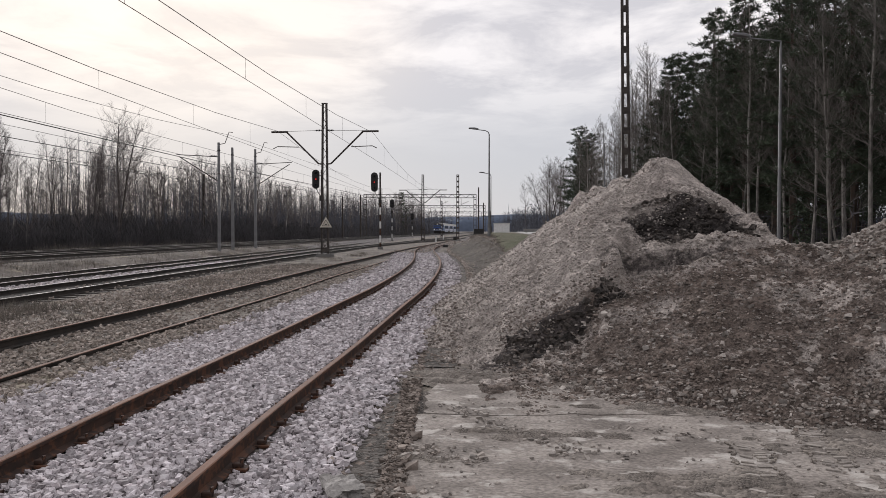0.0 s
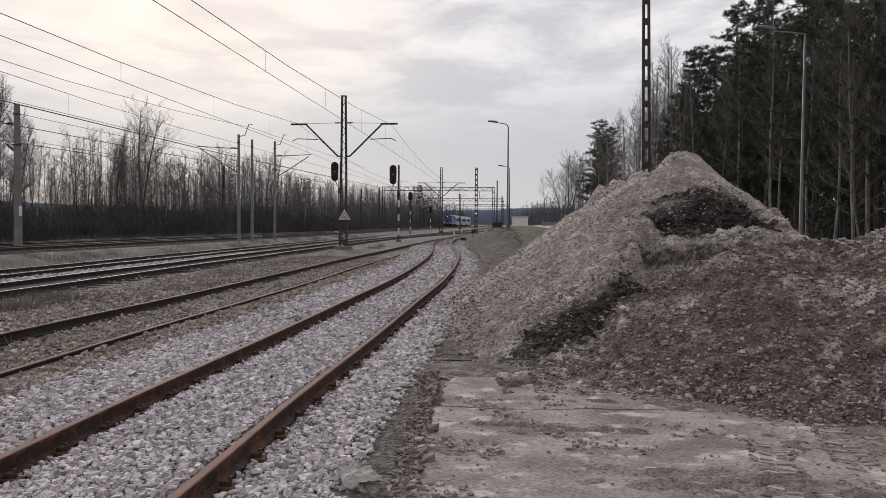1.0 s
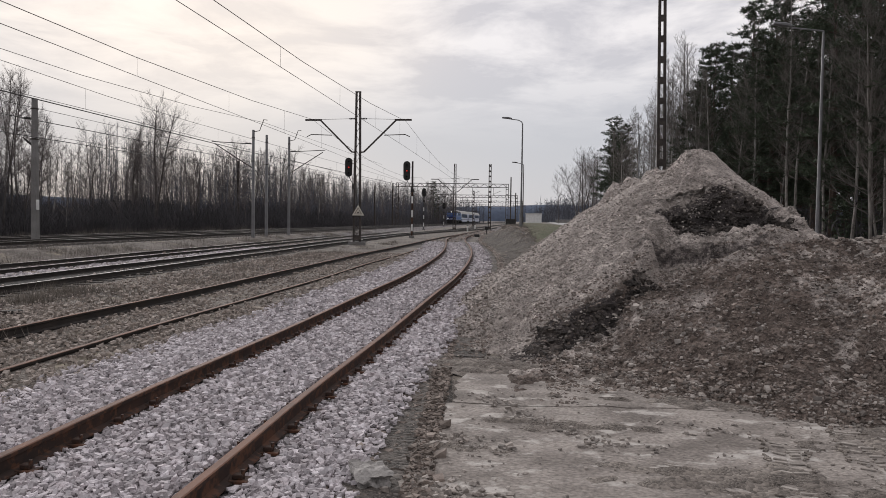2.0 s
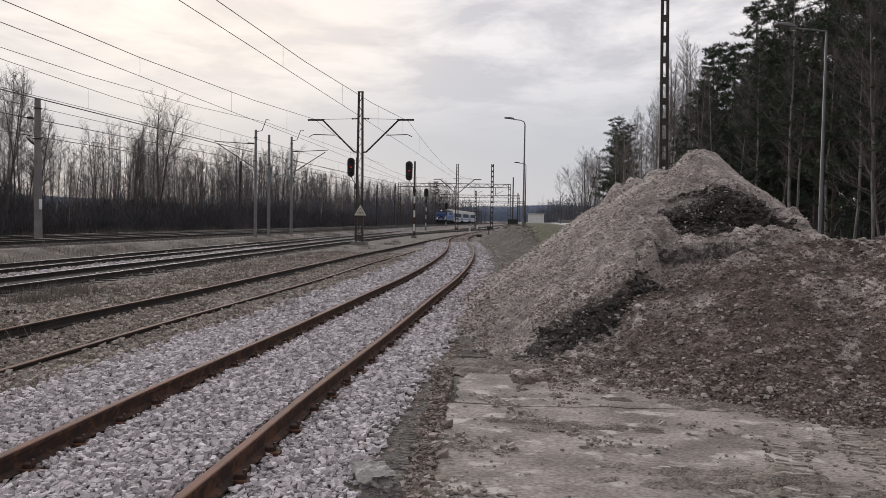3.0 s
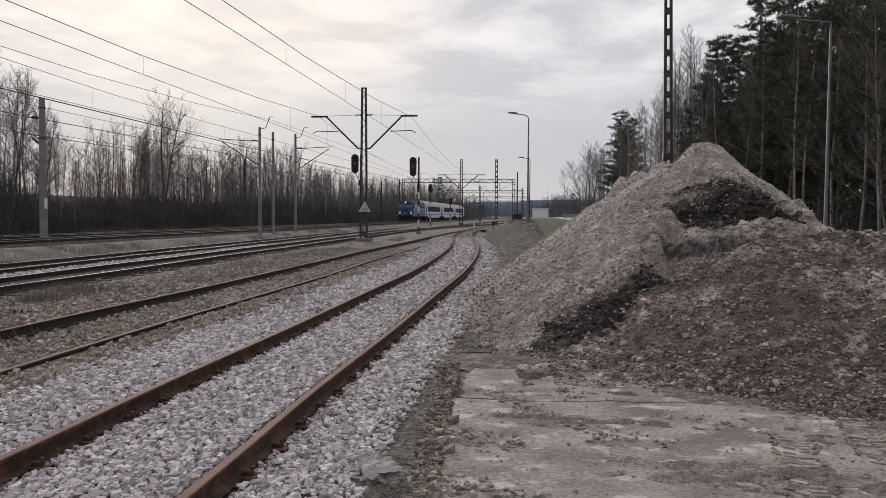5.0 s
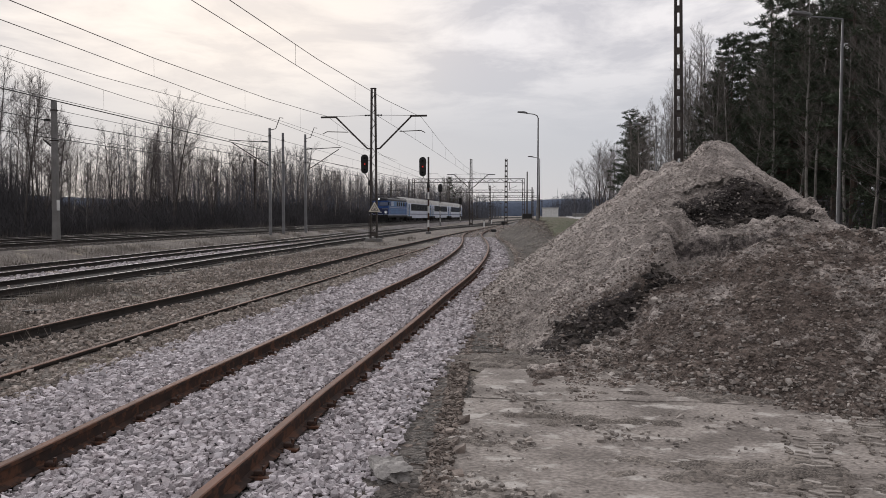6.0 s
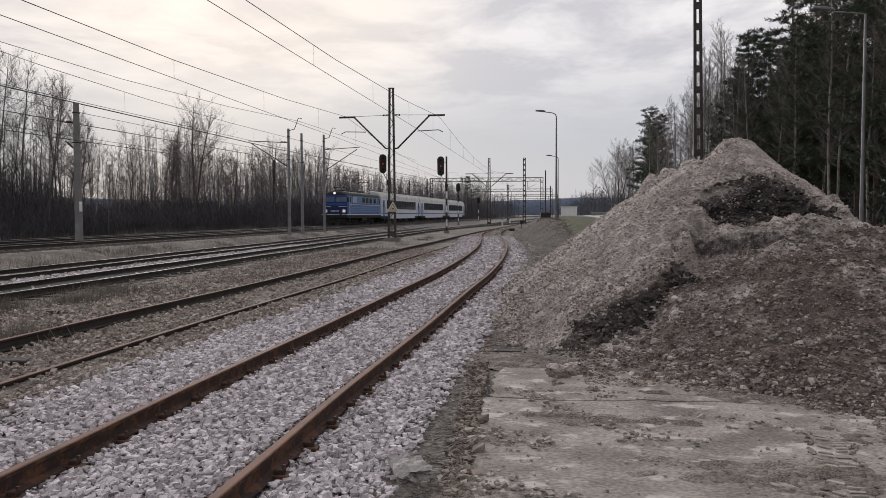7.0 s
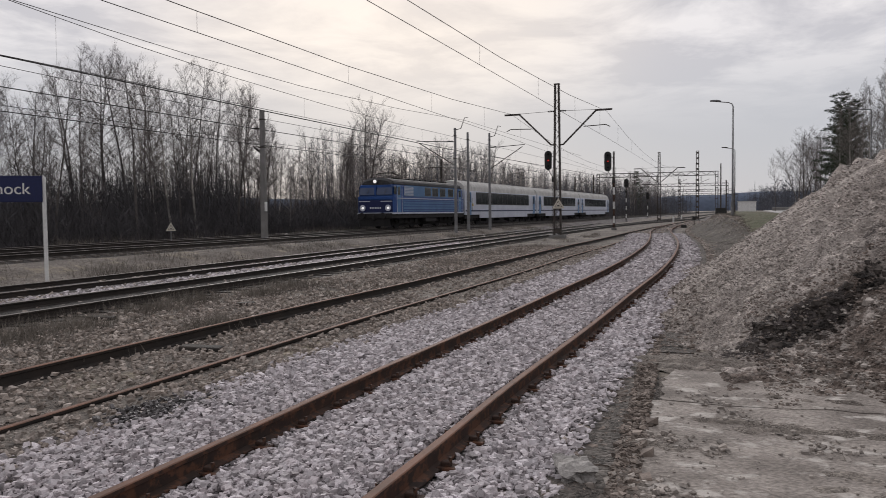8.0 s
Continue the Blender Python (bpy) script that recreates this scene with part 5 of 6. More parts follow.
def cantilevers():
    """Brackets on the posts of the main line, reaching over the near track."""
    for x, y, h, s in ((-15.9, 54.7, 8.0, -1), (-15.3, 62.9, 8.2, 1)):
        t = thing("cantilever_bracket", "dark tubular bracket that holds the overhead line", "bracket", pose(x, y, 0), "brackets")
        part("tube", tube([(0, 0, h * 0.88), (s * 3.0, 0, h * 0.9)], 0.03, sides=5), STEEL, t)
        part("strut", tube([(0, 0, h * 0.66), (s * 2.8, 0, h * 0.88)], 0.035, sides=5), STEEL, t)
        part("horn", tube([(0, 0, h - 0.1), (0.45, 0, h), (0.75, 0, h + 0.8), (1.0, 0, h + 0.75)], 0.03, sides=5), STEEL, t)
        insulator(t, (s * 0.15, 0, h * 0.885), (s * 0.6, 0, h * 0.888))


cantilevers()
for z0, z1, dx in ((6.14, 6.14, -0.65), (4.7, 5.2, -0.6)):
    part("side_arm", tube([(0, 0, z0), (dx, 0, z1)], 0.03, sides=5), STEEL, sp)
    insulator(sp, (dx * 0.4, 0, z0 + (z1 - z0) * 0.4), (dx * 0.85, 0, z0 + (z1 - z0) * 0.85))
part("number_plate", box((0.18, -0.1, 1.9), (0.05, 0.22, 0.5), 0.01), WHITE, sp, "small pale plate")


# ---- by the station road ----
def kiosk():
    t = thing("kiosk", "small flat-roofed white building by the station road", "building", pose(17.6, 228, 1.25, 0, 0, -6))
    part("wall", box((0, 0, 1.25), (4.6, 3.0, 2.7), 0.02), WHITE, t)
    part("roof", box((0, 0, 2.7), (5.0, 3.4, 0.22), 0.03), ROOFG, t)


kiosk()
w = thing("low_wall", "low pale concrete wall beside the station road", "wall", pose(31, 232, 1.25))
part("wall", box((0, 0, 0.5), (13, 0.3, 1.0), 0.02), PALEPOST, w)
part("coping", box((0, 0, 1.04), (13.1, 0.4, 0.08), 0.01), ROADM, w)
cr = thing("cable_crate", "dark steel crate standing on the loading bank", "crate", pose(4.9, 104, 1.2))
part("body", box((0, 0, 0.4), (1.3, 0.9, 0.75), 0.03), BLACK, cr)
part("lid", box((0, 0, 0.8), (1.36, 0.96, 0.07), 0.02), STEEL, cr)


def turnout_gear():
    t = thing("switch_machine", "dark point machine beside the turnout", "point machine", pose(0.35, 83, 0, 0, 0, -4))
    part("case", box((0, 0, 0.12), (0.55, 0.9, 0.35), 0.05), BLACK, t)
    part("rod", tube([(-0.3, 0, 0.05), (-1.3, 0.05, 0.05)], 0.025, sides=5), STEEL, t)
    u = thing("switch_lantern", "small turnout indicator on a short post", "turnout indicator", pose(1.6, 98, 0))
    part("post", tube([(0, 0, -0.1), (0, 0, 0.6)], 0.05, sides=6), STEEL, u)
    part("lantern", box((0, 0, 0.8), (0.42, 0.3, 0.42), 0.04), BLACK, u)
    for x, y in ((-1.0, 120), (4.8, 126), (0.2, 150)):
        v = thing("marker_post", "short white-painted marker post by the track", "marker post", pose(x, y, 0), group="marker posts")
        part("post", box((0, 0, 0.4), (0.25, 0.2, 1.0), 0.03), WHITE, v)
        part("cap", box((0, 0, 0.93), (0.27, 0.22, 0.08), 0.02), BLACK, v)


turnout_gear()


# ---- old timber lying between the tracks ----
def plank(x, y, length, turn):
    bm = bmesh.new()
    add_box(bm, (0, 0, 0.03), (length, 0.16, 0.07), 0.012)
    bmesh.ops.subdivide_edges(bm, edges=[e for e in bm.edges if e.calc_length() > 0.5 * length], cuts=5)
    for v in bm.verts:
        v.co += noise.noise_vector(v.co * 3 + Vector((x, y, 0))) * 0.02
    me = bpy.data.meshes.new("old_plank")
    bm.to_mesh(me)
    bm.free()
    me.materials.append(SLEEPERW)
    ob = tagged(new("old_plank", me), "dark rotten timber lying in the stones between tracks", "plank", "old timber")
    ob.matrix_basis = pose(x, y, 0.0, 2, 1, turn)


for x, y, length, turn in ((-6.1, 8.75, 0.6, 4), (-9.73, 11.03, 0.5, 12), (-8.32, 13.46, 0.36, 40)):
    plank(x, y, length, turn)

# ---- trees ----
class Sticks:
    """Collects tapered three-sided sticks and thin twigs for one mesh."""

    def __init__(self):
        self.v, self.f = [], []

    def stick(self, a, b, r0, r1, sides=3):
        d = (b - a)
        if d.length < 1e-5:
            return
        d.normalize()
        u = d.cross(Vector((0.3, 0.9, 0.1)) if abs(d.z) > 0.8 else Vector((0, 0, 1))).normalized()
        w = d.cross(u)
        k = len(self.v)
        for p, r in ((a, r0), (b, r1)):
            for i in range(sides):
                an = 2 * math.pi * i / sides
                self.v.append(p + (u * math.cos(an) + w * math.sin(an)) * r)
        for i in range(sides):
            j = (i + 1) % sides
            self.f.append((k + i, k + j, k + sides + j, k + sides + i))

    def twig(self, a, b, r):
        d = (b - a).normalized()
        u = d.cross(Vector((random.uniform(-1, 1), random.uniform(-1, 1), random.uniform(-1, 1)))).normalized() * r
        k = len(self.v)
        self.v += [a - u, a + u, b]
        self.f.append((k, k + 1, k + 2))

    def mesh(self, name, material):
        return mesh_from(name, self.v, self.f, material)


def up_way(az, el):
    return Vector((math.cos(az) * math.cos(el), math.sin(az) * math.cos(el), math.sin(el)))


def bare_tree_meshes(height, seed, spread=0.22, clear=0.35, limbs=34, lean=0.0, fork=False, bark=None):
    random.seed(seed)
    trunk, crown = Sticks(), Sticks()
    r = (0.0085 * height + 0.03) * (1.0 if fork else 0.6)
    stems = [(Vector((0, 0, -0.2)), Vector((lean, 0, 1)), height, r)]
    if fork:
        stems.append((Vector((0, 0, 1.2)), Vector((-0.32, 0.1, 1)), height * 0.8, r * 0.7))
    for base, way, h, r in stems:
        pts = [base]
        n = 9
        for k in range(n):
            way = (way + Vector((random.uniform(-0.07, 0.07), random.uniform(-0.07, 0.07), 0.06))).normalized()
            pts.append(pts[-1] + way * h / n)
        for k in range(n):
            f0, f1 = k / n, (k + 1) / n
            trunk.stick(pts[k], pts[k + 1], r * (1 - f0) ** 0.8 + 0.012, r * (1 - f1) ** 0.8 + 0.010, 6 if k < 5 else 4)
        for i in range(limbs):
            f = clear + (0.98 - clear) * (i / limbs) ** 0.9
            k = min(n - 1, int(f * n))
            a = pts[k].lerp(pts[k + 1], f * n - k)
            u = (f - clear) / (1 - clear)
            ln = h * spread * (0.45 + 1.5 * u * (1 - u)) * (1.12 - 0.45 * u) * random.uniform(0.65, 1.3) + 0.3
            az, el = random.uniform(0, 6.283), random.uniform(0.3, 0.75) + 0.35 * u
            way = up_way(az, el)
            p, rr = a, max(0.009, r * (1 - f) * 0.34 + 0.004)
            for s in range(4):
                q = p + way * ln / 4
                crown.stick(p, q, rr * (1 - s * 0.23), rr * (0.77 - s * 0.23) + 0.003)
                for t in range(3):
                    b = p.lerp(q, random.random())
                    w2 = (way + up_way(random.uniform(0, 6.283), random.uniform(-0.1, 1.0)) * 0.75).normalized()
                    l2 = ln * random.uniform(0.2, 0.42)
                    e = b + w2 * l2
                    crown.twig(b, e, 0.0075)
                    for _ in range(6):
                        c = b.lerp(e, random.uniform(0.2, 1.0))
                        w3 = (w2 + up_way(random.uniform(0, 6.283), random.uniform(-0.3, 1.1)) * 0.9).normalized()
                        crown.twig(c, c + w3 * l2 * random.uniform(0.4, 0.95), 0.0055)
                p = q
                way = (way + Vector((random.uniform(-0.2, 0.2), random.uniform(-0.2, 0.2), 0.14))).normalized()
    return trunk.mesh("trunk", bark or BARK), crown.mesh("crown", PALETWIG if bark else TWIG)


def make_tree(name, label, meshes, m, group):
    t = thing(name, label, "tree", m, group)
    for nm, me in zip(("trunk", "crown"), meshes):
        part(nm, me, None, t)
    return t


def pine_meshes(height, seed, clear=0.3, wide=0.2):
    random.seed(seed)
    trunk, crown = Sticks(), Sticks()
    r = 0.011 * height + 0.03
    pts = [Vector((0, 0, -0.3))]
    for k in range(8):
        pts.append(pts[-1] + Vector((random.uniform(-0.08, 0.08), random.uniform(-0.08, 0.08), height / 8)))
    for k in range(8):
        trunk.stick(pts[k], pts[k + 1], r * (1 - k / 8) + 0.02, r * (1 - (k + 1) / 8) + 0.015, 6)
    for i in range(12):
        f = random.uniform(0.08, clear)
        k = int(f * 8)
        trunk.stick(pts[k], pts[k] + up_way(random.uniform(0, 6.283), random.uniform(-0.2, 0.3)) * random.uniform(0.6, 2.0), 0.02, 0.006)
    whorls = 26
    for i in range(whorls):
        f = clear + (1 - clear) * (i / whorls)
        k = min(7, int(f * 8))
        a = pts[k].lerp(pts[k + 1], f * 8 - k)
        shape = min(1.0, (f - clear) * 5 + 0.45) * (1.06 - f) ** 0.75
        for _ in range(5):
            ln = height * wide * shape * random.uniform(0.55, 1.35) + 0.3
            way = up_way(random.uniform(0, 6.283), random.uniform(-0.05, 0.45))
            b = a + way * ln + Vector((0, 0, random.uniform(-0.3, 0.2)))
            trunk.stick(a, b, 0.03 * shape + 0.008, 0.006)
            for _ in range(int(5 + ln * 6)):
                c = a.lerp(b, random.uniform(0.25, 1.05)) + Vector((random.uniform(-1, 1), random.uniform(-1, 1), random.uniform(-0.5, 0.6))) * 0.26 * (0.5 + shape)
                for _ in range(9):
                    w = up_way(random.uniform(0, 6.283), random.uniform(-0.6, 1.2))
                    crown.twig(c, c + w * random.uniform(0.18, 0.4), random.uniform(0.018, 0.036))
    return trunk.mesh("trunk", PINEBARK), crown.mesh("crown", NEEDLE)


TALL = (12, 11, 12, 10, 13, 10)
BARE = [bare_tree_meshes(h, 40 + k, sp, cl, lim, ln) for k, (h, sp, cl, lim, ln) in enumerate(zip(TALL, (0.20, 0.22, 0.16, 0.24, 0.17, 0.15), (0.36, 0.34, 0.4, 0.3, 0.42, 0.3), (30, 28, 28, 26, 30, 26), (0.02, -0.06, 0.08, 0.0, -0.04, 0.05)))]
BIRCHES = [bare_tree_meshes(h, 60 + k, 0.16, 0.3, 40, 0.03 * (k - 1), False, BIRCH) for k, h in enumerate((15, 16.5, 13))]
OLD = bare_tree_meshes(12.5, 81, 0.30, 0.25, 44, 0.03, True)
SPREADING = bare_tree_meshes(11, 101, 0.36, 0.18, 30, 0.05, False, BIRCH)
PINES = [pine_meshes(h, 90 + k, c, w) for k, (h, c, w) in enumerate(((17, 0.15, 0.23), (16, 0.2, 0.22), (18, 0.25, 0.22), (12, 0.06, 0.26)))]


def plant(meshes, x, y, scale, turn, name, label, group):
    z = ground_z(x, y) if abs(x) < 120 else 0.0
    m = Matrix.Translation((x, y, z)) @ Matrix.Rotation(turn, 4, "Z") @ Matrix.Diagonal((scale, scale, scale, 1))
    return make_tree(name, label, meshes, m, group)


CREST = [(-80, 0.16), (-47, 0.17), (-40, 0.195), (-35, 0.185), (-32.5, 0.165), (-31, 0.14), (-29.8, 0.10), (-28, 0.085), (-26, 0.12), (-23, 0.125), (-20.7, 0.085), (-17.7, 0.093), (-13.8, 0.088), (-12.5, 0.068), (-8.5, 0.057), (-5, 0.05), (10, 0.045)]


def crest(x, y):
    """Height of the wood's skyline where a tree stands, by its bearing from the siding."""
    return 1.8 + profile(CREST, math.degrees(math.atan2(x, y))) * math.hypot(x, y)


def woods():
    rng = random.Random(7)
    lab = "tall slender bare tree at the edge of the wood"
    # the belt behind the main line, tall up the line from the sign, low at the clearing
    for k in range(300):
        y = rng.uniform(15, 62) if k < 76 else (rng.uniform(50, 140) if k < 210 else rng.uniform(130, 330))
        x = main_x(E2_AT, y) - 6.5 - rng.random() ** 1.2 * 26
        if crest(x, y) < 6.0 and k % 3:
            continue
        tall = crest(x, y) * rng.uniform(0.5, 1.03)
        if k % 11 == 5:
            plant(BIRCHES[2], x, y, tall / 13, rng.uniform(0, 6.28), "birch", "slender bare birch with a pale trunk in the wood", "left wood")
        else:
            i = rng.randrange(6)
            plant(BARE[i], x, y, tall / TALL[i], rng.uniform(0, 6.28), "bare_tree", lab, "left wood")
    plant(OLD, -28.2, 67, 0.98, 2.4, "bare_tree", "old forked bare tree with a leaning trunk beside the main line", "left wood")
    plant(BARE[0], -30.3, 37.6, 0.93, 1.0, "bare_tree", lab, "left wood")
    plant(BARE[4], -29.8, 47.5, 0.8, 2.0, "bare_tree", lab, "left wood")
    plant(BIRCHES[0], -30.0, 43.0, 0.80, 0.5, "birch", "slender bare birch with a pale trunk in the wood", "left wood")
    plant(PINES[0], -15.5, 290, 1.0, 0.0, "pine_tree", "dark green pine standing by the far tracks", "left wood")
    # the pine wood behind the heap
    prng = random.Random(19)
    row = [(19.3 + 0.9 * prng.random(), 24 + 3.1 * k + prng.uniform(-0.8, 0.8), prng.uniform(0.9, 1.08)) for k in range(29)]
    row += [(22 + prng.random() * 18, prng.uniform(20, 118), prng.uniform(0.92, 1.15)) for _ in range(34)]
    row = [(x, y, sc) for x, y, sc in row if x / y > 0.275 or 0.165 < x / y < 0.2]
    for k, (x, y, sc) in enumerate(row):
        sc *= 1.10 - 0.0022 * y + (0.1 if x > 22 else 0.0)
        plant(PINES[(k * 7 + k // 3) % 3 if k % 5 else 3], x, y, sc * (1.15 if k % 5 == 0 else 1), prng.uniform(0, 6.28), "pine_tree", "tall dark green pine in the wood behind the heap", "pine wood")
    for x, y in ((16.9, 33.5),):
        plant(SPREADING, x, y, rng.uniform(0.9, 1.15), rng.uniform(0, 6.28), "birch", "wide-branched bare birch before the dark pines", "pine wood")
    for x, y, s in ((17.6, 71, 0.95), (18.2, 78, 0.95), (18.6, 68.5, 1.0), (19.2, 72, 1.05), (19.0, 76, 1.0), (17.8, 37, 0.95), (18.3, 31.5, 1.0), (18.0, 44, 0.9), (17.5, 60, 0.85), (18.2, 66, 0.9), (18.0, 73, 0.85), (18.6, 80, 0.85), (18.5, 88, 0.8), (19.0, 97, 0.8), (19.5, 55, 0.95), (17.4, 28, 0.95), (17.2, 70, 0.75), (17.6, 76, 0.8), (17.8, 83, 0.8), (17.9, 63, 0.85), (18.4, 92, 0.8), (17.6, 34, 0.7), (17.9, 40, 0.75), (18.8, 104, 0.85), (19.4, 110, 0.85), (17.0, 67, 0.8), (16.9, 73.5, 0.7), (17.3, 79.5, 0.75), (17.4, 86, 0.75), (17.5, 58, 0.8), (18.0, 95, 0.8), (17.9, 100, 0.75), (18.2, 70, 0.9), (18.4, 77, 0.85), (17.3, 31, 0.9), (18.6, 35.5, 1.0), (17.2, 43, 0.85), (18.3, 47.5, 0.95), (17.0, 26, 0.9), (17.8, 50, 0.8), (18.1, 28.5, 0.85), (17.4, 53, 0.85), (20.5, 82, 0.95), (21, 74, 0.95), (20.8, 90, 0.95), (20.2, 100, 0.9), (22, 84, 1.0), (22, 95, 0.95), (23, 106, 0.95), (21.5, 69, 1.0)):
        plant(rng.choice(BIRCHES), x, y, s, rng.uniform(0, 6.28), "birch", "bare birch with a pale trunk before the pines", "pine wood")
    for x, y, s in ((20.5, 146, 1.1), (23, 152, 1.15), (21.5, 160, 1.05), (25, 158, 1.1), (18.8, 172, 0.9)):
        plant(OLD if s > 1 else BARE[0], x, y, s, rng.uniform(0, 6.28), "bare_tree", "bare round-headed tree by the station road", "road trees")


woods()


def undergrowth():
    """Thin upright shoots and brush under the trees."""
    random.seed(21)
    s = Sticks()
    for _ in range(29000):
        y = random.uniform(15, 150) if random.random() < 0.82 else random.uniform(150, 330)
        x = main_x(E2_AT, y) - 5.2 - random.random() ** 1.3 * 28
        h = random.uniform(0.24, 0.40 if x / y > -0.62 else 0.56) * crest(x, y) * random.uniform(0.6, 1.0) if x < main_x(E2_AT, y) - 7.5 else random.uniform(0.8, 2.6)
        a = Vector((x, y, ground_z(x, y) - 0.1))
        b = a + Vector((random.uniform(-0.5, 0.5), random.uniform(-0.5, 0.5), h))
        s.stick(a, b, 0.02, 0.006)
        for _ in range(5):
            c = a.lerp(b, random.uniform(0.15, 1))
            s.twig(c, c + up_way(random.uniform(0, 6.28), random.uniform(0.6, 1.35)) * random.uniform(0.4, 1.4), 0.02)
    tagged(new("undergrowth", s.mesh("undergrowth", BRUSH)), "dense brown leafless undergrowth beneath the trees", "bushes", kind="stuff")
    s = Sticks()
    for _ in range(4500):
        y = random.uniform(18, 120)
        x = 17.0 + random.random() * 24
        h = random.uniform(0.6, 3.5)
        a = Vector((x, y, -0.1))
        b = a + Vector((random.uniform(-0.5, 0.5), random.uniform(-0.5, 0.5), h))
        s.stick(a, b, 0.03, 0.008)
        for _ in range(5):
            c = a.lerp(b, random.uniform(0.1, 1))
            s.twig(c, c + up_way(random.uniform(0, 6.28), random.uniform(0.0, 1.2)) * random.uniform(0.4, 1.2), 0.035)
    tagged(new("undergrowth", s.mesh("undergrowth", BRUSH)), "brown leafless undergrowth beneath the pines", "bushes", kind="stuff")
    # the deep part of the left wood, farther up the line
    s = Sticks()
    for _ in range(1150):
        y = random.uniform(85, 330)
        x = main_x(E2_AT, y) - 10 - random.random() * 38
        h = crest(x, y) * random.uniform(0.55, 0.95)
        a = Vector((x, y, 0))
        b = a + Vector((random.uniform(-0.8, 0.8), random.uniform(-0.8, 0.8), h))
        s.stick(a, b, 0.07, 0.012)
        for _ in range(34):
            f = random.uniform(0.3, 1)
            c = a.lerp(b, f)
            s.twig(c, c + up_way(random.uniform(0, 6.28), random.uniform(0.2, 1.1)) * random.uniform(0.5, 1.0) * h * 0.3 * (1.25 - f), 0.02)
    tagged(new("far_woods", s.mesh("far_woods", FARWOOD)), "bare trees deep in the wood along the line, tinted haze blue-grey", "woods", kind="stuff")
    # far bare woods at the end of the tracks
    s = Sticks()
    for _ in range(5000):
        if random.random() < 0.55:
            x, y = random.uniform(30, 140), random.uniform(260, 420)
            h = random.uniform(6, 12)
        else:
            y = random.uniform(330, 560)
            x = main_x(E2_AT, y) - 10 - random.random() * 120
            h = random.uniform(7, 14)
        a = Vector((x, y, 0))
        b = a + Vector((random.uniform(-0.6, 0.6), 0, h))
        s.stick(a, b, 0.14, 0.03)
        for _ in range(5):
            c = a.lerp(b, random.uniform(0.2, 1))
            s.twig(c, c + up_way(random.uniform(0, 6.28), random.uniform(0.1, 1.2)) * random.uniform(1, 3), 0.12)
    tagged(new("far_woods", s.mesh("far_woods", FARWOOD)), "far bare woods beyond the station, tinted haze blue-grey", "woods", kind="stuff")


undergrowth()


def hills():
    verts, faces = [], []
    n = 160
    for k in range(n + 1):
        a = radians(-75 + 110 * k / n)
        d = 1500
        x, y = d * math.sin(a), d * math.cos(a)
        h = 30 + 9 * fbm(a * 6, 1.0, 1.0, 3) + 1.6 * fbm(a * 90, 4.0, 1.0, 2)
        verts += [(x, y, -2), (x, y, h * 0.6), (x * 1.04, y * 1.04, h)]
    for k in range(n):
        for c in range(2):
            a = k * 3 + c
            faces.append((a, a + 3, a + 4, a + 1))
    tagged(new("backdrop", mesh_from("backdrop", verts, faces, HILL, True)), "low wooded hills on the horizon, haze painted into their blue", "hills", kind="structure")


hills()


def tufts():
    random.seed(33)
    s = Sticks()
    spots = [(-9.6, 12.2, 0.9, 0.28), (-9.4, 10.0, 1.0, 0.28), (-9.6, 13.6, 0.8, 0.32), (-9.3, 8.8, 0.9, 0.28), (-9.2, 17.0, 0.9, 0.28), (-9.0, 15.2, 0.8, 0.28)]
    for _ in range(60):
        y = random.uniform(4, 60)
        spots.append((-9.0 + 0.03 * y + random.uniform(-0.5, 1.6), y, random.uniform(0.3, 0.9), random.uniform(0.12, 0.3)))
    for _ in range(120):
        y = random.uniform(5, 90)
        spots.append((main_x(E1_AT, y) + random.uniform(2.2, 5.5), y, random.uniform(0.5, 1.4), random.uniform(0.15, 0.4)))
    for _ in range(140):
        y = random.uniform(0, 90)
        spots.append((main_x(E2_AT, y) - random.uniform(3.0, 6.0), y, random.uniform(0.6, 1.6), random.uniform(0.4, 0.9)))
    for _ in range(30):
        y = random.uniform(6, 40)
        spots.append((-4.2 + 0.05 * y + random.uniform(-1.2, 0.8), y, random.uniform(0.2, 0.5), random.uniform(0.05, 0.12)))
    for _ in range(420):
        y = random.uniform(24, 100)
        spots.append((2.6 + 0.03 * y + random.uniform(-2.0, 4.0), y, random.uniform(0.3, 0.8), random.uniform(0.08, 0.26)))
    for x, y, r, h in spots:
        for _ in range(int((34 + 52 * r) * (6 if h > 0.27 and x > -10 and y < 18 else 1))):
            a = Vector((x + random.gauss(0, r * 0.4), y + random.gauss(0, r * 0.4), 0))
            a.z = ground_z(a.x, a.y) - 0.02
            b = a + Vector((random.uniform(-0.5, 0.5) * h, random.uniform(-0.5, 0.5) * h, h * random.uniform(0.5, 1.2)))
            s.twig(a, b, 0.007)
    tagged(new("dead_grass", s.mesh("dead_grass", GRASS)), "tufts of pale dead grass between the sidings", "grass", kind="stuff")


tufts()


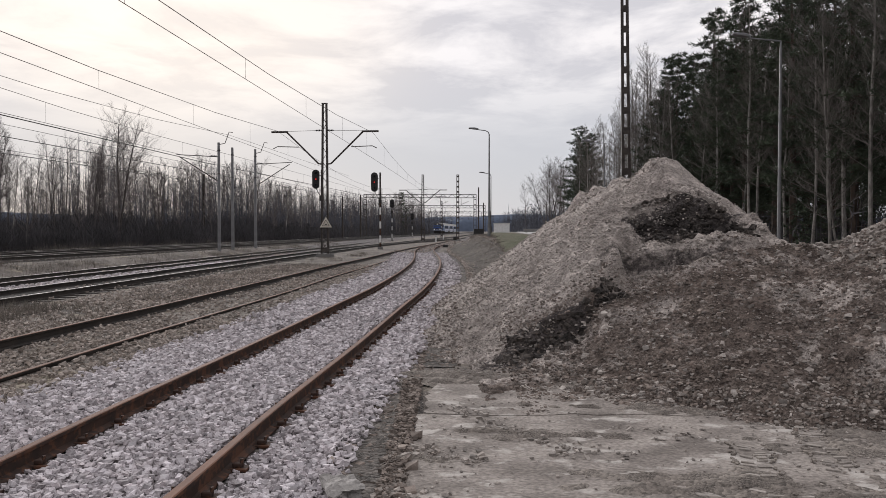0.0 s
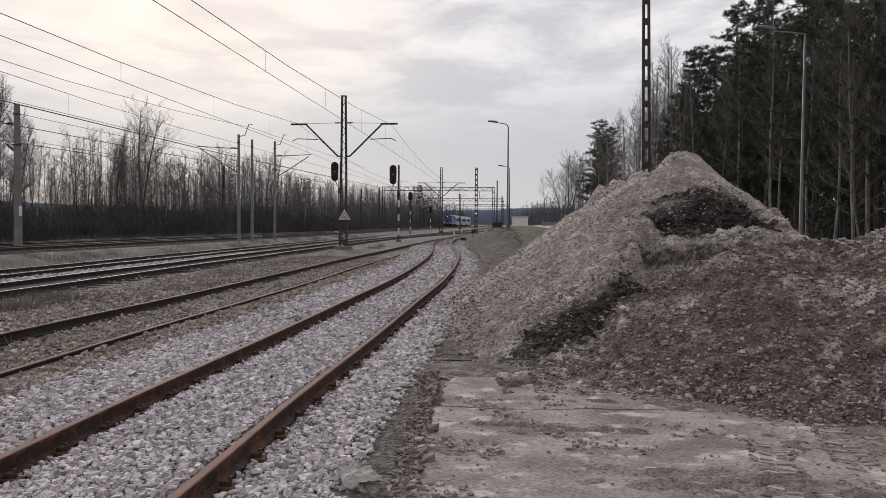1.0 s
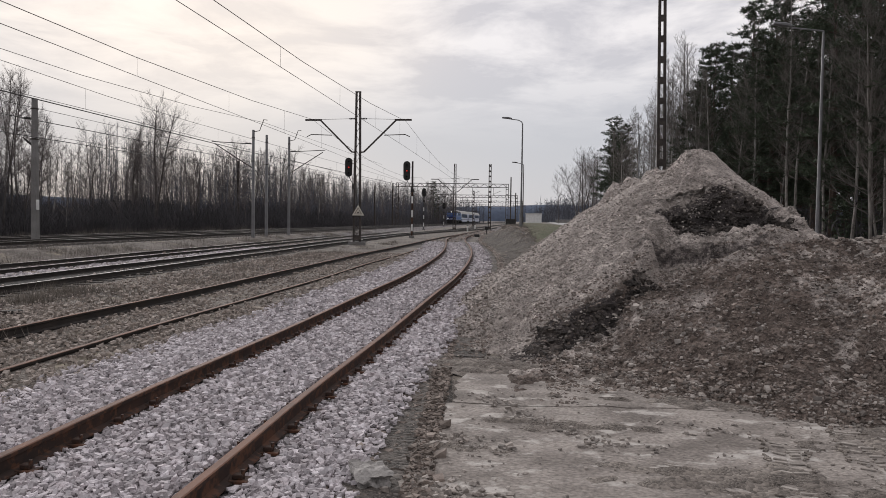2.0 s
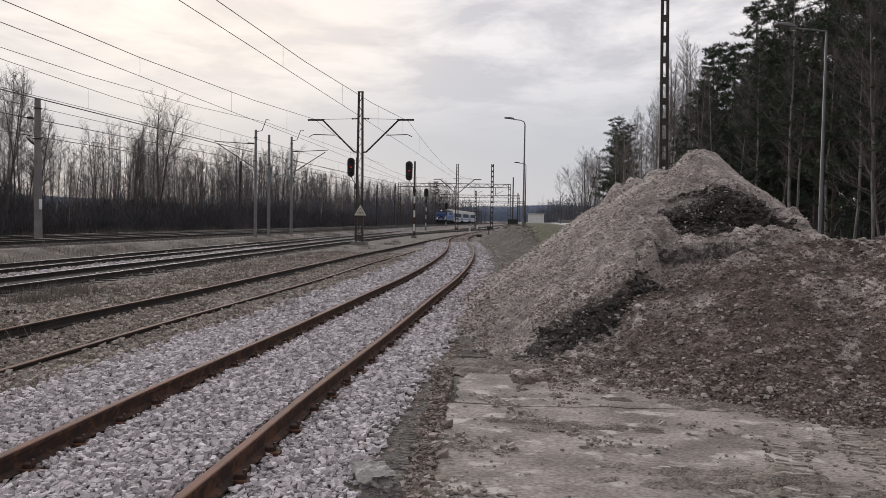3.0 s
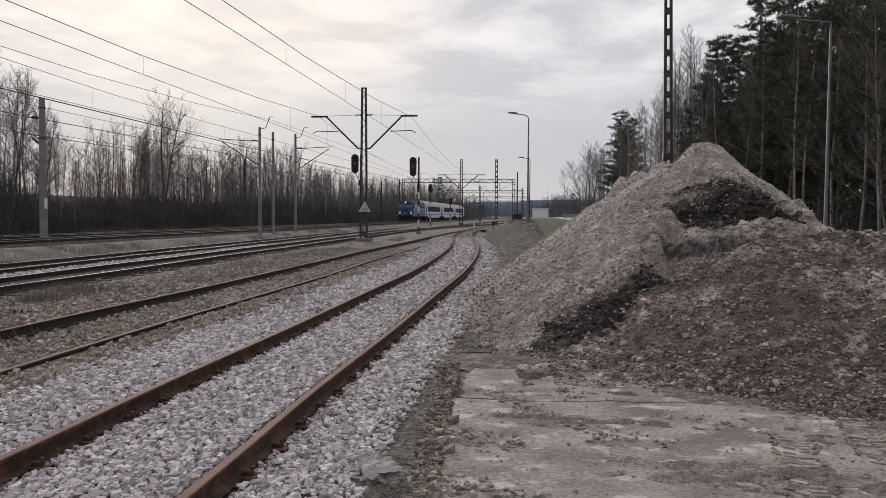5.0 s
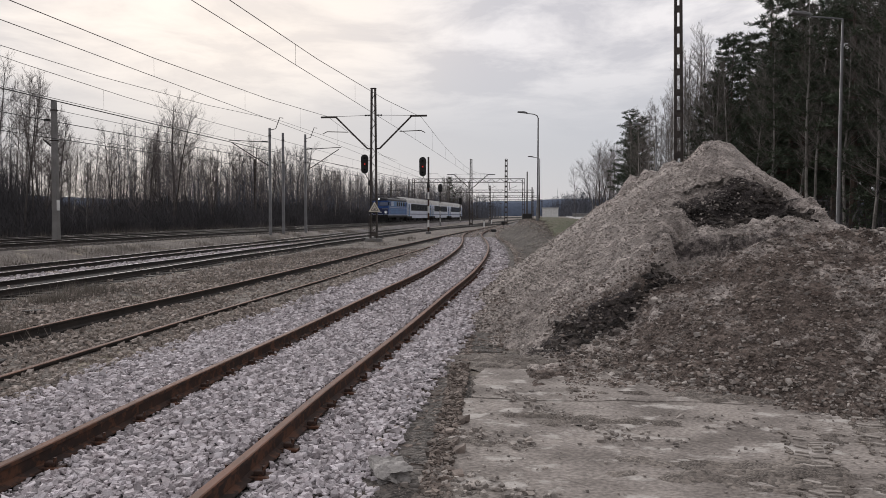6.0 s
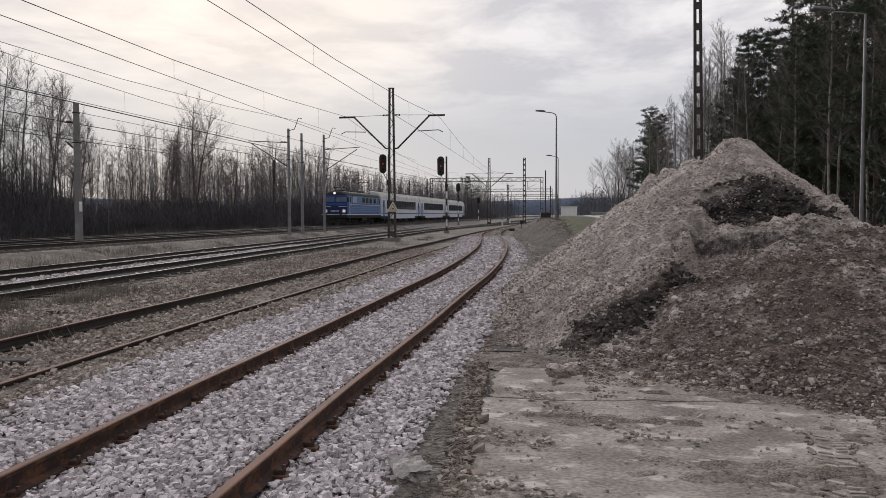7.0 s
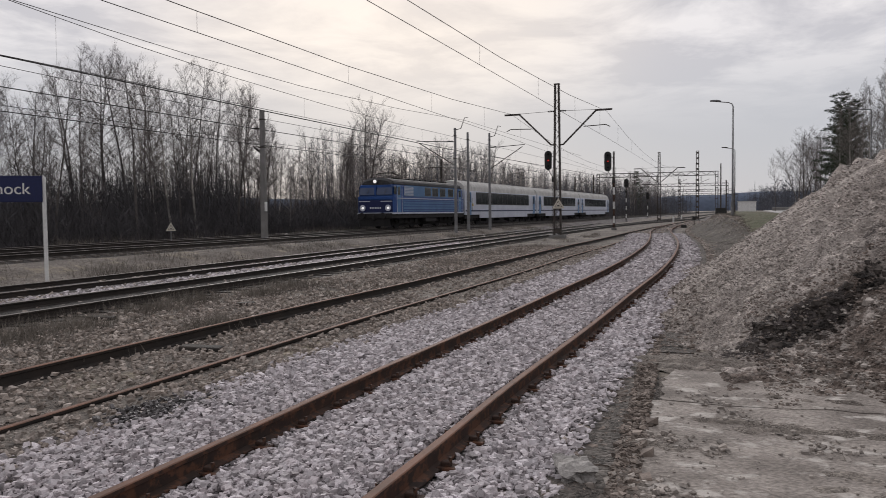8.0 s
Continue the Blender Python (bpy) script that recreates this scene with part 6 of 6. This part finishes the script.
# ---- train ----
def shell(section, y0, y1, inset0=0.0, inset1=0.0):
    """A body drawn along y from a closed cross section (x, z), its ends drawn in a little."""
    bm = bmesh.new()
    rings = []
    for y, s in ((y0, 1 - inset0), (y0 + 0.25, 1.0), (y1 - 0.25, 1.0), (y1, 1 - inset1)):
        zc = 2.2
        rings.append([bm.verts.new((x * s, y, zc + (z - zc) * s)) for x, z in section])
    k = len(section)
    for a, b in zip(rings, rings[1:]):
        for i in range(k):
            bm.faces.new((a[i], a[(i + 1) % k], b[(i + 1) % k], b[i]))
    bm.faces.new(rings[0][::-1])
    bm.faces.new(rings[-1])
    return bm


def roof_section(half, spring, top, n=10):
    return [(half * math.cos(math.pi * k / n), spring + (top - spring) * math.sin(math.pi * k / n) ** 0.75) for k in range(n + 1)]


def wheelset(parent, y, r=0.55):
    for s in (-1, 1):
        w = part("wheel", tube([(s * 0.69, y, r), (s * 0.82, y, r)], r, r * 0.97, 20), UNDER, parent)
        part("hub", tube([(s * 0.82, y, r), (s * 0.92, y, r)], 0.16, 0.14, 10), UNDER, w)
    part("axle", tube([(-0.8, y, r), (0.8, y, r)], 0.08, sides=8), UNDER, parent)


def bogie(parent, y, base=2.6, r=0.55):
    for s in (-1, 1):
        part("bogie_frame", prism([(y - base / 2 - 0.7, 0.75), (y - base / 2 - 0.5, 0.5), (y - 0.5, 0.42), (y + 0.5, 0.42), (y + base / 2 + 0.5, 0.5), (y + base / 2 + 0.7, 0.75), (y + base / 2, 0.95), (y - base / 2, 0.95)], s * 0.98 - 0.06, s * 0.98 + 0.06, "yz"), UNDER, parent)
        for d in (-1, 1):
            part("axle_box", box((s * 1.08, y + d * base / 2, r), (0.2, 0.34, 0.34), 0.03), UNDER, parent)
            part("spring", tube([(s * 1.05, y + d * 0.45, 0.5), (s * 1.05, y + d * 0.45, 0.95)], 0.12, sides=8), UNDER, parent)
    for d in (-1, 1):
        wheelset(parent, y + d * base / 2, r)


def ring_mesh(x, y, z, r0, r1, depth=0.03):
    bm = bmesh.new()
    n = 24
    a = [[bm.verts.new((x + r * math.cos(2 * math.pi * k / n), yy, z + r * math.sin(2 * math.pi * k / n))) for k in range(n)] for r, yy in ((r0, y), (r0, y - depth), (r1, y - depth), (r1, y))]
    for p, q in zip(a, a[1:]):
        for k in range(n):
            bm.faces.new((p[k], p[(k + 1) % n], q[(k + 1) % n], q[k]))
    return bm


def locomotive():
    t = thing("electric_locomotive", "blue electric locomotive with lit headlamps hauling coaches", "locomotive")
    L, W = 15.3, 1.5
    # body: tumblehome sides, rounded roof edge
    part("lower_body", shell([(-W, 1.2), (W, 1.2), (W, 2.36), (-W, 2.36)], 0.35, L + 0.3, 0.02, 0.02), BLUE, t)
    part("upper_body", shell([(-W, 2.36), (W, 2.36), (W - 0.05, 3.25), (W - 0.12, 3.42), (-W + 0.12, 3.42), (-W + 0.05, 3.25)], 0.42, L + 0.22, 0.05, 0.05), BLUE, t)
    part("roof", shell([(W - 0.10, 3.42)] + roof_section(W - 0.12, 3.43, 3.94) + [(-W + 0.10, 3.42)], 0.5, L + 0.1, 0.10, 0.10), ROOFDARK, t, "dark grey arched roof")
    part("sill_line", box((0, L / 2 + 0.32, 1.2), (2 * W + 0.06, L + 0.1, 0.12), 0.01), COACHW, t, "pale line along the floor")
    part("solebar", box((0, L / 2 + 0.32, 0.98), (2 * W - 0.1, L - 0.1, 0.34), 0.02), UNDER, t)
    part("bogie_centre", box((0, L / 2 + 0.32, 0.6), (1.7, L - 2.0, 0.7), 0.05), UNDER, t)
    # front and rear faces
    for end in (0, 1):
        y = 0.36 if end == 0 else L + 0.29
        s = -1 if end == 0 else 1
        part("front_panel", box((0, y + s * 0.02, 1.75), (2 * W - 0.12, 0.05, 0.95), 0.02), DARKBLUE, t, "dark blue nose panel")
        part("front_band", box((0, y + s * 0.03, 2.38), (2 * W - 0.06, 0.06, 0.22), 0.02), BLUE, t)
        for x in (-0.74, 0.74):
            wn = part("windscreen", box((x, y + s * 0.0, 2.93), (1.34, 0.06, 0.66), 0.02, pose(0, y, 2.6, 9 * s, 0, 0) @ pose(0, -y, -2.6)), SCREEN, t, "reflecting windscreen, tinted blue for the mirrored sky")
            part("wiper", tube([(x, y + s * 0.05, 2.6), (x + 0.2, y + s * 0.05, 3.0)], 0.012, sides=4), BLACK, wn)
        part("pillar", box((0, y + s * 0.02, 2.93), (0.12, 0.07, 0.72)), BLUE, t)
        for x in (-1.08, 1.08):
            ring = ring_mesh(x, y + s * 0.05, 1.62, 0.13, 0.24, 0.06)
            lamp = part("headlamp", ring, COACHW, t, "round headlamp in a pale ring")
            part("lens", tube([(x, y + s * 0.04, 1.62), (x, y + s * 0.10, 1.62)], 0.10, 0.09, 16), HEADLAMP if end == 0 else PANE, lamp, "lit lens" if end == 0 else "")
        top = part("top_lamp", tube([(0, y - s * 0.15, 3.66), (0, y + s * 0.08, 3.64)], 0.2, 0.19, 14), ROOFDARK, t)
        part("lens", tube([(0, y + s * 0.08, 3.64), (0, y + s * 0.1, 3.64)], 0.14, 0.13, 14), HEADLAMP if end == 0 else PANE, top, "lit lens" if end == 0 else "")
        # stripes beside the number, then the number itself as bars
        for x in (-0.95, 0.95):
            part("stripe", box((x * 0.98, y + s * 0.055, 2.12), (0.95, 0.012, 0.05)), COACHW, t)
        for k in range(7):
            part("number_bar", box((-0.42 + 0.14 * k, y + s * 0.052, 1.62), (0.09, 0.012, 0.13)), COACHW, t)
        part("buffer_beam", box((0, y + s * 0.1, 1.0), (2.9, 0.2, 0.42), 0.03), UNDER, t, "dark buffer beam")
        for x in (-0.88, 0.88):
            b = part("buffer", tube([(x, y + s * 0.2, 1.02), (x, y + s * 0.6, 1.02)], 0.11, 0.10, 10), UNDER, t)
            part("buffer_plate", tube([(x, y + s * 0.6, 1.02), (x, y + s * 0.66, 1.02)], 0.25, 0.24, 14), UNDER, b)
        part("coupling", box((0, y + s * 0.35, 0.9), (0.2, 0.4, 0.4), 0.04), UNDER, t)
        part("plough", prism([(-1.3, 0.22), (1.3, 0.22), (1.25, 0.75), (-1.25, 0.75)], y + s * 0.1, y + s * 0.16), UNDER, t)
    # sides
    for s in (-1, 1):
        x = s * (W + 0.004)
        for y in (1.35, 14.55):
            d = part("cab_door", box((x, y, 2.3), (0.03, 0.66, 2.05), 0.01), PALEBLUE if s else BLUE, t, "pale blue cab door")
            part("door_window", box((x + s * 0.016, y, 2.92), (0.02, 0.46, 0.62), 0.01), PANE, d)
            for e in (-0.45, 0.45):
                part("handrail", tube([(x + s * 0.06, y + e, 1.15), (x + s * 0.06, y + e, 3.1)], 0.02, sides=5), COACHW, d)
        part("pale_band", box((x, L / 2 + 0.3, 2.95), (0.016, 10.9, 0.84), 0.004), PALEBLUE, t, "pale blue window band")
        part("low_panel", box((x, L / 2 + 0.3, 1.80), (0.014, 11.6, 0.86), 0.004), PALEBLUE, t, "pale blue lower panel with ribs")
        for k in range(4):
            part("rib", box((x + s * 0.012, L / 2 + 0.3, 1.48 + 0.22 * k), (0.03, 11.4, 0.06)), BLUE, t)
        part("waist_line", box((x + s * 0.008, L / 2 + 0.3, 2.36), (0.024, 13.6, 0.06)), COACHW, t)
        for k, y in enumerate((3.2, 7.0, 8.6, 10.3, 12.2)):
            if k == 0:
                g = part("louvre", box((x + s * 0.008, y, 2.93), (0.03, 1.7, 0.7), 0.01), COACHW, t, "pale ventilation louvre")
                for j in range(6):
                    part("louvre_blade", box((x + s * 0.03, y, 2.64 + 0.115 * j), (0.03, 1.6, 0.03)), PALEBLUE, g)
            else:
                wf = part("side_window", box((x + s * 0.006, y, 2.95), (0.03, 1.28, 0.74), 0.02), PALEPOST, t)
                part("pane", box((x + s * 0.016, y, 2.95), (0.03, 1.14, 0.62), 0.02), PANE, wf)
        part("side_window", box((s * (W - 0.02), 0.72, 2.95), (0.06, 0.42, 0.6), 0.02), PANE, t)
        for y in (1.35, 14.55):
            for z in (0.45, 0.75):
                part("cab_step", box((s * 1.4, y, z), (0.28, 0.5, 0.03)), UNDER, t)
        part("equipment_box", box((s * 1.05, L / 2 + 0.3, 0.72), (0.7, 2.4, 0.5), 0.04), UNDER, t)
    for y in (3.75, 12.15):
        bogie(t, y, 3.05, 0.62)
    # roof gear
    for y in (3.2, 12.8):
        p = part("pantograph", box((0, y, 3.98), (1.2, 1.6, 0.06), 0.01), STEEL, t, "folded current collector" if y < 8 else "raised current collector")
        knee, head = ((1.1, 4.22), (-1.0, 4.32)) if y < 8 else ((1.15, 4.75), (-0.1, 5.3))
        for s in (-0.5, 0.5):
            part("lower_arm", tube([(s, y - 0.9, 4.02), (s, y + knee[0], knee[1])], 0.03, sides=5), STEEL, p)
            part("upper_arm", tube([(s, y + knee[0], knee[1]), (s * 0.9, y + head[0], head[1])], 0.025, sides=5), STEEL, p)
        hy, hz = y + head[0], head[1]
        part("collector_head", tube([(-0.9, hy, hz - 0.1), (-0.6, hy, hz + 0.04), (0.6, hy, hz + 0.04), (0.9, hy, hz - 0.1)], 0.035, sides=5), STEEL, p)
        for s in (-0.55, 0.55):
            for e in (-0.7, 0.7):
                insulator(t, (s, y + e, 3.74), (s, y + e, 3.98), 3)
    for k in range(5):
        part("roof_box", box((0, 5.6 + 1.15 * k, 3.9), (1.3, 0.8, 0.24), 0.03), ROOFDARK, t)
    part("roof_bar", tube([(0.5, 4.6, 4.1), (0.5, 11.4, 4.1)], 0.03, sides=5), STEEL, t)
    # body darkens past the cab: dark roof gutter
    for s in (-1, 1):
        part("gutter", box((s * (W - 0.08), L / 2 + 0.3, 3.44), (0.06, L - 0.6, 0.05)), ROOFDARK, t)
    return t


def coach(label, variant):
    t = thing("passenger_coach", label, "passenger coach", group="coaches")
    L, W = 25.9, 1.41
    y0, y1 = 0.25, 26.15
    part("body", shell([(-W, 0.98), (W, 0.98), (W, 3.15), (W - 0.06, 3.4), (-W + 0.06, 3.4), (-W, 3.15)], y0, y1, 0.01, 0.01), COACHW, t)
    part("roof", shell([(W - 0.03, 3.26)] + roof_section(W - 0.03, 3.28, 4.3) + [(-W + 0.03, 3.26)], y0 + 0.02, y1 - 0.02, 0.02, 0.02), ROOFG, t, "beige-grey ribbed roof")
    for k in range(32):
        y = y0 + 0.5 + k * (L - 1) / 31
        pts = [(x * 1.004, y, z + 0.012) for x, z in roof_section(W - 0.03, 3.29, 4.3, 8)]
        part("roof_rib", tube(pts, 0.03, sides=4), ROOFG, t)
    for s in (-1, 1):
        x = s * (W + 0.003)
        lo, hi = (3.4, 22.6) if variant else (2.9, 23.2)
        part("window_band", box((x, (lo + hi) / 2, 2.58), (0.012, hi - lo, 1.22), 0.003), BLACK, t, "dark band round the windows")
        n = 11
        for k in range(n):
            y = lo + (hi - lo) * (k + 0.5) / n
            part("window", box((x + s * 0.006, y, 2.58), (0.016, (hi - lo) / n - 0.16, 1.08), 0.006), PANE, t)
        part("stripe", box((x + s * 0.002, L / 2 + 0.25, 1.36), (0.014, L - 0.3, 0.13)), DARKBLUE, t, "dark blue stripe")
        part("skirt", box((x - s * 0.02, L / 2 + 0.25, 0.88), (0.03, L - 8.4, 0.5), 0.004), COACHW, t)
        for y in (1.5, 24.9):
            d = part("door", box((x + s * 0.004, y, 2.05), (0.02, 1.0, 2.2), 0.01), PALEBLUE, t, "pale blue entrance door")
            part("door_window", box((x + s * 0.012, y, 2.6), (0.016, 0.5, 0.85), 0.01), PANE, d)
            for e in (-0.62, 0.62):
                part("handrail", tube([(x + s * 0.05, y + e, 1.3), (x + s * 0.05, y + e, 2.6)], 0.018, sides=5), STEEL, d)
            part("door_step", box((x - s * 0.1, y, 0.72), (0.3, 0.8, 0.04)), UNDER, t)
        part("lamp_panel", box((x + s * 0.004, 2.45, 1.95), (0.02, 0.3, 0.25)), YELLOW, t, "small yellow number panel")
    part("underframe", box((0, L / 2 + 0.25, 0.80), (2.5, L - 0.8, 0.4), 0.02), UNDER, t)
    for y, w in ((8.6, 2.6), (12.6, 1.8), (16.4, 2.4)):
        part("equipment_box", box((0, y, 0.56), (2.3, w, 0.5), 0.04), UNDER, t)
    for y in (4.0, 22.4):
        bogie(t, y, 2.5, 0.46)
    for y, s in ((y0, -1), (y1, 1)):
        part("gangway", box((0, y + s * 0.1, 2.2), (1.3, 0.28, 2.3), 0.05), BLACK, t)
        for x in (-0.88, 0.88):
            part("buffer", tube([(x, y, 1.02), (x, y + s * 0.24, 1.02)], 0.22, sides=10), UNDER, t)
    return t


TRAIN = [locomotive(), coach("silver-white passenger coach with a dark window band behind the locomotive", True)]
for _ in range(2):
    TRAIN.append(copy_thing(TRAIN[1], pose(0, 0, 0)))
TRAIN[2]["label"] = "silver-white passenger coach in the middle of the train"
TRAIN[3]["label"] = "silver-white passenger coach at the end of the train"


# ---- station name board ----
def text_mesh(body, size):
    cu = bpy.data.curves.new("lettering", "FONT")
    cu.body, cu.size, cu.extrude = body, size, 0.004
    cu.align_x = "RIGHT"
    ob = bpy.data.objects.new("lettering", cu)
    scene.collection.objects.link(ob)
    me = bpy.data.meshes.new_from_object(ob.evaluated_get(bpy.context.evaluated_depsgraph_get()))
    bpy.data.objects.remove(ob)
    me.materials.clear()
    me.materials.append(WHITE)
    return me


def name_board():
    t = thing("station_sign", "dark blue station name board with white letters on grey posts", "station sign", pose(-16.95, 17.2, 0, 0, 0, 38))
    for x in (0.0, -3.1):
        part("post", box((x, 0, 1.37), (0.10, 0.07, 3.14), 0.01), WHITE, t)
    part("board", box((-1.55, -0.06, 2.60), (3.0, 0.04, 0.68), 0.006), SIGNBLUE, t)
    part("edge", box((-1.55, -0.058, 2.60), (3.05, 0.03, 0.73), 0.006), SIGNBLUE, t)
    ob = part("lettering", text_mesh("hock", 0.44), None, t, "white lettering")
    ob.matrix_basis = pose(-0.33, -0.086, 2.46, 90, 0, 0)


name_board()


# ---- moving things ----
def motions():
    turn = -math.degrees(math.atan(LEAN))
    times = [(0.0, 296.0), (1.0, 266.0), (3.5, 192.0), (4.5, 162.3), (6.5, 100.8), (7.0, 85.3), (8.0, 54.2)]
    for k, ob in enumerate(TRAIN):
        back = 0.0 if k == 0 else 15.95 + (k - 1) * 26.4
        rows = []
        for t, y in times:
            yy = y + back * math.cos(radians(turn))
            rows.append((t, pose(main_x(E2_AT, yy), yy, MAIN, 0, 0, turn)))
        walk(ob, rows)


motions()
